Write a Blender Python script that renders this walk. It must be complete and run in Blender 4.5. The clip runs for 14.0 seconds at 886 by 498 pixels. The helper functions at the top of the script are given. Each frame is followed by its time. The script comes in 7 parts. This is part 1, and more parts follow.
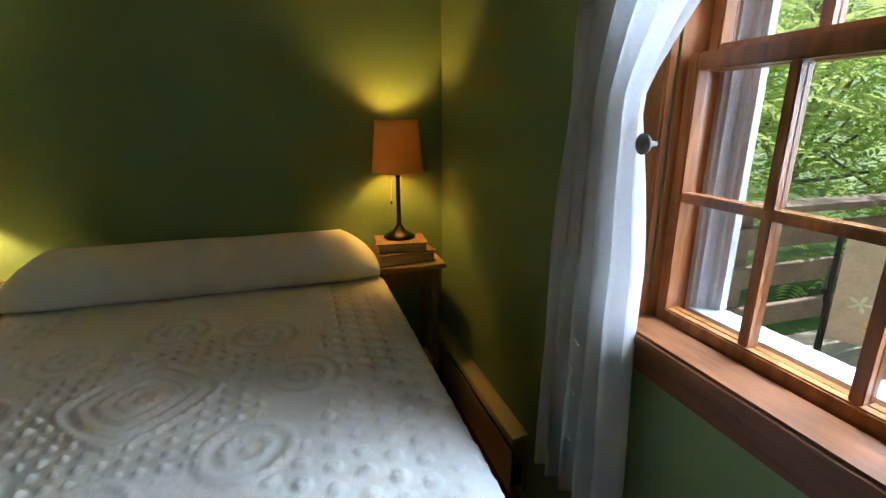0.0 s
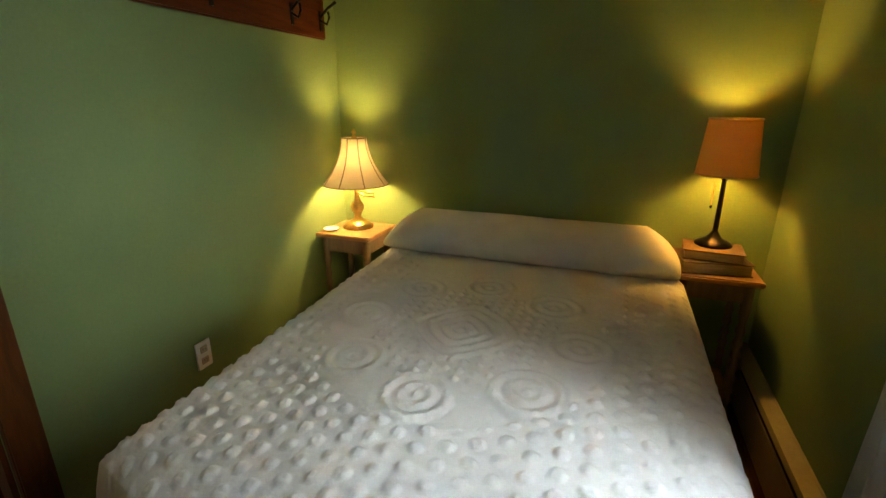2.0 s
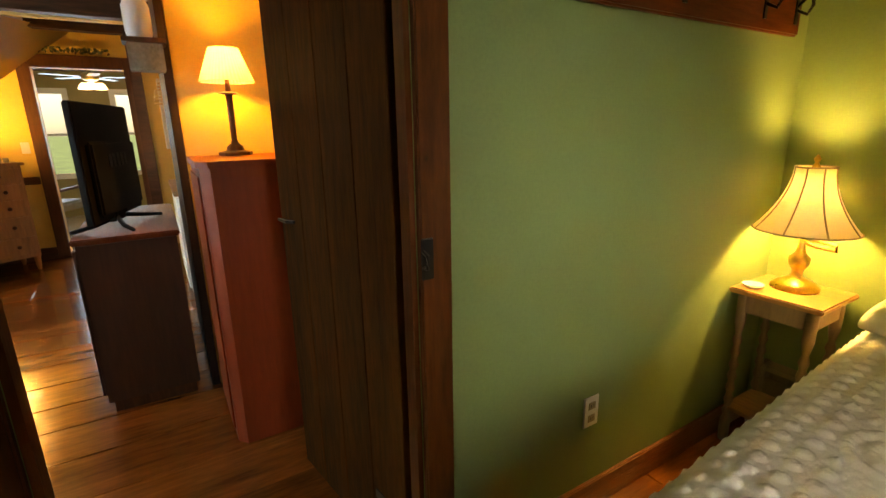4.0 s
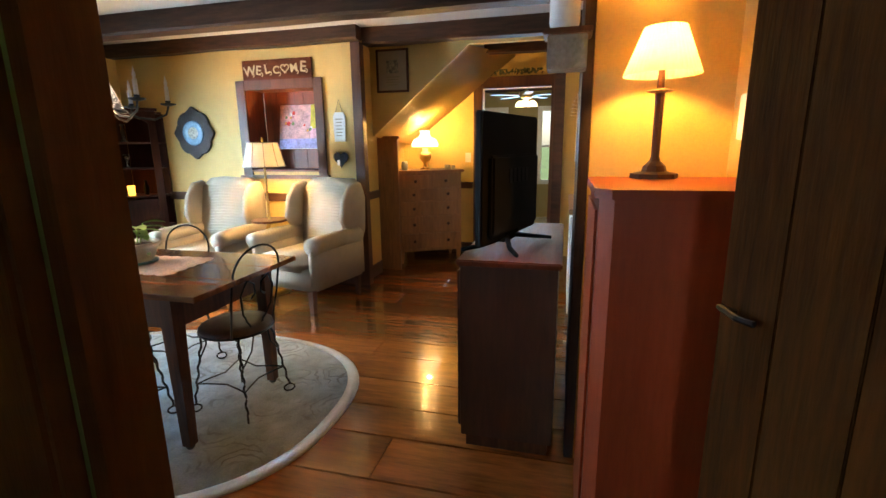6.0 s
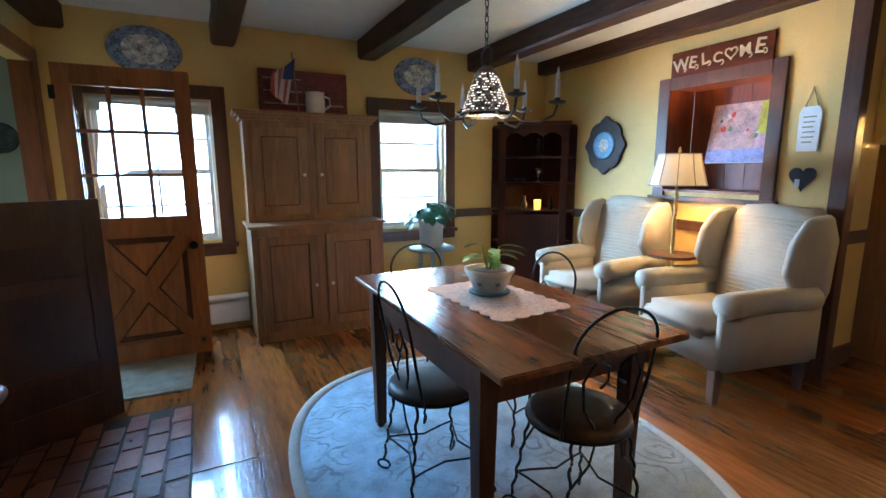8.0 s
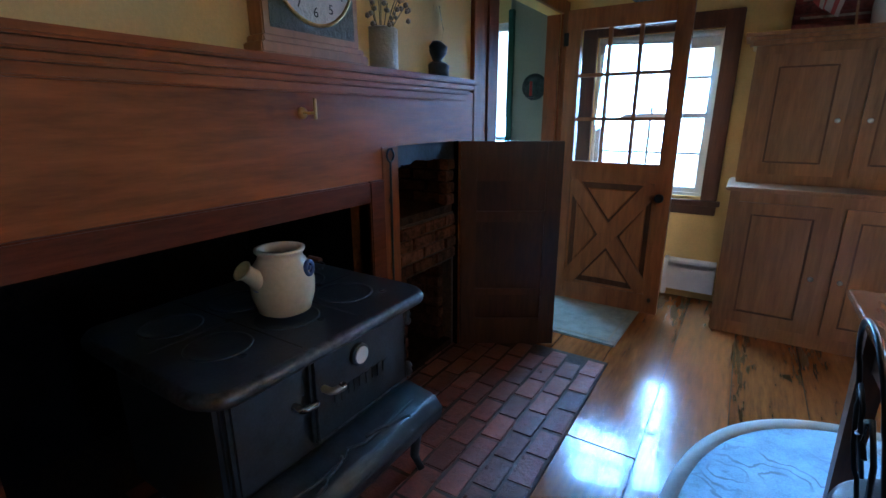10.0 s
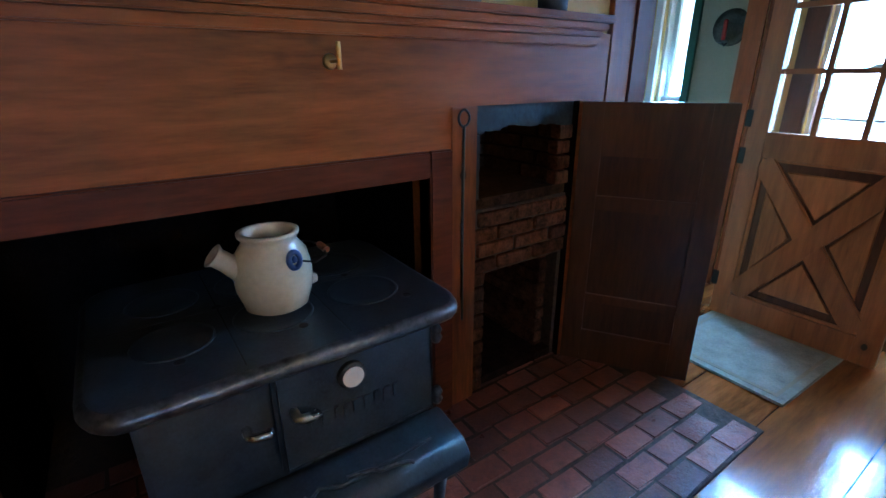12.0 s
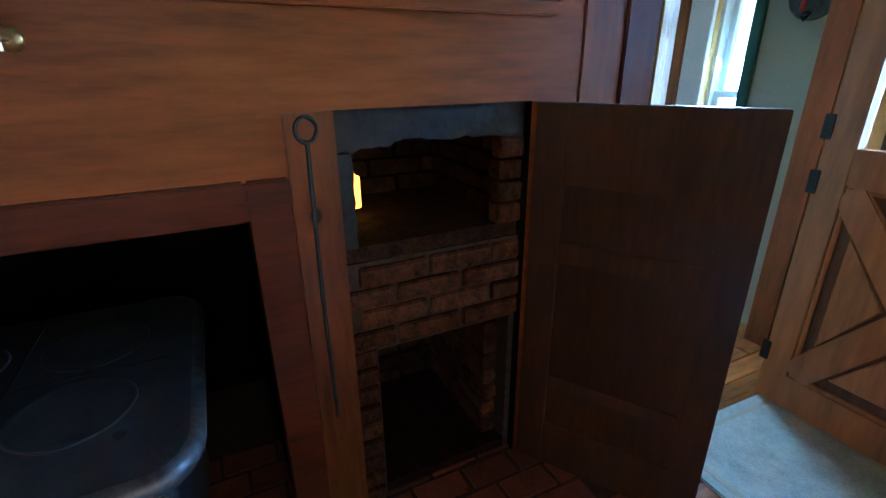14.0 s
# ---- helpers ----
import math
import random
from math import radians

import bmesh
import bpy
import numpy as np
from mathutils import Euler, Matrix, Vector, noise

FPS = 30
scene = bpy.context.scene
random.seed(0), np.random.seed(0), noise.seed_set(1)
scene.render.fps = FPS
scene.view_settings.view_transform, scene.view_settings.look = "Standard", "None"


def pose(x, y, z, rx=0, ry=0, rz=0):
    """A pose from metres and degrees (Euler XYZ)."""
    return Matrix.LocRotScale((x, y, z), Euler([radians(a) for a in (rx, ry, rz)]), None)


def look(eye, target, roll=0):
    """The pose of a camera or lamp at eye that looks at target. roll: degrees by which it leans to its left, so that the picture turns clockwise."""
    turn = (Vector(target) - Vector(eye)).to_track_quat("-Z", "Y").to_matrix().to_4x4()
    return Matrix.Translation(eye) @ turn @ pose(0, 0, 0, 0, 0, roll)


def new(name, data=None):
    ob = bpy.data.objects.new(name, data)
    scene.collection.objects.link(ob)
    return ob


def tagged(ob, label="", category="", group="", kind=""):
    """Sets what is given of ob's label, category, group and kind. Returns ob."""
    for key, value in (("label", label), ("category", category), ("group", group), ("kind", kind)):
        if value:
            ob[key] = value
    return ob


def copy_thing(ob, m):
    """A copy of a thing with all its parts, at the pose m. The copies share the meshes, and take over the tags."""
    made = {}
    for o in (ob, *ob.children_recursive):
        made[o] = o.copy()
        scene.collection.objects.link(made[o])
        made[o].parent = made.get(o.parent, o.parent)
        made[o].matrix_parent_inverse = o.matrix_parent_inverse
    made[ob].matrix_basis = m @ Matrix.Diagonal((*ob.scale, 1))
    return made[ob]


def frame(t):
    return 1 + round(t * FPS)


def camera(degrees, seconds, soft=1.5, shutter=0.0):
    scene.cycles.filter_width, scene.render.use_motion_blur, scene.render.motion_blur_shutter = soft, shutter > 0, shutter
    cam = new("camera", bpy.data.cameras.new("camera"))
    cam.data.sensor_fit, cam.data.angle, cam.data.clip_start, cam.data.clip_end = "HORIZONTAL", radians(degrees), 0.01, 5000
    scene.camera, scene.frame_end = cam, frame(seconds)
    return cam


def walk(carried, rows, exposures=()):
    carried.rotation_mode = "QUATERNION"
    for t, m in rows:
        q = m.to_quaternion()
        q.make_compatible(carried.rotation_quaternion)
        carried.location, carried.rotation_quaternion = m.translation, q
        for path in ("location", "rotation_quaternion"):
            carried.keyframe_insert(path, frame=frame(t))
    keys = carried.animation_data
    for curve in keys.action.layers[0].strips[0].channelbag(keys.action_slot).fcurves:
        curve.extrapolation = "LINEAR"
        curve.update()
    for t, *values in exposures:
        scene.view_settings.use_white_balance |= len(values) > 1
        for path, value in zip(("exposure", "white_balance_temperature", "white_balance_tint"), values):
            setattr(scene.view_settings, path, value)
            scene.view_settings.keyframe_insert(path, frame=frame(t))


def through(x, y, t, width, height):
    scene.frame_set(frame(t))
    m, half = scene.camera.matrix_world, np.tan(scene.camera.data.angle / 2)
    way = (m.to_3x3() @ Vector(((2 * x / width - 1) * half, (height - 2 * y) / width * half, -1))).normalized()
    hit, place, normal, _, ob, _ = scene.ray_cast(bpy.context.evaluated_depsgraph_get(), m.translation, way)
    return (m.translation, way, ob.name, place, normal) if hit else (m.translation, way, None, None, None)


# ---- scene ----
cam = camera(87.1, 14.0)
PATH = [
    (0, (0.864, 0.676, 1.314), (1.434, 2.512, 0.765), -0.1),
    (0.5, (0.935, 0.603, 1.345), (1.052, 2.511, 0.758), 0.3),
    (1, (0.947, 0.565, 1.35), (0.78, 2.465, 0.748), 0.4),
    (1.5, (0.928, 0.55, 1.349), (0.513, 2.411, 0.745), 0.3),
    (2, (0.868, 0.543, 1.356), (0.209, 2.332, 0.752), 0.2),
    (2.5, (0.76, 0.559, 1.362), (-0.159, 2.236, 0.778), 0.2),
    (3, (0.606, 0.568, 1.361), (-0.512, 2.127, 0.796), -0.3),
    (3.5, (0.46, 0.562, 1.357), (-0.911, 1.911, 0.809), -0.5),
    (4, (0.353, 0.606, 1.343), (-1.302, 1.607, 0.835), -1.0),
    (4.2, (0.294, 0.655, 1.346), (-1.457, 1.484, 0.849), -1.0),
    (6.3, (-0.505, 0.656, 1.342), (-2.334, -0.036, 0.924), -0.6),
    (6.5, (-0.596, 0.641, 1.342), (-2.373, -0.182, 0.933), -0.5),
    (7, (-0.801, 0.507, 1.328), (-2.396, -0.637, 0.941), -0.2),
    (7.5, (-0.995, 0.309, 1.301), (-2.297, -1.171, 0.961), -0.1),
    (8, (-1.196, 0.175, 1.296), (-2.088, -1.583, 0.957), -0.2),
    (8.5, (-1.323, 0.044, 1.276), (-1.662, -1.895, 0.923), 0.1),
    (9, (-1.406, -0.096, 1.277), (-1.211, -2.045, 0.872), 0.3),
    (9.2, (-1.448, -0.124, 1.281), (-1.051, -2.035, 0.842), 0.2),
    (11.3, (-1.535, -0.605, 1.262), (-0.068, -1.79, 0.595), -0.2),
    (11.5, (-1.522, -0.665, 1.263), (-0.042, -1.824, 0.581), -0.2),
    (12, (-1.51, -0.854, 1.252), (0.03, -1.924, 0.557), -0.4),
    (12.5, (-1.495, -1.009, 1.24), (0.062, -2.054, 0.546), -0.4),
    (13, (-1.428, -1.197, 1.231), (0.141, -2.221, 0.529), -0.4),
    (13.5, (-1.333, -1.407, 1.246), (0.26, -2.382, 0.532), -0.4),
    (14, (-1.277, -1.623, 1.242), (0.399, -2.437, 0.515), -0.6),
]
EXPOSURES = [(0, 0.25, 6100, 10), (1.5, 0.3, 6600, 10), (2.5, 0.75, 7900, 12), (3.5, 0.95, 9200, 14), (4.2, 0.9, 10600, 16), (6.3, 0.85, 6500, 10), (7, 0.8, 6000, 9), (8, 0.6, 5700, 9), (9, 0.4, 5200, 9), (11.3, 0.98, 4700, 8), (14, 1.08, 4900, 8)]
walk(cam, [(t, look(eye, target, roll)) for t, eye, target, roll in PATH], EXPOSURES)

# ---- light ----
world = bpy.data.worlds.new("sky")
scene.world = world
world.use_nodes = True
wn = world.node_tree
sky = wn.nodes.new("ShaderNodeTexSky")
sky.sky_type = "NISHITA"
sky.sun_disc = False
sky.sun_elevation, sky.sun_rotation = radians(67), radians(32)
wn.nodes["Background"].inputs[1].default_value = 0.15
wn.links.new(sky.outputs[0], wn.nodes["Background"].inputs[0])

sun = new("sun", bpy.data.lights.new("sun", "SUN"))
sun.data.energy, sun.data.angle, sun.data.color = 5.0, radians(0.6), (1.0, 0.95, 0.86)
sun.matrix_world = look((2.0, 3.2, 9.0), (0, 0, 0))


def window_light(name, x, y, z, w, h, target, power, colour=(0.34, 0.64, 1.0), spread=150):
    lamp = new(name, bpy.data.lights.new(name, "AREA"))
    lamp.data.shape, lamp.data.size, lamp.data.size_y = "RECTANGLE", w, h
    lamp.data.energy, lamp.data.color = power, colour
    lamp.data.spread = radians(spread)
    lamp.matrix_world = look((x, y, z), target)
    return lamp


def bulb(name, x, y, z, power, colour=(1.0, 0.62, 0.25), size=0.03):
    lamp = new(name, bpy.data.lights.new(name, "POINT"))
    lamp.data.energy, lamp.data.color, lamp.data.shadow_soft_size = power, colour, size
    lamp.location = (x, y, z)
    return lamp


# Two area lamps added outside, out of view, to boost the bedroom's daylight.
window_light("sky_light_bedroom", 2.6, 1.0, 2.9, 1.2, 1.2, (0.75, 1.2, 0.5), 46, (0.66, 0.82, 1.0), 70)
window_light("sky_light_garden", 4.1, 0.25, 1.75, 1.9, 2.0, (1.5, 1.12, 1.35), 36, (0.85, 0.92, 1.0), 80)
window_light("window_light_right", -2.965, -4.06, 1.28, 0.66, 1.07, (-3.9, -1.9, 0.6), 52, (0.46, 0.72, 1.0), 100)
window_light("window_light_left", -0.895, -4.06, 1.28, 0.78, 1.07, (-1.6, -2.2, 0.0), 36, spread=110)
window_light("window_light_vestibule", 0.30, -3.99, 1.3, 0.18, 1.3, (-0.2, -2.8, 0.3), 26, spread=120)
window_light("window_light_far", -9.3, 0.0, 1.4, 1.6, 1.2, (-6.5, 0.0, 0.8), 36)

# ---- helpers of this scene ----
MATS = {}


def material(name, colour, rough=0.6, metal=0.0, vary=0.12, scale=6.0, bump=0.02, grain=None, colour2=None, fine=60.0, emit=0.0, spread=0.0, spec=0.5, trans=0.0, subs=0.0, coat=0.0):
    """Procedural surface: large stains, fine grain, bump; grain = (x, y, z) stretch of the wood fibre."""
    m = bpy.data.materials.new(name)
    m.use_nodes = True
    nt = m.node_tree
    b = nt.nodes["Principled BSDF"]
    link = nt.links.new

    def node(kind, **values):
        n = nt.nodes.new(kind)
        for k, v in values.items():
            n.inputs[k].default_value = v
        return n

    co = nt.nodes.new("ShaderNodeTexCoord")
    info = nt.nodes.new("ShaderNodeObjectInfo")
    shift = node("ShaderNodeVectorMath")
    mul = node("ShaderNodeVectorMath")
    mul.operation = "SCALE"
    mul.inputs["Scale"].default_value = 37.0
    comb = nt.nodes.new("ShaderNodeCombineXYZ")
    for k in ("X", "Y", "Z"):
        link(info.outputs["Random"], comb.inputs[k])
    link(comb.outputs[0], mul.inputs[0])
    link(co.outputs["Object"], shift.inputs[0])
    link(mul.outputs[0], shift.inputs[1])
    mp = node("ShaderNodeMapping")
    mp.inputs["Scale"].default_value = grain or (1, 1, 1)
    link(shift.outputs[0], mp.inputs["Vector"])
    big = node("ShaderNodeTexNoise", Scale=scale, Detail=5.0, Roughness=0.6)
    link(mp.outputs[0], big.inputs["Vector"])
    small = node("ShaderNodeTexNoise", Scale=fine, Detail=4.0, Roughness=0.65)
    link(mp.outputs[0], small.inputs["Vector"])
    add = nt.nodes.new("ShaderNodeMath")
    add.operation = "MULTIPLY_ADD"
    link(small.outputs["Fac"], add.inputs[0])
    add.inputs[1].default_value = 0.5
    half = nt.nodes.new("ShaderNodeMath")
    half.operation = "MULTIPLY"
    half.inputs[1].default_value = 0.7
    link(big.outputs["Fac"], half.inputs[0])
    link(half.outputs[0], add.inputs[2])
    ramp = nt.nodes.new("ShaderNodeValToRGB")
    link(add.outputs[0], ramp.inputs[0])
    lo = [max(0.0, c * (1 - vary * 2.2)) for c in (colour2 or colour)]
    hi = [min(1.0, c * (1 + vary)) for c in colour]
    ramp.color_ramp.elements[0].position, ramp.color_ramp.elements[0].color = 0.38, (*lo, 1)
    ramp.color_ramp.elements[1].position, ramp.color_ramp.elements[1].color = 0.78, (*hi, 1)
    last = ramp.outputs[0]
    if spread:
        hsv = nt.nodes.new("ShaderNodeHueSaturation")
        mr = node("ShaderNodeMapRange")
        mr.inputs["To Min"].default_value, mr.inputs["To Max"].default_value = 1 - spread, 1 + spread
        link(info.outputs["Random"], mr.inputs["Value"])
        link(mr.outputs[0], hsv.inputs["Value"])
        link(last, hsv.inputs["Color"])
        last = hsv.outputs[0]
    link(last, b.inputs["Base Color"])
    b.inputs["Metallic"].default_value = metal
    b.inputs["Specular IOR Level"].default_value = spec
    b.inputs["Coat Weight"].default_value = coat
    b.inputs["Transmission Weight"].default_value = trans
    b.inputs["Subsurface Weight"].default_value = subs
    rr = node("ShaderNodeMapRange")
    rr.inputs["To Min"].default_value, rr.inputs["To Max"].default_value = max(0.02, rough * 0.75), min(1.0, rough * 1.25)
    link(big.outputs["Fac"], rr.inputs["Value"])
    link(rr.outputs[0], b.inputs["Roughness"])
    if bump:
        bp = node("ShaderNodeBump", Strength=0.5, Distance=bump)
        link(add.outputs[0], bp.inputs["Height"])
        link(bp.outputs[0], b.inputs["Normal"])
    if emit:
        link(last, b.inputs["Emission Color"])
        b.inputs["Emission Strength"].default_value = emit
    MATS[name] = m
    return m


GX, GY, GZ = (0.12, 1, 1), (1, 0.12, 1), (1, 1, 0.12)
M_YELLOW = material("yellow_wall_paint", (0.70, 0.48, 0.16), 0.65, vary=0.06, scale=3, bump=0.003, fine=90)
M_GREEN = material("green_wall_paint", (0.165, 0.25, 0.10), 0.6, vary=0.06, scale=3, bump=0.003, fine=90)
M_CEIL = material("white_plaster", (0.72, 0.72, 0.70), 0.8, vary=0.05, scale=4, bump=0.004)
M_BEAM = material("dark_beam_wood", (0.072, 0.030, 0.014), 0.55, spec=0.25, vary=0.4, scale=7, bump=0.012, grain=GY, fine=40)
M_TRIM = material("dark_brown_trim", (0.10, 0.038, 0.018), 0.45, vary=0.25, scale=6, bump=0.003, grain=GZ)
M_TRIMH = material("dark_brown_rail", (0.085, 0.034, 0.018), 0.45, vary=0.25, scale=6, bump=0.003, grain=GY)
M_FLOOR = material("varnished_floor_board", (0.29, 0.092, 0.020), 0.17, vary=0.35, scale=5, bump=0.006, grain=GY, fine=45, spread=0.22, coat=0.5)
M_GAP = material("dark_joint", (0.012, 0.008, 0.006), 0.9, vary=0.3, bump=0.0)
M_PANEL = material("pine_panel_wood", (0.29, 0.080, 0.013), 0.45, spec=0.2, vary=0.3, scale=4, bump=0.004, grain=GY, fine=40)
M_PANELV = material("pine_post_wood", (0.24, 0.070, 0.014), 0.42, spec=0.25, vary=0.3, scale=4, bump=0.004, grain=GZ, fine=40)
M_PINE = material("waxed_pine", (0.36, 0.175, 0.072), 0.45, vary=0.22, scale=4, bump=0.003, grain=GZ, fine=40)
M_CUPB = material("cupboard_pine", (0.33, 0.17, 0.075), 0.45, vary=0.25, scale=4, bump=0.003, grain=GZ, fine=40)
M_DOOR = material("door_pine", (0.37, 0.128, 0.036), 0.38, vary=0.25, scale=4, bump=0.003, grain=GZ, fine=40)
M_DARKDOOR = material("dark_oven_door_wood", (0.066, 0.027, 0.012), 0.30, vary=0.35, scale=4, bump=0.004, grain=GZ)
M_PLANK = material("old_plank_door_wood", (0.062, 0.020, 0.003), 0.6, spec=0.04, vary=0.4, scale=5, bump=0.006, grain=GZ, spread=0.15)
M_REDTRIM = material("red_brown_paint", (0.11, 0.026, 0.008), 0.45, spec=0.15, vary=0.3, scale=6, bump=0.004, grain=GY)
M_TABLE = material("table_wood", (0.26, 0.098, 0.038), 0.2, vary=0.4, scale=6, bump=0.004, grain=GY, fine=35, coat=0.3, spread=0.1)
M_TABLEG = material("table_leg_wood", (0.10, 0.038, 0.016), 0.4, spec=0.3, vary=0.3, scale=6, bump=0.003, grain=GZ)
# Soot, taken near black so the recesses' shade sits in the colour too.
M_SOOTSHADE = material("sooty_shaded_brick", (0.006, 0.005, 0.005), 0.95, spec=0.05, vary=0.4, scale=9, bump=0.01)
M_IRON = material("black_cast_iron", (0.050, 0.060, 0.066), 0.38, metal=0.5, vary=0.25, scale=14, bump=0.002, fine=120)
M_WIRE = material("black_wire", (0.012, 0.012, 0.013), 0.35, metal=0.6, vary=0.2, bump=0.0)
M_NICKEL = material("worn_nickel", (0.55, 0.55, 0.54), 0.28, metal=1.0, vary=0.15, bump=0.0)
M_BRICK = material("hearth_brick", (0.20, 0.060, 0.034), 0.30, vary=0.25, scale=14, bump=0.012, fine=90, spread=0.5)
M_BRICKO = material("oven_brick", (0.10, 0.042, 0.022), 0.9, spec=0.1, vary=0.5, scale=22, bump=0.012, fine=90, spread=0.35)
M_MORTAR = material("mortar", (0.06, 0.036, 0.024), 0.95, vary=0.3, scale=30, bump=0.006)
M_COTTON = material("white_cotton", (0.76, 0.74, 0.70), 0.95, vary=0.05, scale=8, bump=0.004, fine=220)
M_CREAM = material("cream_fabric", (0.38, 0.325, 0.25), 0.9, vary=0.06, scale=9, bump=0.002, fine=240)
def rug_material():
    """Faded floral rug: scattered darker blossoms and a dark line inside the border."""
    m = material("floral_rug", (0.40, 0.50, 0.58), 0.95, vary=0.14, scale=9, bump=0.006, fine=150, colour2=(0.28, 0.36, 0.43))
    nt = m.node_tree
    b = nt.nodes["Principled BSDF"]
    base = b.inputs["Base Color"].links[0].from_socket
    co = nt.nodes.new("ShaderNodeTexCoord")
    warp = nt.nodes.new("ShaderNodeTexNoise")
    warp.inputs["Scale"].default_value, warp.inputs["Detail"].default_value = 9.0, 3.0
    mixv = nt.nodes.new("ShaderNodeMixRGB")
    mixv.inputs[0].default_value = 0.10
    nt.links.new(co.outputs["Object"], warp.inputs["Vector"])
    nt.links.new(co.outputs["Object"], mixv.inputs[1])
    nt.links.new(warp.outputs["Color"], mixv.inputs[2])
    vor = nt.nodes.new("ShaderNodeTexVoronoi")
    vor.inputs["Scale"].default_value = 5.5
    nt.links.new(mixv.outputs[0], vor.inputs["Vector"])
    wave = nt.nodes.new("ShaderNodeMath")
    wave.operation = "SINE"
    mul = nt.nodes.new("ShaderNodeMath")
    mul.operation = "MULTIPLY"
    mul.inputs[1].default_value = 30.0
    nt.links.new(vor.outputs["Distance"], mul.inputs[0])
    nt.links.new(mul.outputs[0], wave.inputs[0])
    worn = nt.nodes.new("ShaderNodeTexNoise")
    worn.inputs["Scale"].default_value, worn.inputs["Detail"].default_value = 4.0, 6.0
    nt.links.new(co.outputs["Object"], worn.inputs["Vector"])
    r1, r2 = nt.nodes.new("ShaderNodeValToRGB"), nt.nodes.new("ShaderNodeValToRGB")
    r1.color_ramp.elements[0].position, r1.color_ramp.elements[1].position = 0.55, 0.9
    r2.color_ramp.elements[0].position, r2.color_ramp.elements[1].position = 0.48, 0.62
    nt.links.new(wave.outputs[0], r1.inputs[0])
    nt.links.new(worn.outputs["Fac"], r2.inputs[0])
    fac = nt.nodes.new("ShaderNodeMath")
    fac.operation = "MULTIPLY"
    nt.links.new(r1.outputs[0], fac.inputs[0])
    nt.links.new(r2.outputs[0], fac.inputs[1])
    mix = nt.nodes.new("ShaderNodeMixRGB")
    nt.links.new(fac.outputs[0], mix.inputs[0])
    nt.links.new(base, mix.inputs[1])
    mix.inputs[2].default_value = (0.20, 0.23, 0.25, 1)
    nt.links.new(mix.outputs[0], b.inputs["Base Color"])
    return m


M_RUGP = rug_material()
M_RUGB = material("rug_border", (0.50, 0.49, 0.44), 0.95, vary=0.1, scale=9, bump=0.005, fine=150)
M_MAT = material("grey_green_mat", (0.33, 0.31, 0.24), 0.95, vary=0.2, scale=12, bump=0.006, fine=120)
M_RED = material("red_milk_paint", (0.31, 0.050, 0.016), 0.42, spec=0.18, vary=0.12, scale=4, bump=0.003, grain=GZ)
M_BLACK = material("black_plastic", (0.010, 0.010, 0.009), 0.45, spec=0.2, vary=0.1, bump=0.0)
M_WHITE = material("white_paint", (0.78, 0.78, 0.76), 0.45, vary=0.04, bump=0.001)
M_BRASS = material("aged_brass", (0.60, 0.40, 0.15), 0.3, metal=1.0, vary=0.2, bump=0.001)


def translucent(name, colour, through=0.5):
    m = bpy.data.materials.new(name)
    m.use_nodes = True
    nt = m.node_tree
    out = nt.nodes["Material Output"]
    nt.nodes.remove(nt.nodes["Principled BSDF"])
    d, t, mix = nt.nodes.new("ShaderNodeBsdfDiffuse"), nt.nodes.new("ShaderNodeBsdfTranslucent"), nt.nodes.new("ShaderNodeMixShader")
    co, nz, rp = nt.nodes.new("ShaderNodeTexCoord"), nt.nodes.new("ShaderNodeTexNoise"), nt.nodes.new("ShaderNodeValToRGB")
    nz.inputs["Scale"].default_value, nz.inputs["Detail"].default_value = 160.0, 3.0
    nt.links.new(co.outputs["Object"], nz.inputs["Vector"])
    nt.links.new(nz.outputs["Fac"], rp.inputs[0])
    rp.color_ramp.elements[0].color = (*[c * 0.88 for c in colour], 1)
    rp.color_ramp.elements[1].color = (*colour, 1)
    for s in (d, t):
        nt.links.new(rp.outputs[0], s.inputs["Color"])
    mix.inputs[0].default_value = through
    nt.links.new(d.outputs[0], mix.inputs[1])
    nt.links.new(t.outputs[0], mix.inputs[2])
    nt.links.new(mix.outputs[0], out.inputs["Surface"])
    return m


M_SHADE = translucent("lit_cream_shade", (0.96, 0.90, 0.78), 0.44)
M_SHADEO = translucent("lit_amber_shade", (0.80, 0.48, 0.14), 0.11)
M_STONE = material("stoneware_glaze", (0.56, 0.47, 0.33), 0.25, vary=0.08, scale=8, bump=0.001, coat=0.4)
M_BLUE = material("cobalt_glaze", (0.06, 0.10, 0.26), 0.3, vary=0.2, bump=0.0)
M_LEAF = material("leaf_green", (0.26, 0.44, 0.07), 0.45, vary=0.3, scale=20, bump=0.002, spread=0.3)
M_LEAFD = material("blue_green_leaf", (0.06, 0.20, 0.12), 0.4, vary=0.3, scale=20, bump=0.002, spread=0.3)
M_SOIL = material("potting_soil", (0.10, 0.045, 0.022), 0.95, vary=0.4, scale=40, bump=0.006)
M_NSTAND = material("nightstand_oak", (0.33, 0.175, 0.075), 0.4, vary=0.2, scale=6, bump=0.002, grain=GX)
M_NSTANDG = material("grey_brown_turned_leg", (0.20, 0.14, 0.09), 0.5, vary=0.2, scale=9, bump=0.002, grain=GZ)
M_GLASS = bpy.data.materials.new("window_glass")
M_GLASS.use_nodes = True
gb = M_GLASS.node_tree.nodes["Principled BSDF"]
gb.inputs["Base Color"].default_value = (1, 1, 1, 1)
gb.inputs["Roughness"].default_value = 0.02
gb.inputs["Transmission Weight"].default_value = 1.0
gb.inputs["IOR"].default_value = 1.1



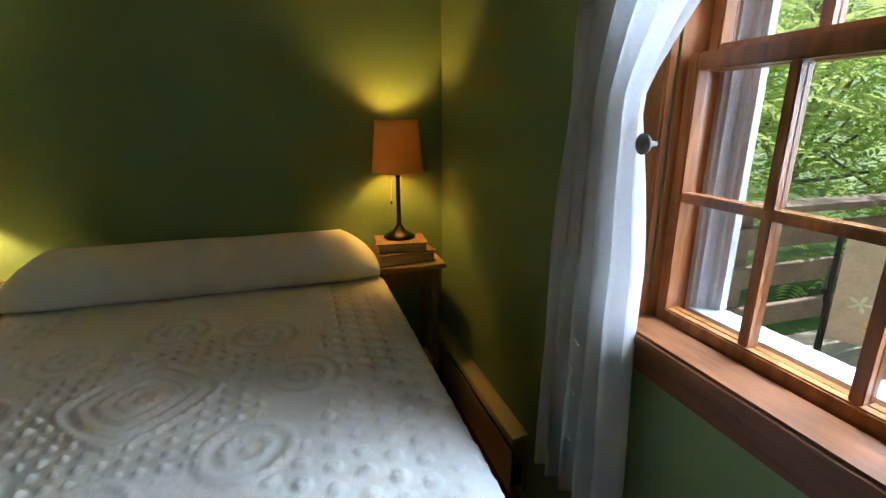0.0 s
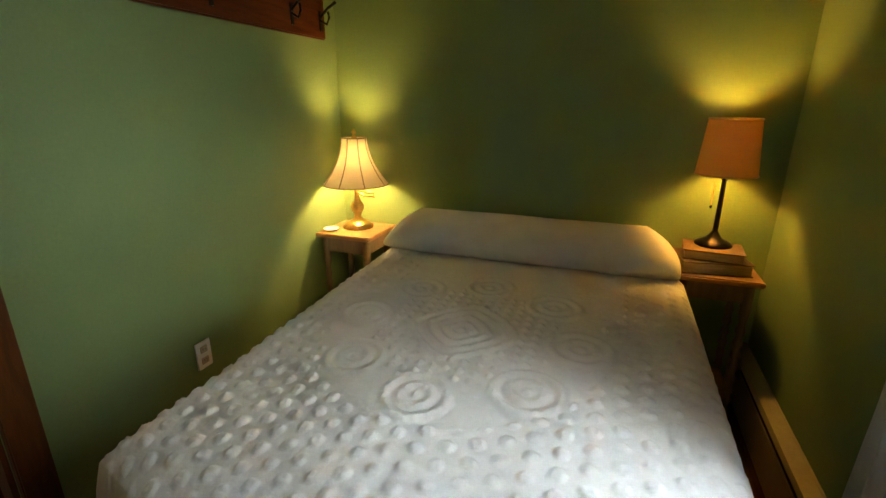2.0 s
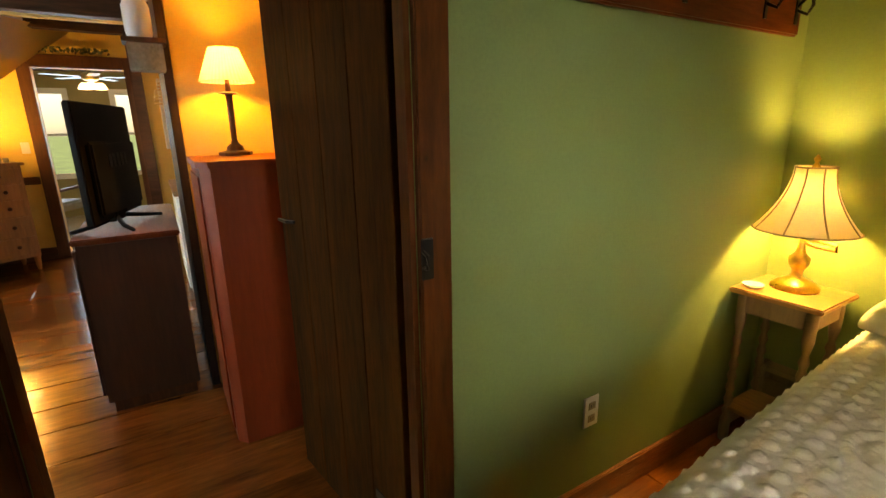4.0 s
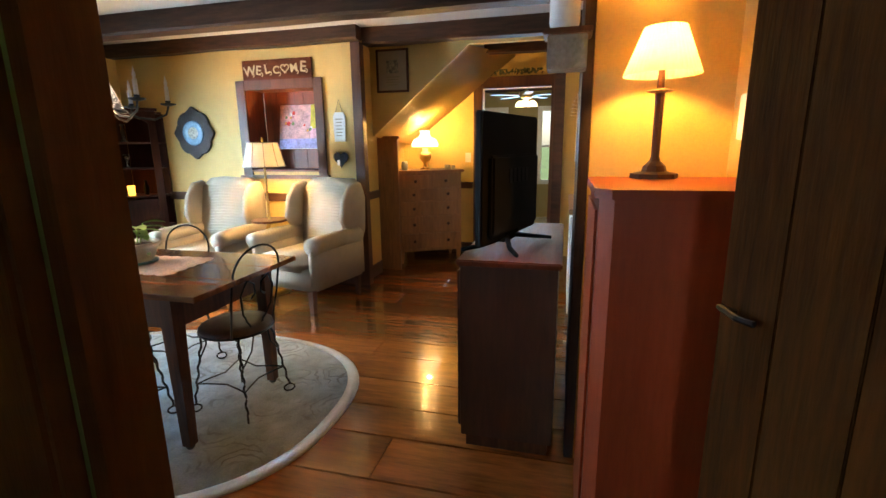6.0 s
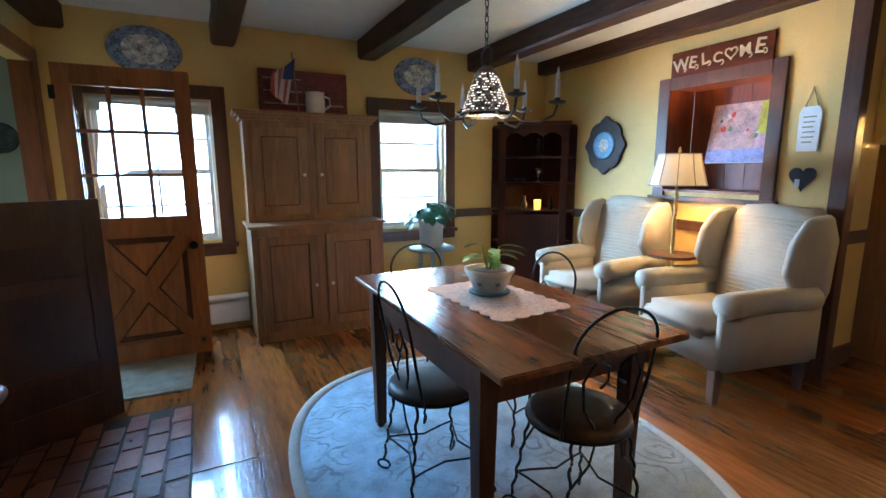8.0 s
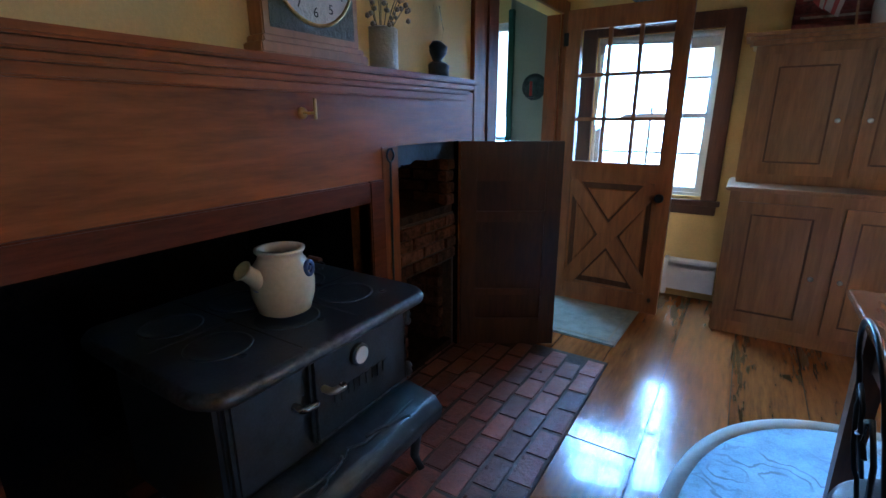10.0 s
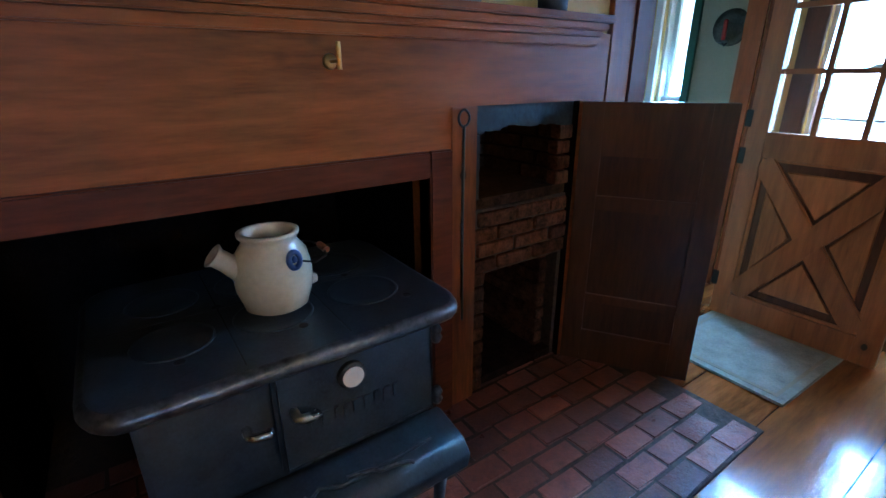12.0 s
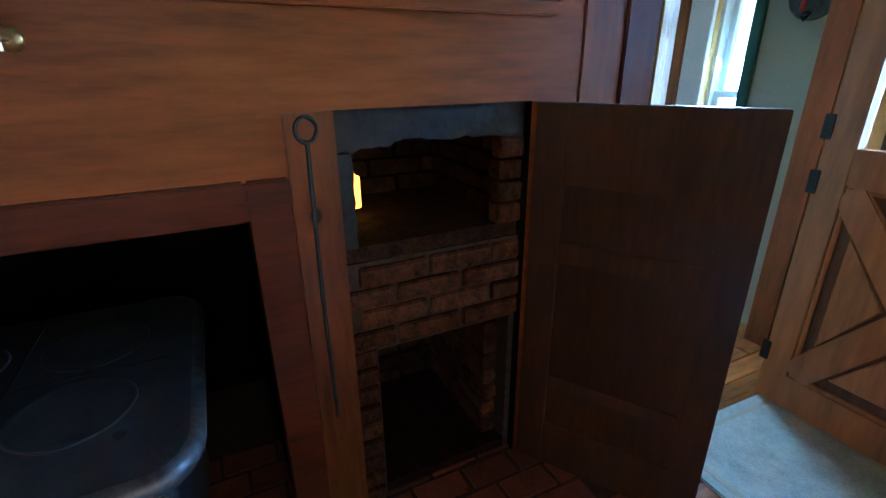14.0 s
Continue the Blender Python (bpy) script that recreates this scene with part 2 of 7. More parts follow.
def knots(m, scale=2.6, size=0.035, stretch=(1, 1, 1)):
    """Small dark knots with a soft ring, scattered over a wood."""
    nt = m.node_tree
    b = nt.nodes["Principled BSDF"]
    base = b.inputs["Base Color"].links[0].from_socket
    co, mp = nt.nodes.new("ShaderNodeTexCoord"), nt.nodes.new("ShaderNodeMapping")
    mp.inputs["Scale"].default_value = stretch
    info, shift = nt.nodes.new("ShaderNodeObjectInfo"), nt.nodes.new("ShaderNodeVectorMath")
    nt.links.new(co.outputs["Object"], shift.inputs[0])
    nt.links.new(info.outputs["Random"], shift.inputs[1])
    nt.links.new(shift.outputs[0], mp.inputs["Vector"])
    vor = nt.nodes.new("ShaderNodeTexVoronoi")
    vor.inputs["Scale"].default_value = scale
    nt.links.new(mp.outputs[0], vor.inputs["Vector"])
    ramp = nt.nodes.new("ShaderNodeValToRGB")
    e = ramp.color_ramp.elements
    e[0].position, e[0].color = size, (1, 1, 1, 1)
    e[1].position, e[1].color = size * 3.2, (0, 0, 0, 1)
    mid = e.new(size * 1.3)
    mid.color = (0.35, 0.35, 0.35, 1)
    nt.links.new(vor.outputs["Distance"], ramp.inputs[0])
    mix = nt.nodes.new("ShaderNodeMixRGB")
    nt.links.new(ramp.outputs[0], mix.inputs[0])
    nt.links.new(base, mix.inputs[1])
    mix.inputs[2].default_value = (0.018, 0.008, 0.004, 1)
    nt.links.new(mix.outputs[0], b.inputs["Base Color"])


knots(M_PANEL, 4.5, 0.034, (1, 0.8, 1))
knots(M_PANELV, 4.0, 0.045, (1, 1, 0.7))
knots(M_DOOR, 4.0, 0.04, (1, 1, 0.7))
knots(M_FLOOR, 3.2, 0.04, (1, 0.6, 1))
knots(M_TABLE, 4.5, 0.045, (1, 0.7, 1))


def mesh_of(name, bm, mat, smooth=False):
    bmesh.ops.recalc_face_normals(bm, faces=bm.faces)
    me = bpy.data.meshes.new(name)
    for f in bm.faces:
        f.smooth = smooth
    bm.to_mesh(me)
    bm.free()
    me.materials.append(mat)
    return me


def part(name, bm, mat, parent=None, label="", smooth=False):
    ob = new(name, mesh_of(name, bm, mat, smooth))
    if parent:
        ob.parent = parent
    if label:
        ob["label"] = label
    return ob


def thing(name, at, turn=0.0, label="", category="", group="", kind=""):
    ob = new(name)
    ob.empty_display_size = 0.1
    ob.matrix_world = pose(*at, 0, 0, turn)
    return tagged(ob, label, category, group, kind)


def box(x0, x1, y0, y1, z0, z1, bevel=0.0, bm=None):
    bm = bm or bmesh.new()
    made = bmesh.ops.create_cube(bm, size=1.0, matrix=Matrix.Translation(((x0 + x1) / 2, (y0 + y1) / 2, (z0 + z1) / 2)) @ Matrix.Diagonal((abs(x1 - x0), abs(y1 - y0), abs(z1 - z0), 1)))
    if bevel:
        edges = list({e for v in made["verts"] for e in v.link_edges})
        bmesh.ops.bevel(bm, geom=edges, offset=bevel, segments=2, affect="EDGES", clamp_overlap=True)
    return bm


def lathe(profile, seg=24, at=(0, 0, 0), bm=None, cap=True):
    """A turned shape from (radius, height) pairs."""
    bm = bm or bmesh.new()
    rings = []
    for r, z in profile:
        rings.append([bm.verts.new((at[0] + max(r, 1e-4) * math.cos(2 * math.pi * k / seg), at[1] + max(r, 1e-4) * math.sin(2 * math.pi * k / seg), at[2] + z)) for k in range(seg)])
    for a, b in zip(rings, rings[1:]):
        for k in range(seg):
            bm.faces.new((a[k], a[(k + 1) % seg], b[(k + 1) % seg], b[k]))
    if cap:
        bm.faces.new(rings[0])
        bm.faces.new(list(reversed(rings[-1])))
    return bm


def tube(points, r=0.006, seg=7, bm=None, closed=False, taper=None):
    """A round bar along points."""
    bm = bm or bmesh.new()
    pts = [Vector(p) for p in points]
    n = len(pts)
    rings = []
    up = Vector((0.31, 0.17, 0.93))
    for i, p in enumerate(pts):
        a = pts[(i - 1) % n] if closed or i else p
        b = pts[(i + 1) % n] if closed or i < n - 1 else p
        d = (b - a).normalized()
        s = d.cross(up)
        if s.length < 1e-3:
            s = d.cross(Vector((1, 0, 0)))
        s.normalize()
        q = s.cross(d)
        rad = r if taper is None else r + (taper - r) * i / max(1, n - 1)
        rings.append([bm.verts.new(p + rad * (math.cos(2 * math.pi * k / seg) * s + math.sin(2 * math.pi * k / seg) * q)) for k in range(seg)])
    pairs = list(zip(rings, rings[1:])) + ([(rings[-1], rings[0])] if closed else [])
    for a, b in pairs:
        for k in range(seg):
            bm.faces.new((a[k], a[(k + 1) % seg], b[(k + 1) % seg], b[k]))
    if not closed:
        bm.faces.new(rings[0])
        bm.faces.new(list(reversed(rings[-1])))
    return bm


def arc(cx, cy, cz, r, a0, a1, n=12, plane="xz"):
    out = []
    for i in range(n + 1):
        a = radians(a0 + (a1 - a0) * i / n)
        u, v = r * math.cos(a), r * math.sin(a)
        out.append({"xz": (cx + u, cy, cz + v), "yz": (cx, cy + u, cz + v), "xy": (cx + u, cy + v, cz)}[plane])
    return out


def prism(outline, depth, axis="y", at=(0, 0, 0), bm=None, bevel=0.0):
    """A flat outline of (u, v) pairs given thickness. axis y: u is x and v is z; axis x: u is y, v is z; axis z: u is x, v is y."""
    bm = bm or bmesh.new()
    put = {"y": lambda u, v, d: (u, d, v), "x": lambda u, v, d: (d, u, v), "z": lambda u, v, d: (u, v, d)}[axis]
    lo = [bm.verts.new(Vector(put(u, v, 0)) + Vector(at)) for u, v in outline]
    hi = [bm.verts.new(Vector(put(u, v, depth)) + Vector(at)) for u, v in outline]
    bm.faces.new(lo)
    bm.faces.new(list(reversed(hi)))
    n = len(lo)
    for k in range(n):
        bm.faces.new((lo[k], lo[(k + 1) % n], hi[(k + 1) % n], hi[k]))
    if bevel:
        bmesh.ops.recalc_face_normals(bm, faces=bm.faces)
        bmesh.ops.bevel(bm, geom=list(bm.edges), offset=bevel, segments=1, affect="EDGES", clamp_overlap=True)
    return bm


def wall(name, axis, face, thick, u0, u1, z0, z1, mat, openings=()):
    """A wall in the plane axis = face, thickness towards thick's sign, with openings (ua, ub, za, zb)."""
    bm = bmesh.new()

    def slab(a, b, c, d):
        if b - a > 1e-4 and d - c > 1e-4:
            lo, hi = sorted((face, face + thick))
            box(lo, hi, a, b, c, d, bm=bm) if axis == "x" else box(a, b, lo, hi, c, d, bm=bm)

    at = u0
    for ua, ub, za, zb in sorted(openings):
        slab(at, ua, z0, z1)
        slab(ua, ub, z0, za)
        slab(ua, ub, zb, z1)
        at = ub
    slab(at, u1, z0, z1)
    return tagged(part(name, bm, mat), "", "wall", "", "structure")


def structure(name, bm, mat, category, label="", smooth=False):
    return tagged(part(name, bm, mat, None, "", smooth), label, category, "", "structure")

# ---- the large structure ----
WX, WY, CEIL = -0.584, -3.93, 2.38      # bedroom partition, window wall, ceiling
FX = -0.26                              # face of the fireplace wall
NX = -4.51                              # wall with the niche

# bedroom
wall("wall_bedroom_west", "x", WX, -0.024, 0.05, 2.84, 0, 2.3, M_GREEN, [(0.345, 1.10, 0, 1.98)])
wall("wall_dining_east", "x", WX - 0.024, -0.024, 0.05, 1.21, 0, CEIL, M_YELLOW, [(0.345, 1.10, 0, 1.98)])
wall("wall_bedroom_head", "y", 2.84, 0.12, -0.64, 1.65, 0, 2.3, M_GREEN)
wall("wall_bedroom_east", "x", 1.53, 0.12, -0.10, 2.84, 0, 2.3, M_GREEN, [(0.833, 1.402, 0.893, 1.90)])
wall("wall_bedroom_south", "y", 0.05, -0.12, -0.55, 1.53, 0, 2.3, M_GREEN)
structure("ceiling_bedroom", box(-0.7, 1.65, -0.1, 2.95, 2.3, 2.36), M_CEIL, "ceiling")
# dining room
wall("wall_windows", "y", WY, -0.18, -4.7, 1.0, 0, CEIL, M_YELLOW, [(-3.30, -2.63, 0.74, 1.82), (-1.29, -0.50, 0.74, 1.82), (0.20, 0.40, 0.2, 2.0), (0.585, 0.86, 0.9, 2.0)])
wall("wall_niche", "x", NX, -0.12, WY, -1.26, 0, CEIL, M_YELLOW, [(-2.40, -1.64, 1.13, 1.90)])
wall("wall_return", "y", -1.26, -0.10, -5.02, NX, 0, CEIL, M_YELLOW)
wall("wall_stair_upper", "x", -4.90, -0.06, -1.26, 1.2, 2.26, CEIL, M_YELLOW)
bm = prism([(-1.25, 1.44), (-0.26, 2.26), (-1.25, 2.26)], -0.06, "x", (-4.90, 0, 0))
structure("wall_stair_side", bm, M_YELLOW, "wall")
bm = bmesh.new()
quad = [bm.verts.new(p) for p in ((-4.96, -1.25, 1.44), (-4.96, -0.26, 2.26), (-6.15, 0.05, 2.36), (-6.15, -1.25, 1.36))]
bm.faces.new(quad)
bmesh.ops.solidify(bm, geom=bm.faces[:], thickness=0.03)
structure("soffit_under_stair", bm, M_YELLOW, "soffit")
wall("wall_far", "x", -6.15, -0.12, -1.8, 1.2, 0, CEIL, M_YELLOW, [(-0.34, 0.46, 0, 2.0)])
wall("wall_alcove_south", "y", -1.36, -0.1, -6.15, -5.02, 0, CEIL, M_YELLOW)
wall("wall_partition", "x", -2.25, -0.10, 0.74, 1.21, 0, CEIL, M_YELLOW)
wall("wall_alcove_north", "y", 1.21, 0.1, -2.25, -0.634, 0, CEIL, M_YELLOW)
wall("wall_kitchen_north", "y", 3.0, 0.1, -6.2, -2.25, 0, CEIL, M_YELLOW)
wall("wall_kitchen_east", "x", -2.25, 0.1, 1.31, 3.0, 0, CEIL, M_YELLOW)
wall("wall_kitchen_west", "x", -6.15, -0.12, 1.2, 3.0, 0, CEIL, M_YELLOW)
# fireplace wall: sooty opening, oven recess, panelled breast
wall("wall_chimney", "x", FX + 0.02, 0.10, -2.78, 0.12, 1.40, CEIL, M_YELLOW)
wall("wall_jog", "y", 0.12, -0.07, -0.632, FX, 0, CEIL, M_YELLOW)
wall("wall_breast", "x", FX, 0.10, -2.52, 0.05, 0, 1.40, M_PANEL, [(-2.375, -1.86, 0, 1.16), (-1.667, -0.45, 0, 0.945)])
wall("wall_vestibule", "x", FX, 0.10, WY, -2.80, 0, CEIL, M_YELLOW, [(-3.80, -2.802, 0, 1.98)])
wall("wall_vestibule_side", "y", -2.70, 0.08, -0.16, 1.0, 0, CEIL, material("grey_green_paint", (0.30, 0.28, 0.20), 0.6, vary=0.06, scale=3, bump=0.003))
wall("wall_vestibule_end", "x", 0.90, 0.1, WY, -2.70, 0, CEIL, M_WHITE)
structure("wall_vestibule_lining", box(-0.15, 0.19, WY, WY + 0.01, 0, CEIL), MATS["grey_green_paint"], "wall")
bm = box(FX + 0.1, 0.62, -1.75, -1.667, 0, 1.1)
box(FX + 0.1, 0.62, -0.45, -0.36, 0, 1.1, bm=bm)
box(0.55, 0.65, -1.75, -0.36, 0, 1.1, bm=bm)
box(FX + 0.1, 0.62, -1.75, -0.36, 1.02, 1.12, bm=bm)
structure("firebox", bm, M_SOOTSHADE, "fireplace", "sooty black masonry inside of the fireplace")
# ceiling with its beams
structure("ceiling", box(-6.3, 1.0, -4.12, 3.1, CEIL, CEIL + 0.05), M_CEIL, "ceiling")


def beam(x, w, y0, y1, z0=2.225):
    bm = bmesh.new()
    n = 14
    rows = []
    for i in range(n + 1):
        y = y0 + (y1 - y0) * i / n
        dx, dz = 0.008 * noise.noise((x * 3, y * 2.1, 0)), 0.010 * noise.noise((x * 5, y * 1.7, 4))
        rows.append([bm.verts.new(p) for p in ((x - w / 2 + dx, y, CEIL), (x - w / 2 + dx, y, z0 + 0.018 + dz), (x - w / 2 + 0.018 + dx, y, z0 + dz), (x + w / 2 - 0.018 + dx, y, z0 + dz), (x + w / 2 + dx, y, z0 + 0.018 + dz), (x + w / 2 + dx, y, CEIL))])
    for a, b in zip(rows, rows[1:]):
        for k in range(5):
            bm.faces.new((a[k], a[k + 1], b[k + 1], b[k]))
    bm.faces.new(rows[0])
    bm.faces.new(rows[-1])
    return structure("ceiling_beam", bm, M_BEAM, "beam", "dark hand-hewn wooden ceiling beam")


for bx in (-0.36, -1.41, -2.545, -3.63):
    beam(bx, 0.17, WY + 0.002, 1.2 if bx > -2.3 else 3.0)
beam(-4.46, 0.13, WY + 0.002, -1.16, 2.26)
beam(-4.60, 0.16, -1.16, 3.0, 2.24)
beam(-5.45, 0.16, -0.2, 3.0, 2.26)


# floors
def floor_boards(parent, x0, x1, y0, y1, width, mat, skip=()):
    meshes = {}
    x, k = x0, 0
    while x < x1 - 0.03:
        w = min(width * (0.86 + 0.28 * random.random()), x1 - x)
        cuts = [y0] + sorted(y0 + (y1 - y0) * c for c in ([0.38 + 0.2 * random.random()] if k % 2 else [0.2 + 0.15 * random.random(), 0.7 + 0.15 * random.random()])) + [y1]
        for a, b in zip(cuts, cuts[1:]):
            bm = box(-w / 2 + 0.002, w / 2 - 0.002, -(b - a) / 2 + 0.0015, (b - a) / 2 - 0.0015, -0.02, 0.0, bevel=0.003)
            ob = part("plank", bm, mat, parent)
            ob.location = (x + w / 2, (a + b) / 2, 0.0015 * random.random() - 0.0015)
        x += w
        k += 1


floor = structure("floor", box(-6.3, 1.0, -4.1, 3.1, -0.08, -0.021), M_GAP, "floor", "wide glossy reddish-brown old floor boards")
floor_far = structure("floor_far_room", box(-9.6, -6.3, -2.6, 3.1, -0.08, -0.004), material("far_floor_wood", (0.30, 0.16, 0.08), 0.18, vary=0.3, grain=GX, coat=0.4), "floor")
floor_bed = structure("floor_bedroom", box(1.0, 1.65, -0.1, 2.95, -0.08, -0.021), M_GAP, "floor")


# trim, rails and baseboards
def trim(name, bm, mat=M_TRIM, label=""):
    return structure(name, bm, mat, "trim", label)


trim("chair_rail", box(-4.5, -3.42, WY, WY + 0.025, 0.82, 0.90, 0.006), M_TRIMH)
trim("chair_rail", box(NX, NX + 0.025, -3.45, -1.30, 0.82, 0.90, 0.006), M_TRIMH)
trim("chair_rail", box(-5.0, NX + 0.02, -1.262, -1.236, 0.82, 0.90, 0.006), M_TRIMH)
trim("chair_rail", box(-6.15, -6.125, -1.2, -0.46, 0.82, 0.90, 0.006), M_TRIMH)
trim("corner_post", box(NX - 0.06, NX + 0.03, -1.262, -1.17, 0, 2.26, 0.004), M_TRIM, "dark brown corner post")
trim("baseboard", box(NX, NX + 0.02, -3.5, -1.26, 0, 0.13, 0.004), M_TRIMH)
trim("baseboard", box(-5.0, NX + 0.02, -1.262, -1.240, 0, 0.13, 0.004), M_TRIMH)
trim("baseboard", box(-6.15, -6.13, -1.25, -0.45, 0, 0.13, 0.004), M_TRIMH)
trim("baseboard", box(-4.5, -1.5, WY, WY + 0.02, 0, 0.13, 0.004), M_TRIMH)
M_CASING = material("dark_orange_casing", (0.12, 0.036, 0.008), 0.5, spec=0.15, vary=0.3, scale=5, grain=GZ, bump=0.004)
knots(M_CASING, 5.0, 0.05, (1, 1, 0.7))
M_BASEB = material("orange_pine_base", (0.22, 0.075, 0.024), 0.45, vary=0.2, grain=GY)
trim("baseboard", box(WX, WX + 0.018, 1.21, 2.84, 0, 0.115, 0.004), M_BASEB)
# bedroom door frame
for y0, y1 in ((1.10, 1.185), (0.26, 0.345)):
    trim("door_casing", box(WX, WX + 0.022, y0, y1, 0, 2.06, 0.004), M_CASING)
    trim("door_casing", box(WX - 0.060, WX - 0.048, y0, y1, 0, 2.06, 0.004), M_CASING)
trim("door_casing", box(WX, WX + 0.022, 0.345, 1.10, 1.98, 2.06, 0.004), M_CASING)
trim("door_jamb", box(WX - 0.048, WX, 1.085, 1.0995, 0, 1.98), M_CASING)
trim("door_jamb", box(WX - 0.048, WX, 0.3455, 0.36, 0, 1.98), M_CASING)
# far doorway
for y0, y1 in ((-0.45, -0.34), (0.46, 0.57)):
    trim("door_casing", box(-6.15, -6.12, y0, y1, 0, 2.13, 0.004))
trim("door_casing", box(-6.15, -6.12, -0.34, 0.46, 2.0, 2.13, 0.004))
M_POST = material("dark_pine_post", (0.13, 0.034, 0.010), 0.45, spec=0.2, vary=0.3, scale=4, bump=0.004, grain=GZ, fine=40)
knots(M_POST, 5.0, 0.05, (1, 1, 0.7))
# vestibule doorway and end post
trim("door_casing", box(FX - 0.02, FX, -3.925, -3.80, 0, 2.08, 0.004), M_PANELV)
trim("door_jamb", box(FX, FX + 0.1, -3.80, -3.787, 0, 1.98), M_PANELV)
trim("door_casing", box(FX - 0.025, FX, -3.80, -2.80, 1.98, 2.08, 0.004), M_PANELV)
trim("end_post", box(FX - 0.012, FX + 0.1, -2.78, -2.66, 0, CEIL, 0.004), M_POST)
trim("end_post", box(FX - 0.004, FX + 0.1, -2.66, -2.522, 0, CEIL, 0.003), M_PANELV)


# windows
def sash_window(name, x0, x1, z0, z1, rows=1, cols=1, y=WY - 0.08, mat=None, label=""):
    """A double-hung window in a wall along x; rows and cols of panes in each sash."""
    mat = mat or M_WHITE
    w = thing(name, ((x0 + x1) / 2, y, z0), 0, label or "double-hung window with white sashes", "window", "", "structure")
    hw, h = (x1 - x0) / 2, z1 - z0
    bm = bmesh.new()
    for a, b, c, d in ((-hw, -hw + 0.02, 0, h), (hw - 0.02, hw, 0, h), (-hw + 0.02, hw - 0.02, h - 0.02, h), (-hw + 0.02, hw - 0.02, 0, 0.02)):
        box(a, b, -0.03, 0.05, c, d, bm=bm)
    part("window_frame", bm, mat, w)
    for low in (True, False):
        za, zb = (0.02, h / 2 + 0.015) if low else (h / 2 - 0.015, h - 0.02)
        off = 0.012 if low else -0.018
        bm = bmesh.new()
        a0, a1 = -hw + 0.022, hw - 0.022
        for a, b, c, d in ((a0, a0 + 0.03, za, zb), (a1 - 0.03, a1, za, zb), (a0 + 0.03, a1 - 0.03, za, za + 0.035), (a0 + 0.03, a1 - 0.03, zb - 0.03, zb)):
            box(a, b, off - 0.012, off + 0.014, c, d, bm=bm)
        for k in range(1, cols):
            u = a0 + (a1 - a0) * k / cols
            box(u - 0.008, u + 0.008, off - 0.01, off + 0.012, za + 0.035, zb - 0.03, bm=bm)
        for k in range(1, rows):
            v = za + (zb - za) * k / rows
            box(a0 + 0.03, a1 - 0.03, off - 0.009, off + 0.011, v - 0.008, v + 0.008, bm=bm)
        s = part("sash", bm, mat, w)
        g = part("pane", box(a0 + 0.03, a1 - 0.03, off - 0.002, off + 0.002, za + 0.035, zb - 0.03), M_GLASS, s)
        g.visible_shadow = False
    return w


def casing_y(x0, x1, z0, z1, w=0.09):
    for a, b, c, d in ((x0 - w, x0, z0 - 0.02, z1 + w), (x1, x1 + w, z0 - 0.02, z1 + w), (x0, x1, z1, z1 + w), (x0 - w - 0.02, x1 + w + 0.02, z0 - 0.055, z0 - 0.02), (x0 - w, x1 + w, z0 - 0.12, z0 - 0.055)):
        trim("window_casing", box(a, b, WY, WY + (0.028 if d - c > 0.04 else 0.05), c, d, 0.004))


sash_window("window_1", -3.30, -2.63, 0.74, 1.82, rows=2)
sash_window("window_2", -1.29, -0.50, 0.74, 1.82, rows=2, cols=2)
sash_window("window_3", 0.20, 0.40, 0.2, 2.0)
# The next window is made up, to let daylight into the white strip.
sash_window("window_5", 0.585, 0.86, 0.9, 2.0)
casing_y(-3.30, -2.63, 0.74, 1.82, 0.10)
casing_y(-1.29, -0.50, 0.74, 1.82, 0.10)
trim("window_casing", box(0.40, 0.53, WY, WY + 0.03, 0, 2.08, 0.004), M_WHITE)
trim("window_casing", box(0.862, 0.899, WY, WY + 0.03, 0, 2.08, 0.004), M_WHITE)
trim("window_casing", box(0.53, 0.585, WY, WY + 0.045, 0, 2.08, 0.004), M_DOOR)
trim("window_casing", box(0.15, 0.20, WY + 0.0105, WY + 0.035, 0, 2.08, 0.004), material("dark_green_trim", (0.02, 0.07, 0.035), 0.4))

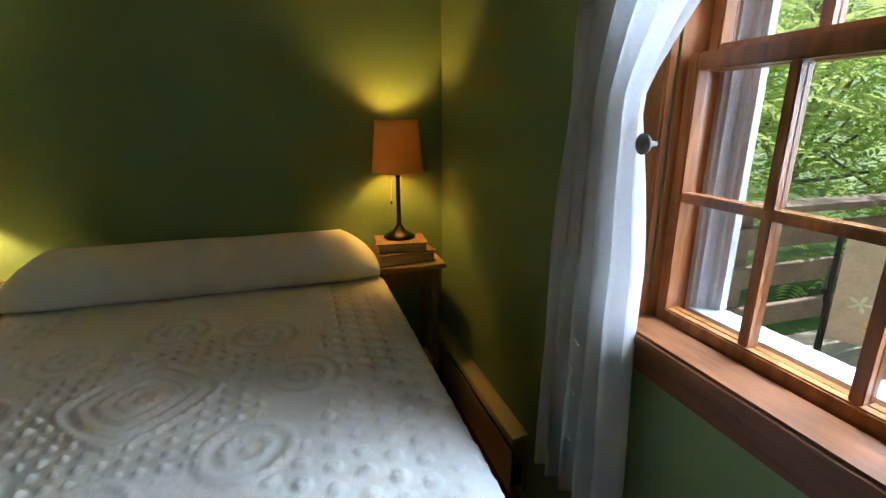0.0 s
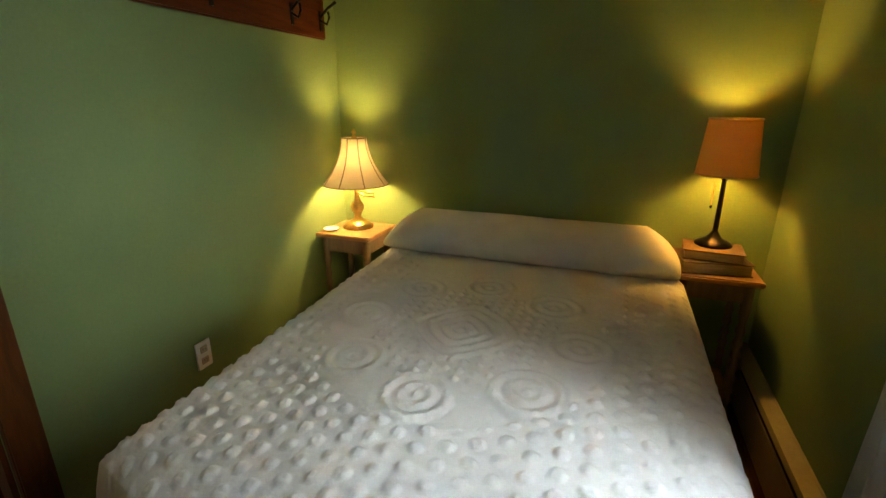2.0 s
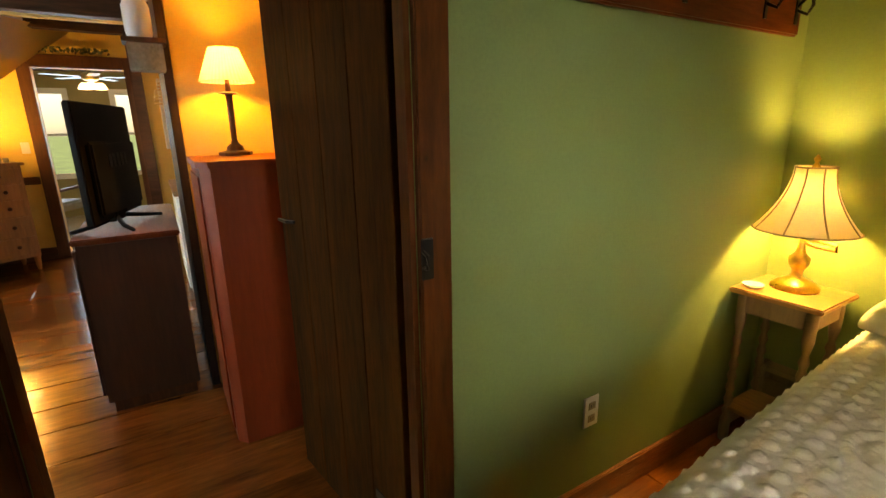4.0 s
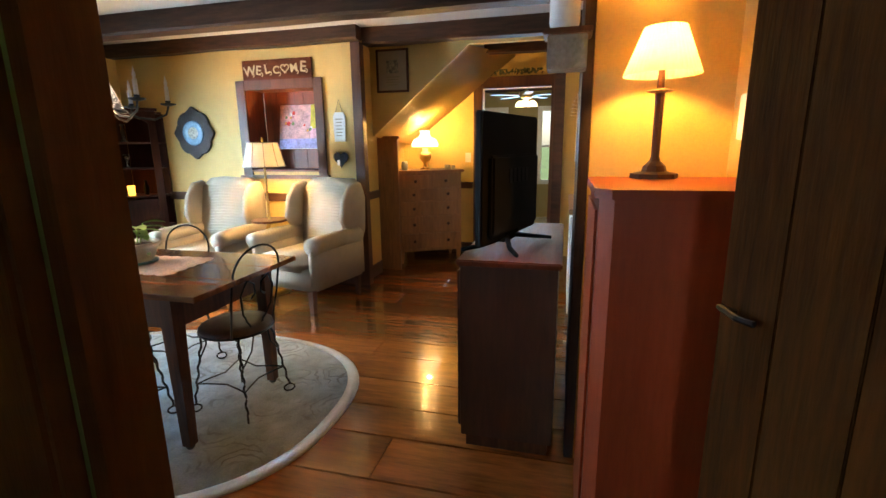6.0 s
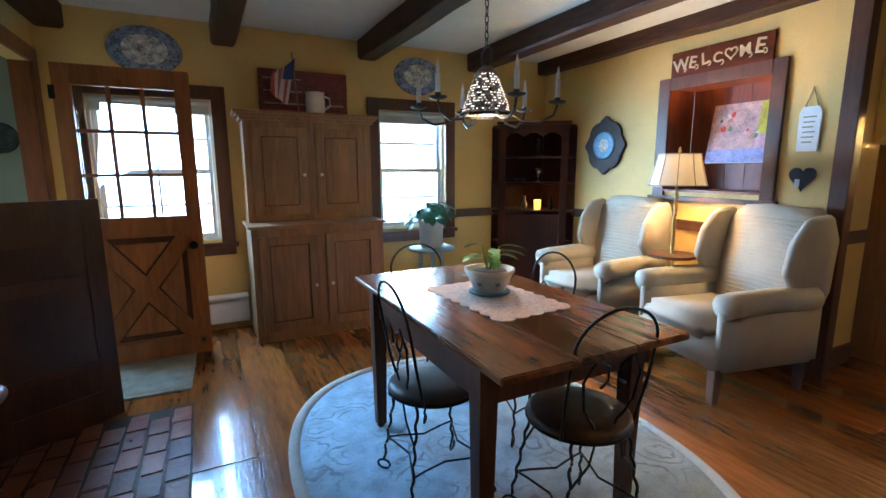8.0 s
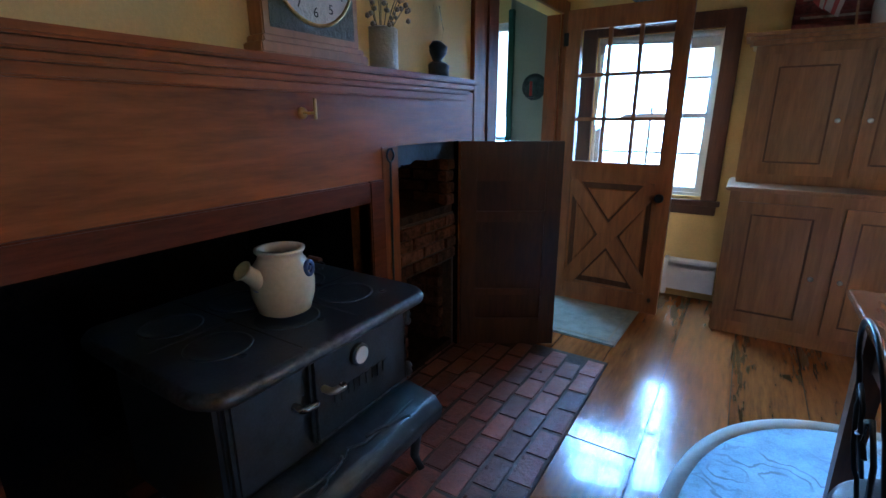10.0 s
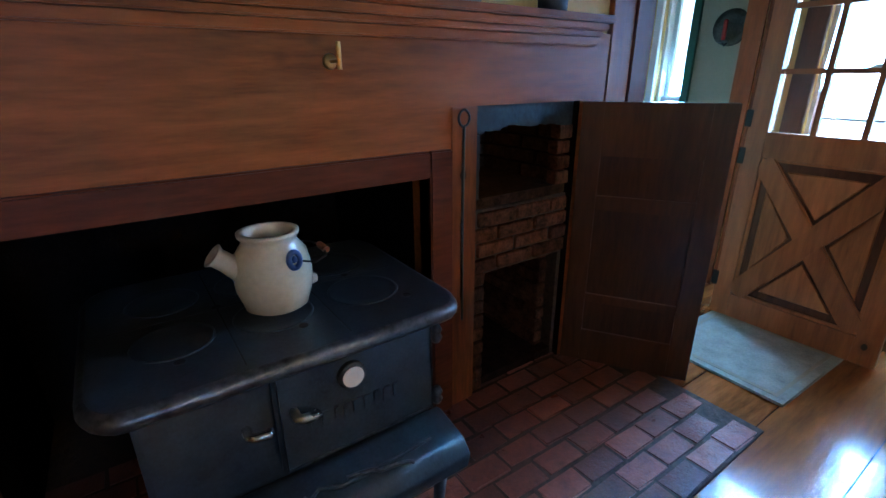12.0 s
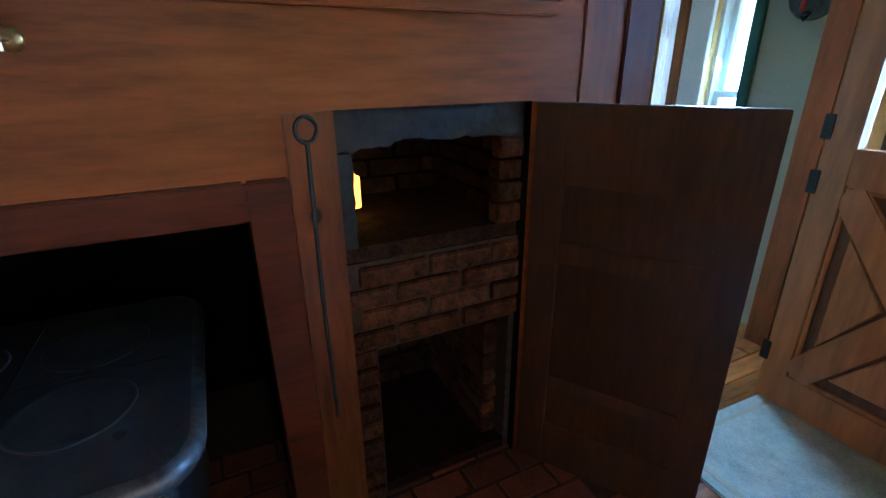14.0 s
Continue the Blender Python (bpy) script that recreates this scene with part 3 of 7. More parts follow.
# bedroom window: stained sashes, three panes wide
M_WSTAIN = material("stained_window_wood", (0.34, 0.118, 0.030), 0.38, spec=0.35, vary=0.35, scale=6, grain=GZ, bump=0.003, coat=0.2)
M_WSTAINY = material("stained_sill_wood", (0.17, 0.060, 0.020), 0.45, spec=0.25, vary=0.4, scale=6, grain=GY, bump=0.003)
win = thing("window_4", (1.53, 1.1175, 0.897), 0, "stained wooden double-hung window with six panes to a sash", "window", "", "structure")
for low in (True, False):
    za, zb = (0.0, 0.523) if low else (0.493, 1.0)
    off = 0.035 if low else 0.075
    bm = bmesh.new()
    a0, a1 = -0.2815, 0.2815
    for a, b, c, d in ((a0, a0 + 0.025, za, zb), (a1 - 0.025, a1, za, zb), (a0 + 0.025, a1 - 0.025, za, za + 0.045), (a0 + 0.025, a1 - 0.025, zb - 0.03, zb)):
        box(off - 0.018, off + 0.018, a, b, c, d, 0.003, bm=bm)
    ya = [a0 + 0.025 + (a1 - a0 - 0.05) * k / 3 for k in range(4)]
    zm = (za + 0.045 + zb - 0.03) / 2
    for u in ya[1:3]:
        box(off - 0.014, off + 0.014, u - 0.009, u + 0.009, za + 0.045, zb - 0.03, 0.002, bm=bm)
    box(off - 0.0135, off + 0.0135, a0 + 0.025, a1 - 0.025, zm - 0.009, zm + 0.009, 0.002, bm=bm)
    s = part("sash", bm, M_WSTAIN, win)
    for k in range(3):
        for c, d in ((za + 0.045, zm - 0.009), (zm + 0.009, zb - 0.03)):
            g = part("pane", box(off - 0.002, off + 0.002, ya[k] + 0.009, ya[k + 1] - 0.009, c, d), M_GLASS, s)
            g.visible_shadow = False
bm = bmesh.new()
for x0, x1, w in ((0.096, 0.105, 0.012), (0.105, 0.132, 0.020), (0.132, 0.141, 0.032), (0.141, 0.158, 0.046)):
    e = 0.283 - w
    for a, b, c, d in ((-0.283, -e, 0, 1.0), (e, 0.283, 0, 1.0), (-e, e, 1.0 - w, 1.0), (-e, e, 0, 0.03)):
        box(x0, x1, a, b, c, d, bm=bm)
part("storm_frame", bm, material("grey_storm_frame", (0.52, 0.57, 0.60), 0.5, vary=0.08), win, "grey painted storm window frame")
for y0, y1, z0, z1 in ((1.402, 1.47, 0.917, 1.97), (0.765, 0.833, 0.917, 1.97), (0.833, 1.402, 1.90, 1.97)):
    trim("window_casing", box(1.508, 1.53, y0, y1, z0, z1, 0.004), M_WSTAIN)
for y0, y1, z0, z1 in ((0.825, 0.8355, 0.893, 1.90), (1.3995, 1.41, 0.893, 1.90), (0.8355, 1.3995, 0.885, 0.8965), (0.8355, 1.3995, 1.8975, 1.91)):
    trim("window_lining", box(1.531, 1.6255, y0, y1, z0, z1), M_WSTAIN)
trim("window_stool", box(1.455, 1.546, 0.66, 1.52, 0.887, 0.917, 0.006), M_WSTAINY)
trim("window_apron", box(1.506, 1.53, 0.69, 1.49, 0.80, 0.887, 0.004), M_WSTAINY)

# ---- bedroom ----
def hash2(a, b):
    return noise.noise((a * 1.7, b * 1.7, 3.3))


def bed():
    b = thing("bed", (0.52, 1.9, 0), 0, "double bed with white tufted chenille bedspread and long bolster", "bed")
    bm = bmesh.new()
    nx, ny = 270, 360
    X0, X1, Y0, Y1 = -0.69, 0.66, -0.92, 0.92
    top = 0.685

    def height(x, y):
        u = min(x - X0, X1 - x, y - Y0)
        edge = max(0.0, 0.09 - u) / 0.09
        z = top - 0.045 * edge ** 2 + 0.006 * noise.noise((x * 3, y * 3, 0))
        gx, gy = x + 0.05, y + 0.12
        r = math.hypot(gx, gy * 0.95)
        tuft = 0.0
        k = round(math.atan2(gy, gx) / (math.pi / 4)) * math.pi / 4
        ring = math.hypot(gx - 0.36 * math.cos(k), gy - 0.36 * math.sin(k))
        if ring < 0.106:
            tuft = 0.0075 * (0.5 + 0.5 * math.cos(ring * 2 * math.pi / 0.042)) * (0.8 + 0.5 * noise.noise((x * 120, y * 120, 5)))
        elif r > 0.44 and (y < 0.12 or abs(x) > 0.42):
            px, py = (x % 0.056) - 0.028 + 0.003 * hash2(math.floor(x / 0.056), y * 9), ((y + (0.028 if math.floor(x / 0.056) % 2 else 0)) % 0.056) - 0.028
            d = math.hypot(px, py)
            if d < 0.0175:
                tuft = 0.0095 * (1 - (d / 0.0175) ** 6) * (0.75 + 0.6 * noise.noise((x * 130, y * 130, 7)))
        else:
            sq = (abs(gx) ** 1.35 + abs(gy) ** 1.35) ** (1 / 1.35)
            if sq < 0.185:
                tuft = 0.011 * (0.5 + 0.5 * math.cos(sq * 2 * math.pi / 0.044)) * (0.8 + 0.5 * noise.noise((x * 120, y * 120, 5)))
            elif r < 0.30:
                px, py = (x % 0.04) - 0.02, (y % 0.04) - 0.02
                d = math.hypot(px, py)
                tuft = 0.010 * max(0.0, 1 - (d / 0.012) ** 2)
        return z + 1.0 * tuft + 0.0016 * noise.noise((x * 90, y * 90, 1))

    grid = [[bm.verts.new((X0 + (X1 - X0) * i / nx, Y0 + (Y1 - Y0) * j / ny, 0)) for j in range(ny + 1)] for i in range(nx + 1)]
    for row in grid:
        for v in row:
            v.co.z = height(v.co.x, v.co.y)
            f = (Y1 - v.co.y) / (Y1 - Y0)
            if v.co.x < 0:
                v.co.x *= 1 - 0.15 * f
            corner = max(0.0, abs(v.co.x) - 0.40) * max(0.0, f - 0.84) / 0.16
            v.co.y += 0.28 * corner
    for i in range(nx):
        for j in range(ny):
            bm.faces.new((grid[i][j], grid[i + 1][j], grid[i + 1][j + 1], grid[i][j + 1]))
    # hanging sides with soft folds
    rim = [grid[0][j] for j in range(ny, -1, -1)] + [grid[i][0] for i in range(1, nx + 1)] + [grid[nx][j] for j in range(1, ny + 1)]
    last = rim
    for step in range(1, 9):
        row = []
        for k, v in enumerate(rim):
            c = v.co
            out = Vector((-1 if k <= ny else 1 if k >= ny + nx else 0, -1 if ny <= k <= ny + nx else 0, 0))
            if out.length:
                out.normalize()
            drop = step / 8
            bulge = 0.028 * math.sin(min(1, drop * 3) * math.pi / 2) + 0.016 * drop * math.sin(k * 0.21 + 2 * noise.noise((k * 0.03, 0, 0)))
            bump = 0.007 * max(0.0, math.sin(k * 0.62) * math.sin(step * 2.1))
            row.append(bm.verts.new((c.x + out.x * (bulge + bump), c.y + out.y * (bulge + bump), c.z - 0.46 * drop)))
        for k in range(len(rim) - 1):
            bm.faces.new((last[k], last[k + 1], row[k + 1], row[k]))
        last = row
    part("bedspread", bm, M_COTTON, b, "white chenille bedspread with tufted dots and rings", True)
    bm = bmesh.new()
    rings = []
    n = 40
    for i in range(n + 1):
        u = i / n
        x = -0.66 + 1.29 * u
        end = min(1.0, min(u, 1 - u) * 9 + 0.12) ** 0.5
        ring = []
        for k in range(24):
            a = 2 * math.pi * k / 24
            ry, rz = 0.20 * (0.6 + 0.4 * end), 0.105 * end
            wob = 0.006 * noise.noise((x * 5, a, 2))
            ring.append(bm.verts.new((x, 0.70 + ry * math.cos(a), 0.69 + rz * 0.55 + (rz + wob) * max(-0.6, math.sin(a)))))
        rings.append(ring)
    for a, c in zip(rings, rings[1:]):
        for k in range(24):
            bm.faces.new((a[k], a[(k + 1) % 24], c[(k + 1) % 24], c[k]))
    bm.faces.new(rings[0])
    bm.faces.new(rings[-1])
    part("bolster", bm, M_COTTON, b, "long bolster under the white cover", True)
    part("mattress", box(-0.64, 0.61, -0.86, 0.90, 0.36, 0.62, 0.04), M_WHITE, b)
    part("box_base", box(-0.63, 0.60, -0.85, 0.90, 0.14, 0.36, 0.01), M_CREAM, b)
    for x, y in ((-0.58, -0.8), (0.55, -0.8), (-0.58, 0.85), (0.55, 0.85)):
        part("leg", lathe([(0.03, 0), (0.035, 0.15)], 12, (x, y, 0)), M_TABLEG, b)


bed()


def nightstand(at, label, top=0.70, w=0.32, d=0.31):
    t = thing("nightstand", at, 0, label, "nightstand", "nightstands by the bed")
    part("top", box(-w / 2, w / 2, -d / 2, d / 2, top - 0.022, top, 0.005), M_NSTAND, t)
    bm = bmesh.new()
    for a, b, c, e in ((-w / 2 + 0.03, w / 2 - 0.03, -d / 2 + 0.03, -d / 2 + 0.045), (-w / 2 + 0.03, w / 2 - 0.03, d / 2 - 0.045, d / 2 - 0.03), (-w / 2 + 0.03, -w / 2 + 0.045, -d / 2 + 0.045, d / 2 - 0.045), (w / 2 - 0.045, w / 2 - 0.03, -d / 2 + 0.045, d / 2 - 0.045)):
        box(a, b, c, e, top - 0.10, top - 0.022, bm=bm)
    part("apron", bm, M_NSTANDG, t)
    leg = [(0.017, 0), (0.02, 0.02), (0.02, 0.10), (0.012, 0.12)]
    for k in range(7):
        z = 0.14 + k * 0.055
        leg += [(0.019, z), (0.011, z + 0.03)]
    leg += [(0.02, 0.55), (0.02, top - 0.022)]
    for x in (-1, 1):
        for y in (-1, 1):
            part("leg", lathe(leg, 14, (x * (w / 2 - 0.042), y * (d / 2 - 0.042), 0)), M_NSTANDG, t, "", True)
    part("shelf", box(-w / 2 + 0.03, w / 2 - 0.03, -d / 2 + 0.03, d / 2 - 0.03, 0.15, 0.168, 0.003), M_NSTAND, t)
    return t


nightstand((-0.41, 2.665, 0), "small oak nightstand with spiral-turned legs beside the bed")
nightstand((1.295, 2.675, 0), "small oak nightstand beside the bed holding a lamp", 0.695)


def lamp_shade(t, r0, r1, z0, z1, mat, ribs=0, flare=1.0, name="shade", label=""):
    prof = []
    for k in range(9):
        u = k / 8
        prof.append((r0 + (r1 - r0) * (1 - (1 - u) ** flare), z0 + (z1 - z0) * u))
    inner = [(r - 0.004, z) for r, z in reversed(prof)]
    bm = lathe(prof + inner, 36, cap=False)
    s = part(name, bm, mat, t, label, True)
    for rr, zz in ((r0, z0), (r1, z1)):
        part("rim", tube([(rr * math.cos(2 * math.pi * k / 36), rr * math.sin(2 * math.pi * k / 36), zz) for k in range(36)], 0.0035, 6, closed=True), M_CREAM if mat is M_SHADE else M_BRASS, s)
    for k in range(ribs):
        a = 2 * math.pi * k / ribs
        part("rib", tube([((r + 0.001) * math.cos(a), (r + 0.001) * math.sin(a), z) for r, z in prof], 0.003, 5), M_CREAM, s)
    return s


lamp = thing("table_lamp", (-0.42, 2.70, 0.70), 0, "brass swing-arm table lamp with a lit cream bell shade", "lamp")
part("base", lathe([(0.082, 0), (0.082, 0.012), (0.06, 0.03), (0.05, 0.035), (0.02, 0.05), (0.018, 0.075), (0.034, 0.10), (0.036, 0.125), (0.018, 0.145), (0.012, 0.17), (0.012, 0.22)], 28), M_BRASS, lamp, "", True)
part("swing_arm", tube([(0, 0, 0.20), (0.07, -0.02, 0.205), (0.12, -0.03, 0.20), (0.12, -0.03, 0.18), (0.05, 0.0, 0.175), (0, 0, 0.19)], 0.007), M_BRASS, lamp)
part("finial", lathe([(0.004, 0.46), (0.014, 0.475), (0.006, 0.49), (0.012, 0.505), (0.002, 0.52)], 14), M_BRASS, lamp, "", True)
part("harp", tube([(0, 0, 0.20), (0.05, 0, 0.30), (0.0, 0, 0.46)], 0.003), M_BRASS, lamp)
lamp_shade(lamp, 0.17, 0.065, 0.235, 0.475, M_SHADE, 8, 1.9, label="lit cream bell shade with ribs")
bulb("bulb_bedroom_left", -0.42, 2.70, 1.08, 26.0, (1.0, 0.63, 0.22), 0.04)

lamp = thing("table_lamp", (1.285, 2.70, 0.785), 0, "black table lamp with a lit amber drum shade on stacked books", "lamp")
part("base", lathe([(0.072, 0), (0.072, 0.008), (0.05, 0.02), (0.03, 0.03), (0.02, 0.045), (0.010, 0.06), (0.009, 0.27), (0.02, 0.285), (0.006, 0.30)], 24), M_WIRE, lamp, "", True)
part("pull_chain", tube([(-0.035, -0.02, 0.26), (-0.036, -0.02, 0.17)], 0.002, 5), M_BRASS, lamp)
part("pull_knob", lathe([(0.001, 0.155), (0.006, 0.163), (0.001, 0.172)], 10, (-0.036, -0.02, 0)), M_WIRE, lamp)
lamp_shade(lamp, 0.112, 0.092, 0.295, 0.51, M_SHADEO, 0, 1.0, label="lit amber drum shade")
bulb("bulb_bedroom_right", 1.285, 2.70, 1.20, 11.0, (1.0, 0.53, 0.10), 0.03)
M_BOOK = material("old_book_cover", (0.20, 0.115, 0.05), 0.6, vary=0.25, bump=0.002)
M_PAGE = material("aged_pages", (0.55, 0.42, 0.24), 0.8, vary=0.2, grain=(1, 1, 12), bump=0.002)
for z, h, turn, w, d in ((0.695, 0.05, 8, 0.26, 0.20), (0.745, 0.04, -5, 0.22, 0.17)):
    bk = thing("book", (1.28, 2.66, z), turn, "old brown hardback book stacked on the nightstand", "book", "stacked books")
    bm = box(-w / 2, w / 2, -d / 2, d / 2, 0, 0.004)
    box(-w / 2, w / 2, -d / 2, d / 2, h - 0.004, h, bm=bm)
    box(-w / 2, w / 2, d / 2 - 0.004, d / 2, 0.004, h - 0.004, bm=bm)
    part("cover", bm, M_BOOK, bk)
    part("page_block", box(-w / 2 + 0.006, w / 2 - 0.006, -d / 2 + 0.005, d / 2 - 0.005, 0.0045, h - 0.0045), M_PAGE, bk)

# ---- dining room: largest things ----
table = thing("dining_table", (-2.215, -1.43, 0), 0, "dark old pine farm table with a plank top and tapered legs", "table")
xs = [-0.375, -0.13, 0.12, 0.375]
for a, b in zip(xs, xs[1:]):
    part("tabletop", box(a + 0.0015, b - 0.0015, -0.665, 0.665, 0.735, 0.76, 0.004), M_TABLE, table)
bm = bmesh.new()
for a, b, c, d in ((-0.30, 0.30, -0.50, -0.475), (-0.30, 0.30, 0.475, 0.50), (-0.32, -0.30, -0.50, 0.50), (0.30, 0.32, -0.50, 0.50)):
    box(a, b, c, d, 0.59, 0.735, bm=bm)
part("apron", bm, M_TABLEG, table)
for x in (-1, 1):
    for y in (-1, 1):
        bm = box(-0.034, 0.034, -0.034, 0.034, 0.03, 0.735)
        for v in bm.verts:
            if v.co.z < 0.3:
                v.co.x *= 0.66
                v.co.y *= 0.66
        bmesh.ops.translate(bm, verts=bm.verts, vec=(x * 0.315, y * 0.485, 0))
        lg = part("leg", bm, M_TABLEG, table)
        part("caster", lathe([(0.014, 0.0), (0.02, 0.01), (0.014, 0.03)], 12, (x * 0.315, y * 0.485, 0.009)), M_IRON, lg)

bm = lathe([(0.94, 0.0), (0.94, 0.010), (0.0, 0.010)], 72)
rim = lathe([(0.94, 0.0), (1.0, 0.0), (1.0, 0.009), (0.985, 0.012), (0.942, 0.012), (0.942, 0.002)], 72)
for v in list(bm.verts) + list(rim.verts):
    a = math.atan2(v.co.y, v.co.x)
    r = math.hypot(v.co.x, v.co.y)
    v.co.x, v.co.y = 0.86 * r * math.copysign(abs(math.cos(a)) ** 0.8, math.cos(a)), 1.12 * r * math.copysign(abs(math.sin(a)) ** 0.8, math.sin(a))
rug = thing("oval_rug", (-2.28, -1.52, 0.0), 0, "oval blue-grey patterned rug with a pale border", "rug")
part("rug_body", bm, M_RUGP, rug, "", True)
part("rug_border", rim, M_RUGB, rug, "pale woven border", True)


# Cupboard pine made darker, so crease shade round the panels is in the colour.
M_MOULD = material("crease_shade_moulding", (0.13, 0.058, 0.024), 0.5, vary=0.3, grain=GZ)


def panel_door(w, h, t, rails, mat, parent, at, hinge_left=True, panels=1, name="door", knob=True, knob_mat=None, deep=0.006):
    """A framed door in local x-z, front towards +y, with sunken panels."""
    bm = box(-w / 2, -w / 2 + rails, -t, 0, 0, h)
    box(w / 2 - rails, w / 2, -t, 0, 0, h, bm=bm)
    zs = [0 + (h) * k / panels for k in range(panels + 1)]
    box(-w / 2 + rails, w / 2 - rails, -t, 0, 0, rails, bm=bm)
    box(-w / 2 + rails, w / 2 - rails, -t, 0, h - rails, h, bm=bm)
    for z in zs[1:-1]:
        box(-w / 2 + rails, w / 2 - rails, -t, 0, z - rails / 2, z + rails / 2, bm=bm)
    d = part(name, bm, mat, parent)
    d.location = at
    part("panel", box(-w / 2 + rails, w / 2 - rails, -t + 0.002, -deep, rails, h - rails), mat, d)
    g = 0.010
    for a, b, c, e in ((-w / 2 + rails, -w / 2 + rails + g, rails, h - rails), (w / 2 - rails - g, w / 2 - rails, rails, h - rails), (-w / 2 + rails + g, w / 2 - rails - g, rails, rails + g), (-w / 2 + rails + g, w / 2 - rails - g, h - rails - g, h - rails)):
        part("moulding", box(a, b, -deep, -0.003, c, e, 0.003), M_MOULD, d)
    if knob:
        k = part("knob", lathe([(0.004, 0), (0.005, 0.012), (0.013, 0.02), (0.013, 0.026), (0.004, 0.031)], 14), knob_mat or M_WHITE, d, "small white knob", True)
        k.matrix_parent_inverse = Matrix()
        k.rotation_euler = (radians(-90), 0, 0)
        k.location = ((w / 2 - rails / 2) * (1 if hinge_left else -1), 0, h * 0.46)
    return d


cup = thing("step_back_cupboard", (-1.968, -3.93, 0), 0, "tall pine step-back cupboard with four panelled doors", "cupboard")
part("lower_body", box(-0.50, 0.50, 0.03, 0.52, 0.0, 0.87, 0.004), M_CUPB, cup)
part("ledge", box(-0.525, 0.525, 0.03, 0.555, 0.87, 0.892, 0.006), M_CUPB, cup)
part("upper_body", box(-0.49, 0.49, 0.03, 0.29, 0.892, 1.66, 0.004), M_CUPB, cup)
bm = box(-0.51, 0.51, 0.03, 0.31, 1.66, 1.685)
box(-0.53, 0.53, 0.03, 0.33, 1.685, 1.705, bm=bm)
box(-0.55, 0.55, 0.03, 0.35, 1.705, 1.725, bm=bm)
part("cornice", bm, M_CUPB, cup)
for sx in (-1, 1):
    panel_door(0.40, 0.66, 0.022, 0.065, M_CUPB, cup, (sx * 0.235, 0.314, 0.95), sx < 0, deep=0.014)
    panel_door(0.42, 0.72, 0.022, 0.065, M_CUPB, cup, (sx * 0.24, 0.544, 0.09), sx < 0, deep=0.014)

M_DOORP = material("door_panel_pine", (0.42, 0.15, 0.042), 0.42, vary=0.3, scale=4, bump=0.003, grain=GZ, fine=40)
# half-glazed cross-buck door, standing open in front of the window
door = thing("door_1", (-0.44, -3.44, 0.012), 180, "open pine cross-buck door with nine small panes", "door", "", "structure")
bm = bmesh.new()
for a, b, c, d in ((0, 0.09, 0, 1.91), (0.63, 0.72, 0, 1.91), (0.09, 0.63, 1.79, 1.91), (0.09, 0.63, 0.86, 0.98), (0.09, 0.63, 0, 0.13)):
    box(a, b, -0.022, 0.022, c, d, 0.003, bm=bm)
part("door_frame", bm, M_DOOR, door)
# Dark board behind the braces: the grooves' recess shadow as colour.
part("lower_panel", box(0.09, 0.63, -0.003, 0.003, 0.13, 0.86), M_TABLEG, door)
for u0, v0, u1, v1, u2, v2 in ((0.15, 0.16, 0.57, 0.16, 0.36, 0.435), (0.15, 0.83, 0.57, 0.83, 0.36, 0.555), (0.12, 0.20, 0.12, 0.79, 0.315, 0.495), (0.60, 0.20, 0.60, 0.79, 0.405, 0.495)):
    um, vm = (u0 + u1 + u2) / 3, (v0 + v1 + v2) / 3
    part("triangular_panel", prism([(um + 0.74 * (u - um), vm + 0.74 * (v - vm)) for u, v in ((u0, v0), (u1, v1), (u2, v2))], 0.020, "y", (0, -0.010, 0), bevel=0.005), M_DOORP, door)
for a, b, c, d in ((0.09, 0.105, 0.13, 0.86), (0.615, 0.63, 0.13, 0.86), (0.105, 0.615, 0.13, 0.145), (0.105, 0.615, 0.845, 0.86)):
    part("moulding", box(a, b, -0.016, 0.016, c, d, 0.004), M_DOOR, door)
for s in (1, -1):
    bm = box(-0.44, 0.44, -0.021, 0.0215, -0.05, 0.05, 0.006)
    bmesh.ops.rotate(bm, verts=bm.verts, matrix=Matrix.Rotation(math.atan2(0.73, 0.54) * s, 3, "Y"))
    bmesh.ops.translate(bm, verts=bm.verts, vec=(0.36, 0.001 * s, 0.495))
    part("cross_brace", bm, M_DOOR, door)
bm = bmesh.new()
for k in (1, 2):
    u, v = 0.09 + 0.54 * k / 3, 0.98 + 0.81 * k / 3
    box(u - 0.011, u + 0.011, -0.015, 0.015, 0.98, 1.79, bm=bm)
    box(0.09, 0.63, -0.014, 0.014, v - 0.011, v + 0.011, bm=bm)
part("muntins", bm, M_DOOR, door)
for i in range(3):
    for j in range(3):
        g = part("pane", box(0.09 + 0.18 * i + 0.011, 0.09 + 0.18 * (i + 1) - 0.011, -0.002, 0.002, 0.98 + 0.27 * j + 0.011, 0.98 + 0.27 * (j + 1) - 0.011), M_GLASS, door)
        g.visible_shadow = False
k = part("door_knob", lathe([(0.012, 0), (0.012, 0.03), (0.028, 0.045), (0.026, 0.065), (0.008, 0.072)], 18), M_WIRE, door, "black round knob", True)
k.rotation_euler, k.location = (radians(-90), 0, 0), (0.66, -0.022, 0.78)
k.rotation_euler = (radians(90), 0, 0)
for z in (0.16, 0.82, 1.0, 1.7):
    part("hinge", box(-0.018, 0.014, -0.026, -0.022, z, z + 0.08, 0.002), M_WIRE, door)


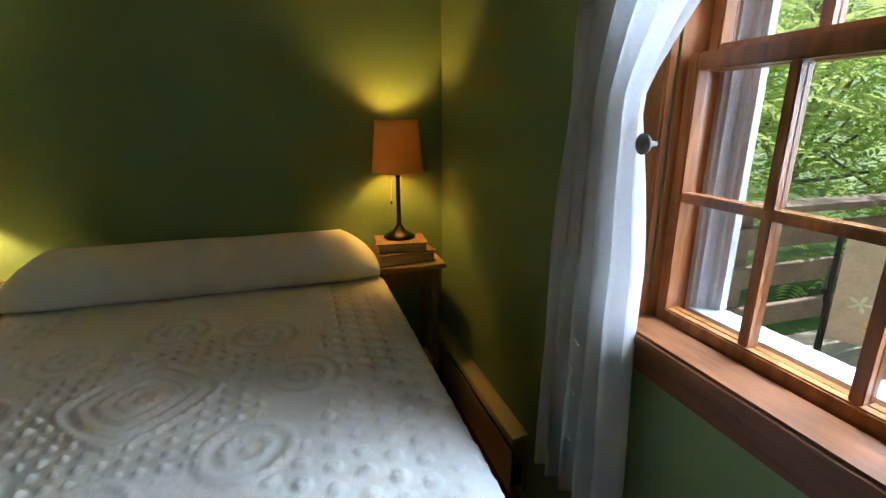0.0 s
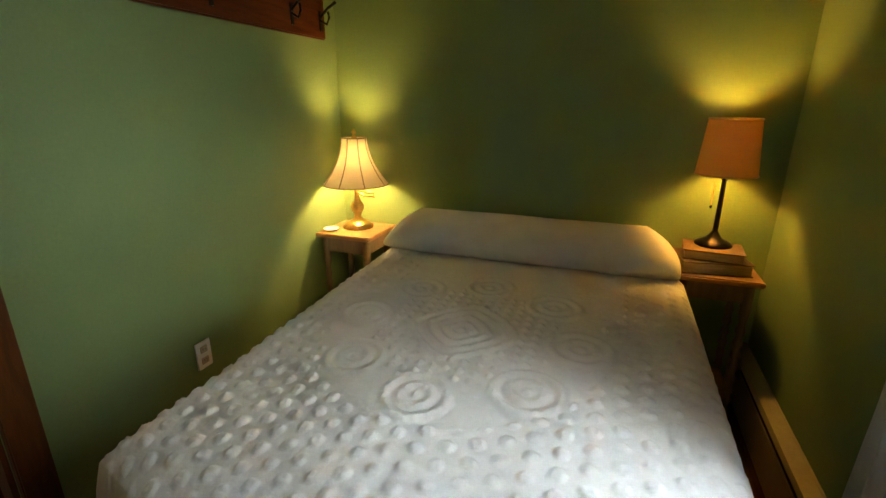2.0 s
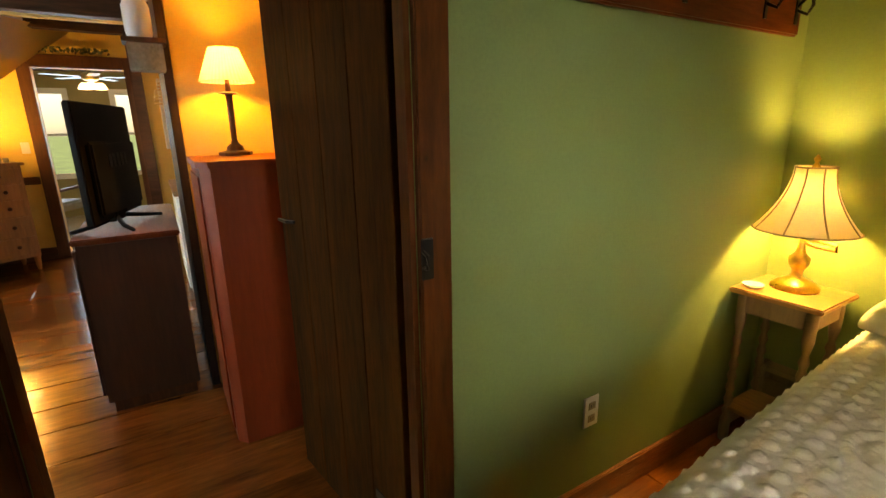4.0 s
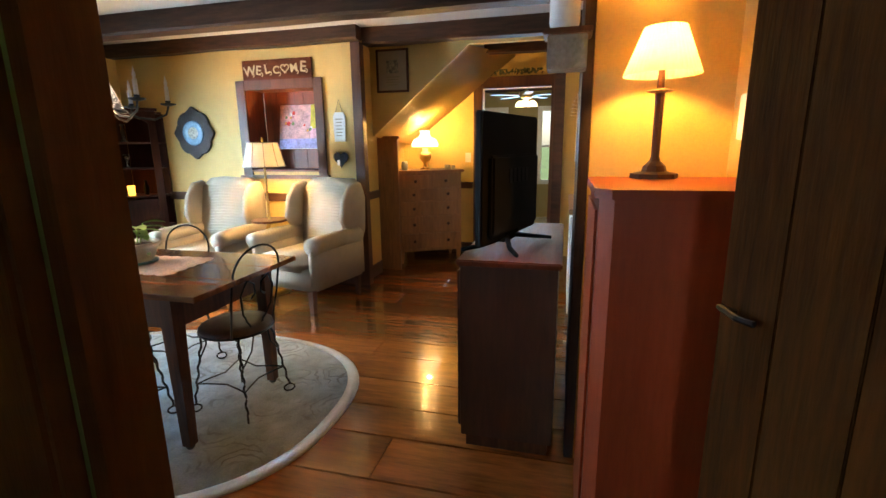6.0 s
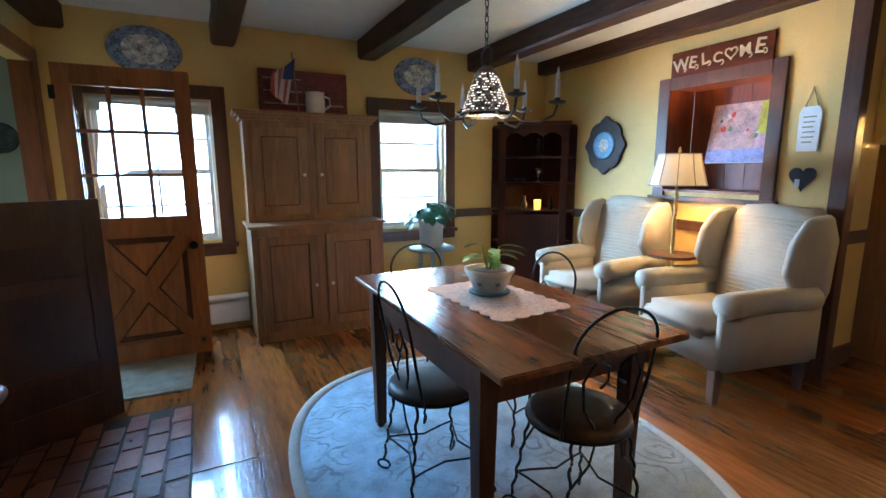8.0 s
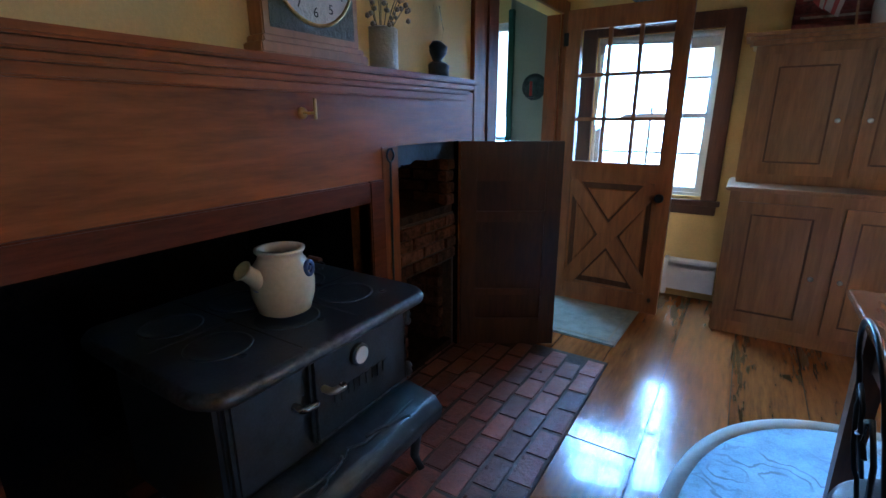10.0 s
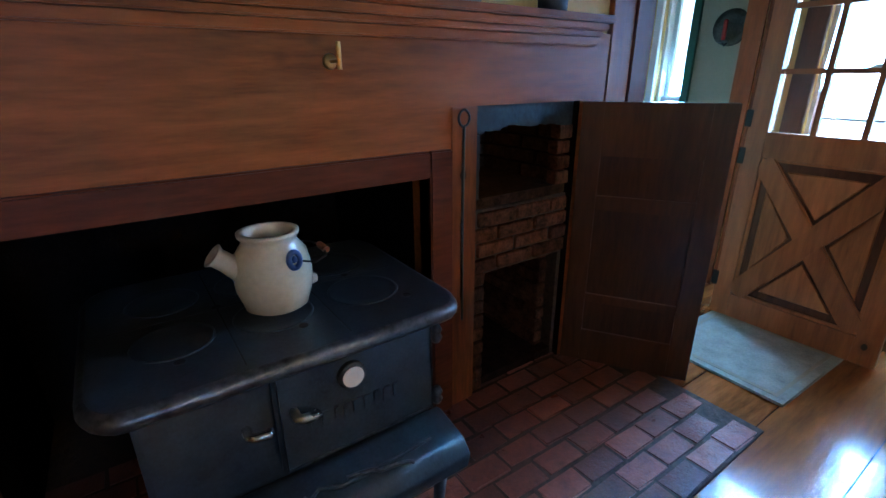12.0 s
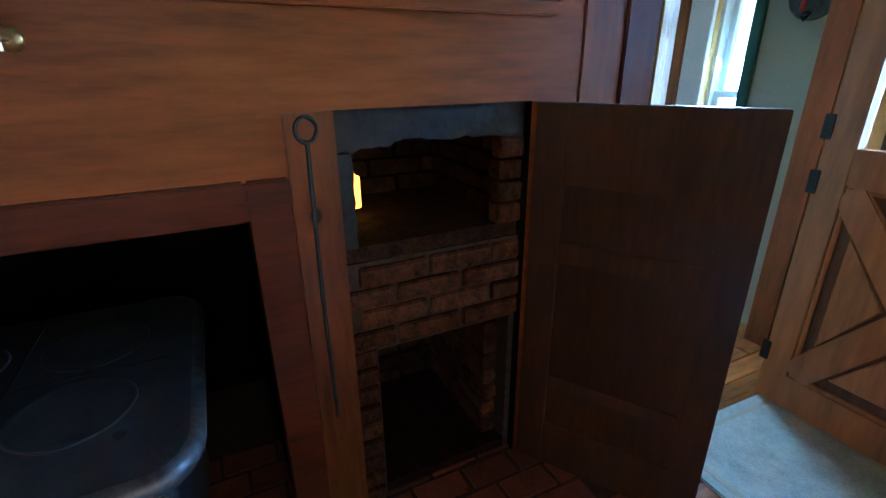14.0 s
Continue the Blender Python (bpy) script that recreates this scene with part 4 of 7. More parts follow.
def armchair(at, turn):
    c = thing("wing_armchair", at, turn, "cream ribbed wing armchair with rolled arms and wooden legs", "armchair", "wing armchairs")
    M = M_CREAM
    part("base", box(-0.33, 0.33, -0.33, 0.36, 0.19, 0.36, 0.03), M, c, "", True)
    part("seat_cushion", box(-0.255, 0.255, -0.18, 0.40, 0.345, 0.475, 0.05), M, c, "", True)
    bm = bmesh.new()
    rows = []
    for i in range(15):
        u = i / 14
        z = 0.42 + 0.64 * u
        w = 0.265 + 0.045 * math.sin(u * math.pi * 0.9)
        top = math.sqrt(max(0.0, 1 - max(0, (u - 0.86) / 0.14) ** 2)) if u > 0.86 else 1
        w *= max(0.72, top)
        y = -0.20 - 0.13 * u
        rows.append([bm.verts.new(p) for p in ((-w, y - 0.12, z), (-w, y, z), (-w * 0.5, y + 0.045 * (1 - 0.4 * u), z + 0.012), (0, y + 0.06 * (1 - 0.4 * u), z + 0.02), (w * 0.5, y + 0.045 * (1 - 0.4 * u), z + 0.012), (w, y, z), (w, y - 0.12, z))])
    for a, b in zip(rows, rows[1:]):
        for k in range(6):
            bm.faces.new((a[k], a[k + 1], b[k + 1], b[k]))
        bm.faces.new((a[6], a[0], b[0], b[6]))
    bm.faces.new(rows[0])
    bm.faces.new(rows[-1])
    part("backrest", bm, M, c, "", True)
    for s in (-1, 1):
        out = [(-0.36, 0.52), (-0.30, 0.60), (-0.13, 0.62), (-0.06, 0.72), (-0.10, 0.90), (-0.20, 1.02), (-0.36, 1.04), (-0.42, 0.90), (-0.40, 0.60)]
        bm = prism(out, 0.06, "x", (s * 0.315 - 0.03, 0, 0), bevel=0.02)
        part("wing", bm, M, c, "", True)
        bm = box(-0.052, 0.052, -0.34, 0.33, 0.19, 0.56, 0.03)
        bmesh.ops.translate(bm, verts=bm.verts, vec=(s * 0.315, 0, 0))
        part("arm_panel", bm, M, c, "", True)
        bm = bmesh.new()
        pts = [(s * 0.325, -0.28, 0.57), (s * 0.325, 0.0, 0.575), (s * 0.325, 0.26, 0.57), (s * 0.325, 0.335, 0.56)]
        tube(pts, 0.072, 14, bm)
        part("rolled_arm", bm, M, c, "", True)
        for y, r in ((0.31, 0.03), (-0.30, 0.026)):
            bm = box(s * 0.29 - r, s * 0.29 + r, y - r, y + r, 0, 0.195, 0.004)
            for v in bm.verts:
                if v.co.z < 0.1:
                    v.co.x = s * 0.29 + (v.co.x - s * 0.29) * 0.7
                    v.co.y = y + (v.co.y - y) * 0.7
            part("leg", bm, M_TRIM, c, "turned dark wooden leg")
    for k in range(20):
        u = (k + 0.5) / 20
        z = 0.46 + 0.54 * u
        part("rib", tube([(-0.25, -0.195 - 0.13 * (z - 0.42) / 0.64, z), (-0.13, -0.155 - 0.12 * (z - 0.42) / 0.64, z + 0.01), (0, -0.142 - 0.115 * (z - 0.42) / 0.64, z + 0.018), (0.13, -0.155 - 0.12 * (z - 0.42) / 0.64, z + 0.01), (0.25, -0.195 - 0.13 * (z - 0.42) / 0.64, z)], 0.0036, 6), M, c)
    return c


armchair((-4.0, -1.53, 0), -102)
armchair((-4.0, -2.55, 0), -88)

# chest of drawers under the stair
chest = thing("chest_of_drawers", (-5.70, -0.935, 0), -60.7, "pine chest of five drawers with wooden knobs", "chest")
part("carcass", box(-0.37, 0.37, -0.22, 0.20, 0.14, 1.05, 0.004), M_PINE, chest)
part("top", box(-0.395, 0.395, -0.235, 0.235, 1.05, 1.077, 0.005), M_PINE, chest)
zz = [0.17, 0.36, 0.56, 0.73, 0.88, 1.03]
for k in range(5):
    for a, b in ([(-0.345, 0.345)] if k < 4 else [(-0.345, -0.008), (0.008, 0.345)]):
        dr = part("drawer", box(a, b, 0.201, 0.216, zz[k] + 0.008, zz[k + 1] - 0.008, 0.004), M_PINE, chest)
        for kx in ((a + b) / 2 - 0.2, (a + b) / 2 + 0.2) if k < 4 else ((a + b) / 2,):
            kn = part("knob", lathe([(0.008, 0), (0.009, 0.012), (0.019, 0.022), (0.014, 0.032), (0.002, 0.034)], 12), M_TABLEG, dr, "", True)
            kn.rotation_euler, kn.location = (radians(-90), 0, 0), (kx, 0.216, (zz[k] + zz[k + 1]) / 2)
for x in (-0.34, 0.34):
    for y in (-0.19, 0.17):
        part("leg", lathe([(0.014, 0), (0.024, 0.05), (0.028, 0.14)], 12, (x, y, 0)), M_PINE, chest)

# low cabinet with the television
tvd = thing("media_cabinet", (-2.70, 0.445, 0), 0, "dark reddish wooden cabinet holding the television", "cabinet")
M_MEDIA = material("dark_cherry_side", (0.06, 0.02, 0.009), 0.4, vary=0.25, grain=GZ, bump=0.002)
part("body", box(-0.50, 0.48, -0.20, 0.20, 0.06, 0.855, 0.004), M_MEDIA, tvd)
part("plinth", box(-0.49, 0.46, -0.18, 0.18, 0, 0.06), M_TABLEG, tvd)
part("top", box(-0.52, 0.50, -0.215, 0.215, 0.855, 0.882, 0.006), material("worn_brown_top", (0.14, 0.036, 0.012), 0.55, spec=0.2, vary=0.3, grain=GX), tvd, "worn red-brown top")
for k in range(2):
    d = part("door", box(-0.485 + 0.485 * k, -0.015 + 0.485 * k, -0.216, -0.201, 0.10, 0.83, 0.004), M_MEDIA, tvd)
tv = thing("television", (-2.535, 0.41, 0.882), -15.5, "flat black television seen from behind on its stand", "television")
part("screen_case", box(-0.325, 0.325, -0.02, 0.012, 0.05, 0.595, 0.006), M_BLACK, tv)
part("back_cover", box(-0.27, 0.27, 0.012, 0.04, 0.08, 0.42, 0.01), M_BLACK, tv)
for k in range(5):
    part("vent_slot", box(-0.12 + 0.05 * k, -0.09 + 0.05 * k, 0.0405, 0.043, 0.30, 0.36), M_WIRE, tv)
M_STAND = material("matt_black_stand", (0.010, 0.010, 0.010), 0.75, vary=0.1, bump=0.0, spec=0.15)
for sx in (-1, 1):
    for sy in (-1, 1):
        part("stand_leg", tube([(sx * 0.03, 0, 0.05), (sx * 0.16, sy * 0.07, 0.022), (sx * 0.23, sy * 0.13, 0.010)], 0.013, 8, taper=0.009), M_STAND, tv, "", True)
part("stand_neck", prism([(-0.09, 0.03), (0.09, 0.03), (0.05, 0.14), (-0.05, 0.14)], 0.035, "y", (0, -0.018, 0), bevel=0.006), M_STAND, tv)

# red cupboard in the alcove
red = thing("red_cupboard", (-1.86, 0.98, 0), 0, "tall plain cupboard in worn red milk paint", "cupboard")
bm = prism([(-0.25, -0.21), (-0.245, -0.235), (0.19, -0.235), (0.235, -0.20), (0.235, 0.21), (-0.25, 0.21)], 1.205, "z")
part("body", bm, M_RED, red)
part("top", prism([(-0.262, -0.222), (-0.255, -0.248), (0.20, -0.248), (0.248, -0.208), (0.248, 0.222), (-0.262, 0.222)], 0.025, "z", (0, 0, 1.205)), M_RED, red)
part("door", box(-0.23, 0.17, -0.243, -0.236, 0.05, 1.17, 0.002), M_RED, red)

# Lighter than the stove's iron: wear, plus edge highlights put into the colour.
M_EDGE = material("worn_highlit_iron", (0.13, 0.135, 0.14), 0.36, metal=0.8, vary=0.4, scale=12, bump=0.002)
# stove in the fireplace
stove = thing("cook_stove", (-0.33, -1.115, 0), 0, "antique black cast-iron cook stove with nickel knobs", "stove")
bm = bmesh.new()
outline = []
for cx, cy, a0 in ((0.22, 0.34, 0), (-0.22, 0.34, 90), (-0.22, -0.34, 180), (0.22, -0.34, 270)):
    for k in range(7):
        a = radians(a0 + 15 * k)
        outline.append((cx + 0.09 * math.cos(a), cy + 0.06 * math.sin(a)))
bm = prism(outline, 0.02, "z", (0, 0, 0.685))
part("cooktop", bm, M_IRON, stove)
pts = [(x, y, 0.684) for x, y in outline]
part("rolled_edge", tube(pts, 0.021, 10, closed=True), M_EDGE, stove, "worn rolled iron edge with its highlight in the colour", True)
for y in (-0.10, 0.13):
    part("plate_seam", box(-0.29, 0.28, y - 0.0015, y + 0.0015, 0.7045, 0.7058), M_GAP, stove)
part("plate_seam", box(0.012, 0.015, -0.36, 0.36, 0.7045, 0.7057), M_GAP, stove)
for x, y in ((-0.20, -0.30), (-0.20, -0.02), (-0.20, 0.24), (0.02, -0.22), (0.02, 0.13)):
    part("lifter_hole", lathe([(0.011, 0.7046), (0.011, 0.7064), (0.0, 0.7064)], 12, (x, y, 0)), M_GAP, stove)
part("body", box(-0.235, 0.27, -0.35, 0.35, 0.20, 0.675, 0.012), M_IRON, stove)
for y, r in ((-0.22, 0.10), (0.02, 0.10), (0.24, 0.09)):
    for x in (-0.10, 0.13):
        part("lid", lathe([(r - 0.004, 0.7045), (r - 0.006, 0.7068), (r - 0.012, 0.7068), (r - 0.015, 0.7055), (r - 0.04, 0.7062), (0.0, 0.7062)], 28, (x, y, 0)), M_IRON, stove, "", True)
od = part("oven_door", box(-0.262, -0.235, -0.345, 0.085, 0.36, 0.645, 0.01), M_IRON, stove)
g = part("gauge", lathe([(0.036, 0), (0.036, 0.012), (0.03, 0.016)], 24), M_IRON, od)
g.rotation_euler, g.location = (0, radians(-90), 0), (-0.262, -0.10, 0.575)
g2 = part("gauge_face", lathe([(0.027, 0), (0.027, 0.003)], 20), M_WHITE, od, "round white dial")
g2.rotation_euler, g2.location = (0, radians(-90), 0), (-0.2785, -0.10, 0.575)
for k, wd in enumerate((0.020, 0.018, 0.010, 0.020, 0.024, 0.020, 0.018, 0.020, 0.018)):
    y = 0.0 - 0.0275 * k
    part("raised_mark", box(-0.2665, -0.262, y - wd / 2, y + wd / 2, 0.462 - 0.006 * (k % 2), 0.50, 0.0015), M_IRON, od)
fd = part("fire_door", box(-0.262, -0.235, 0.115, 0.335, 0.36, 0.645, 0.01), M_IRON, stove)
for y, z in ((0.045, 0.53), (0.15, 0.53)):
    kb = part("knob", tube([(-0.262, y, z), (-0.29, y, z), (-0.30, y - 0.012, z), (-0.302, y - 0.038, z - 0.002), (-0.296, y - 0.045, z - 0.002)], 0.011, 10), M_NICKEL, stove, "nickel handle", True)
for z in (0.40, 0.60):
    part("hinge", lathe([(0.010, -0.026), (0.017, -0.012), (0.012, 0), (0.017, 0.012), (0.010, 0.026)], 12, (-0.262, -0.352, z)), M_EDGE, stove, "", True)
part("door_frame_bead", tube([(-0.264, 0.075, 0.37), (-0.264, 0.075, 0.635), (-0.264, -0.335, 0.635), (-0.264, -0.335, 0.37)], 0.004, 6, closed=True), M_EDGE, stove)
for s0 in (-1, 1):
    spiral_pts = [(-0.335 - 0.004 * j, s0 * (0.05 + 0.012 * j) + 0.012 * math.cos(0.9 * j), 0.343 + 0.002 * math.sin(0.9 * j)) for j in range(14)]
    part("scroll", tube(spiral_pts, 0.005, 6), M_EDGE, stove, "", True)
bm = prism([(-0.235, 0.335), (-0.25, 0.345), (-0.37, 0.325), (-0.405, 0.285), (-0.395, 0.235), (-0.235, 0.205)], 0.74, "y", (0, -0.37, 0), bevel=0.008)
part("hearth_shelf", bm, M_IRON, stove, "", True)
part("scroll", tube([(-0.335, -0.28, 0.338), (-0.345, -0.12, 0.336), (-0.345, -0.02, 0.336), (-0.325, 0.03, 0.341), (-0.345, 0.06, 0.336), (-0.345, 0.18, 0.336), (-0.335, 0.28, 0.338)], 0.006, 6), M_IRON, stove)
for x, y in ((-0.30, -0.33), (-0.30, 0.33), (0.22, -0.30), (0.22, 0.30)):
    part("leg", tube([(x + 0.04, y, 0.22), (x - 0.01, y, 0.15), (x, y, 0.06), (x - 0.03, y, 0.012)], 0.024, 9, taper=0.014), M_IRON, stove, "", True)
part("side_shelf", box(-0.36, -0.05, 0.36, 0.58, 0.10, 0.13, 0.012), M_IRON, stove)

# oven door and mantel
hd = thing("oven_cover_door", (-0.262, -2.395, 0.012), 0, "dark brown panelled wooden oven door standing open", "door")
hd.matrix_world = pose(-0.262, -2.395, 0.012, 0, 0, 212.5)
bm = bmesh.new()
L = 0.535
for a, b, c, d in ((0, 0.085, 0, 1.145), (L - 0.085, L, 0, 1.145), (0.085, L - 0.085, 0, 0.16), (0.085, L - 0.085, 0.30, 0.34), (0.085, L - 0.085, 0.72, 0.78), (0.085, L - 0.085, 0.94, 1.145)):
    box(a, b, -0.014, 0.014, c, d, 0.002, bm=bm)
part("door_frame", bm, M_DARKDOOR, hd)
part("door_panel", box(0.085, L - 0.085, -0.006, 0.006, 0.16, 0.94), M_DARKDOOR, hd)
trim("mantel_shelf", box(FX - 0.068, FX + 0.02, -2.460, 0.10, 1.43, 1.455, 0.006), M_PANEL, "moulded pine mantel shelf")
for dx, x1, y0, z0, z1 in ((0.05, 0.02, -2.445, 1.4055, 1.4295), (0.034, 0.02, -2.435, 1.3855, 1.405), (0.02, 0.0, -2.425, 1.355, 1.385)):
    trim("mantel_moulding", box(FX - dx, FX + x1, y0, 0.10, z0, z1, 0.005), M_PANEL)
for y0, y1, z0, z1 in ((-1.755, -1.667, 0, 1.03), (-0.45, -0.36, 0, 1.03), (-1.667, -0.45, 0.945, 1.03)):
    trim("fireplace_surround", box(FX - 0.016, FX + 0.06, y0, y1, z0, z1, 0.005), M_REDTRIM, "red-brown painted fireplace frame")
trim("panel_stile", box(FX - 0.006, FX, -1.862, -1.757, 0, 1.16, 0.002), M_PANELV)

# plank door between the rooms
bd = thing("door_2", (-0.665, 1.095, 0.01), 0, "dark old plank door standing open", "door", "", "structure")
bd.matrix_world = pose(-0.665, 1.095, 0.01, 0, 0, 189)
for k in range(4):
    part("plank", box(0.18 * k + 0.0015, 0.18 * (k + 1) - 0.0015, -0.014, 0.014, 0, 1.95, 0.002), M_PLANK, bd)
for z in (0.25, 1.0, 1.65):
    part("batten", box(0.04, 0.68, -0.034, -0.0145, z, z + 0.11, 0.003), M_PLANK, bd)
part("latch", tube([(0.66, 0.015, 1.02), (0.66, 0.045, 1.03), (0.60, 0.045, 1.03), (0.57, 0.03, 1.03)], 0.006, 6), M_WIRE, bd, "black iron thumb latch")
for z in (0.2, 1.72):
    part("strap_hinge", box(0.0, 0.16, 0.0145, 0.019, z, z + 0.03, 0.001), M_WIRE, bd)

# ---- bedroom details ----
M_SHEER = translucent("sheer_white_cotton", (0.90, 0.91, 0.93), 0.6)
cur = thing("curtain", (1.46, 1.5, 0.30), 0, "sheer white curtain tied back beside the window", "curtain")
bm = bmesh.new()
rows, nz, ny = [], 46, 64
for i in range(nz + 1):
    z = 1.68 - 1.68 * i / nz
    zz = z + 0.30
    left = 1.56 + 0.10 * (1 - z / 1.68)
    tie = 1.27
    if zz > tie:
        u = (zz - tie) / (1.98 - tie)
        right = 1.37 - 0.62 * u ** 1.25
    else:
        right = 1.37 - 0.04 * min(1, (tie - zz) / 0.3)
    row = []
    for j in range(ny + 1):
        v = j / ny
        y = left + (right - left) * v
        amp = 0.028 * (1 - 0.5 * math.exp(-((zz - tie) / 0.12) ** 2))
        x = amp * math.sin(v * 34 + 1.5 * math.sin(z * 2)) + 0.008 * noise.noise((v * 6, z * 3, 0))
        hem = 0.05 * v if i == nz else 0.05 * v * max(0, (i - nz + 8) / 8)
        row.append(bm.verts.new((x - 0.02, y - 1.5, z * 0.965 + hem + 0.10)))
    rows.append(row)
for a, b in zip(rows, rows[1:]):
    for j in range(ny):
        bm.faces.new((a[j], a[j + 1], b[j + 1], b[j]))
bmesh.ops.solidify(bm, geom=bm.faces[:], thickness=0.0012)
part("panel", bm, M_SHEER, cur, "", True)
part("tie_hook", lathe([(0.004, 0.03), (0.006, 0.05), (0.016, 0.052), (0.018, 0.058), (0.008, 0.062)], 20), material("grey_holdback", (0.16, 0.17, 0.16), 0.5), cur, "round grey metal holdback", True).matrix_local = pose(0.02, -0.158, 0.968, 0, -90, 0)
part("rod", tube([(0, 0.16, 2.0 - 0.30), (0, -0.95, 2.0 - 0.30)], 0.008), M_WHITE, cur)
for k in range(5):
    part("embroidery", tube([(-0.052, -0.02 - 0.012 * (k % 2), 0.28 + 0.06 * k), (-0.055, -0.035, 0.31 + 0.06 * k), (-0.052, -0.05 + 0.012 * (k % 2), 0.30 + 0.06 * k)], 0.003, 5), M_WHITE, cur)

M_HEAT = material("tan_heater_metal", (0.30, 0.25, 0.15), 0.4, metal=0.3, vary=0.08, bump=0.001)


def heater(name, at, turn, length, mat, label):
    h = thing(name, at, turn, label, "heater")
    part("back_plate", box(0, length, 0, 0.008, 0.03, 0.27), mat, h)
    part("hood", prism([(0.0, 0.27), (0.055, 0.26), (0.062, 0.245), (0.0, 0.255)], length, "x", (0, 0, 0)), mat, h)
    part("front_cover", box(0.0, length, 0.055, 0.06, 0.045, 0.215, 0.001), mat, h)
    part("fin_pipe", box(0.01, length - 0.01, 0.012, 0.05, 0.06, 0.15), M_BLACK, h)
    part("end_cap", box(length, length + 0.03, 0.0, 0.066, 0.0, 0.277, 0.004), mat, h)
    return h


heater("baseboard_heater", (1.53, 2.80, 0), 0, 0.95, M_HEAT, "tan metal baseboard heater along the wall").matrix_world = pose(1.528, 1.86, 0.02, 0, 0, 90)
heater("baseboard_heater", (-0.52, 2.83, 0), 0, 0.9, M_HEAT, "tan metal baseboard heater behind the nightstand").matrix_world = pose(0.40, 2.838, 0.03, 0, 0, 180)

peg = thing("peg_rail", (WX, 2.1, 1.68), 0, "dark red-brown board with black coat hooks", "coat rack")
part("board", box(0.002, 0.024, -0.85, 0.62, -0.035, 0.15, 0.006), M_REDTRIM, peg)
for y in (-0.6, -0.1, 0.36, 0.58):
    hk = part("hook", tube([(0.024, y, 0.05), (0.06, y, 0.03), (0.075, y, 0.06), (0.07, y, 0.085)], 0.006, 7), M_WIRE, peg)
    part("upper_prong", tube([(0.024, y, 0.06), (0.06, y + 0.01, 0.10), (0.105, y + 0.02, 0.13)], 0.005, 7, taper=0.007), M_WIRE, hk)
    part("hook_plate", box(0.024, 0.028, y - 0.012, y + 0.012, 0.0, 0.09, 0.002), M_WIRE, hk)
out = thing("power_outlet", (WX, 1.745, 0.40), 0, "white duplex outlet on the green wall", "outlet")
part("plate", box(0.001, 0.007, -0.036, 0.036, -0.058, 0.058, 0.003), M_WHITE, out)
for z in (-0.024, 0.024):
    s = part("socket", box(0.007, 0.010, -0.017, 0.017, z - 0.014, z + 0.014, 0.002), M_CREAM, out)
    for y in (-0.006, 0.006):
        part("slot", box(0.0101, 0.0106, y - 0.001, y + 0.001, z - 0.004, z + 0.006), M_BLACK, s)
dish = thing("small_dish", (-0.515, 2.58, 0.70), 0, "small white oval dish on the nightstand", "dish")
part("bowl", lathe([(0.02, 0), (0.035, 0.006), (0.04, 0.014), (0.036, 0.014), (0.02, 0.006), (0.0, 0.005)], 24), M_WHITE, dish, "", True)
keeper = thing("latch_keeper", (WX + 0.022, 1.115, 1.045), 0, "black iron latch keeper on the door casing", "latch")
part("plate", box(0, 0.006, -0.016, 0.016, -0.05, 0.05, 0.002), M_WIRE, keeper)
part("loop", tube([(0.004, -0.012, 0.02), (0.03, -0.014, 0.015), (0.03, -0.014, -0.015), (0.004, -0.012, -0.02)], 0.005, 6), M_WIRE, keeper)

# ---- niche wall ----
M_NICHE = material("red_niche_board", (0.22, 0.055, 0.022), 0.4, vary=0.3, scale=5, grain=GZ, bump=0.003, spread=0.12)
nic = thing("wall_niche_box", (NX, -2.02, 1.13), 0, "red-stained plank niche set in the wall", "niche", "", "structure")
for k in range(5):
    part("back_plank", box(-0.30, -0.28, -0.38 + 0.152 * k + 0.001, -0.38 + 0.152 * (k + 1) - 0.001, 0, 0.77, 0.002), M_NICHE, nic)
for a, b, c, d in ((-0.395, -0.379, -0.01, 0.78), (0.379, 0.395, -0.01, 0.78)):
    part("side_board", box(-0.28, 0, a, b, c, d), M_NICHE, nic)
part("side_board", box(-0.28, 0, -0.379, 0.379, 0.768, 0.785), M_NICHE, nic)
part("shelf_board", box(-0.28, 0.03, -0.379, 0.379, -0.015, 0.001), M_NICHE, nic)
for y0, y1, z0, z1 in ((-0.475, -0.375, -0.05, 0.85), (0.365, 0.455, -0.05, 0.85), (-0.375, 0.365, 0.76, 0.85), (-0.50, 0.48, -0.085, -0.05)):
    part("niche_casing", box(0.001, 0.026 if z1 - z0 > 0.04 else 0.05, y0, y1, z0, z1, 0.004), M_TRIM, nic)

pnt = thing("flower_painting", (NX - 0.16, -1.96, 1.36), 0, "bright unframed painting of flowers in a niche", "painting")
pnt.matrix_world = pose(NX - 0.20, -1.93, 1.33, 0, -10, 0)
part("canvas", box(0, 0.02, -0.27, 0.27, 0, 0.44, 0.002), M_WHITE, pnt)
PA = [("field_yellow", (0.90, 0.68, 0.08), 0.08, 0.269, 0.20, 0.438), ("field_pink", (0.88, 0.46, 0.42), -0.269, 0.08, 0.10, 0.438), ("field_lilac", (0.42, 0.40, 0.70), -0.269, 0.269, 0.002, 0.10), ("field_rose", (0.85, 0.45, 0.52), 0.08, 0.269, 0.10, 0.20)]
for nm, col, y0, y1, z0, z1 in PA:
    part("paint_area", box(0.0201, 0.0215, y0, y1, z0, z1), material("paint_" + nm, col, 0.6, vary=0.3, scale=12, bump=0.002), pnt)
rnd = random.Random(4)
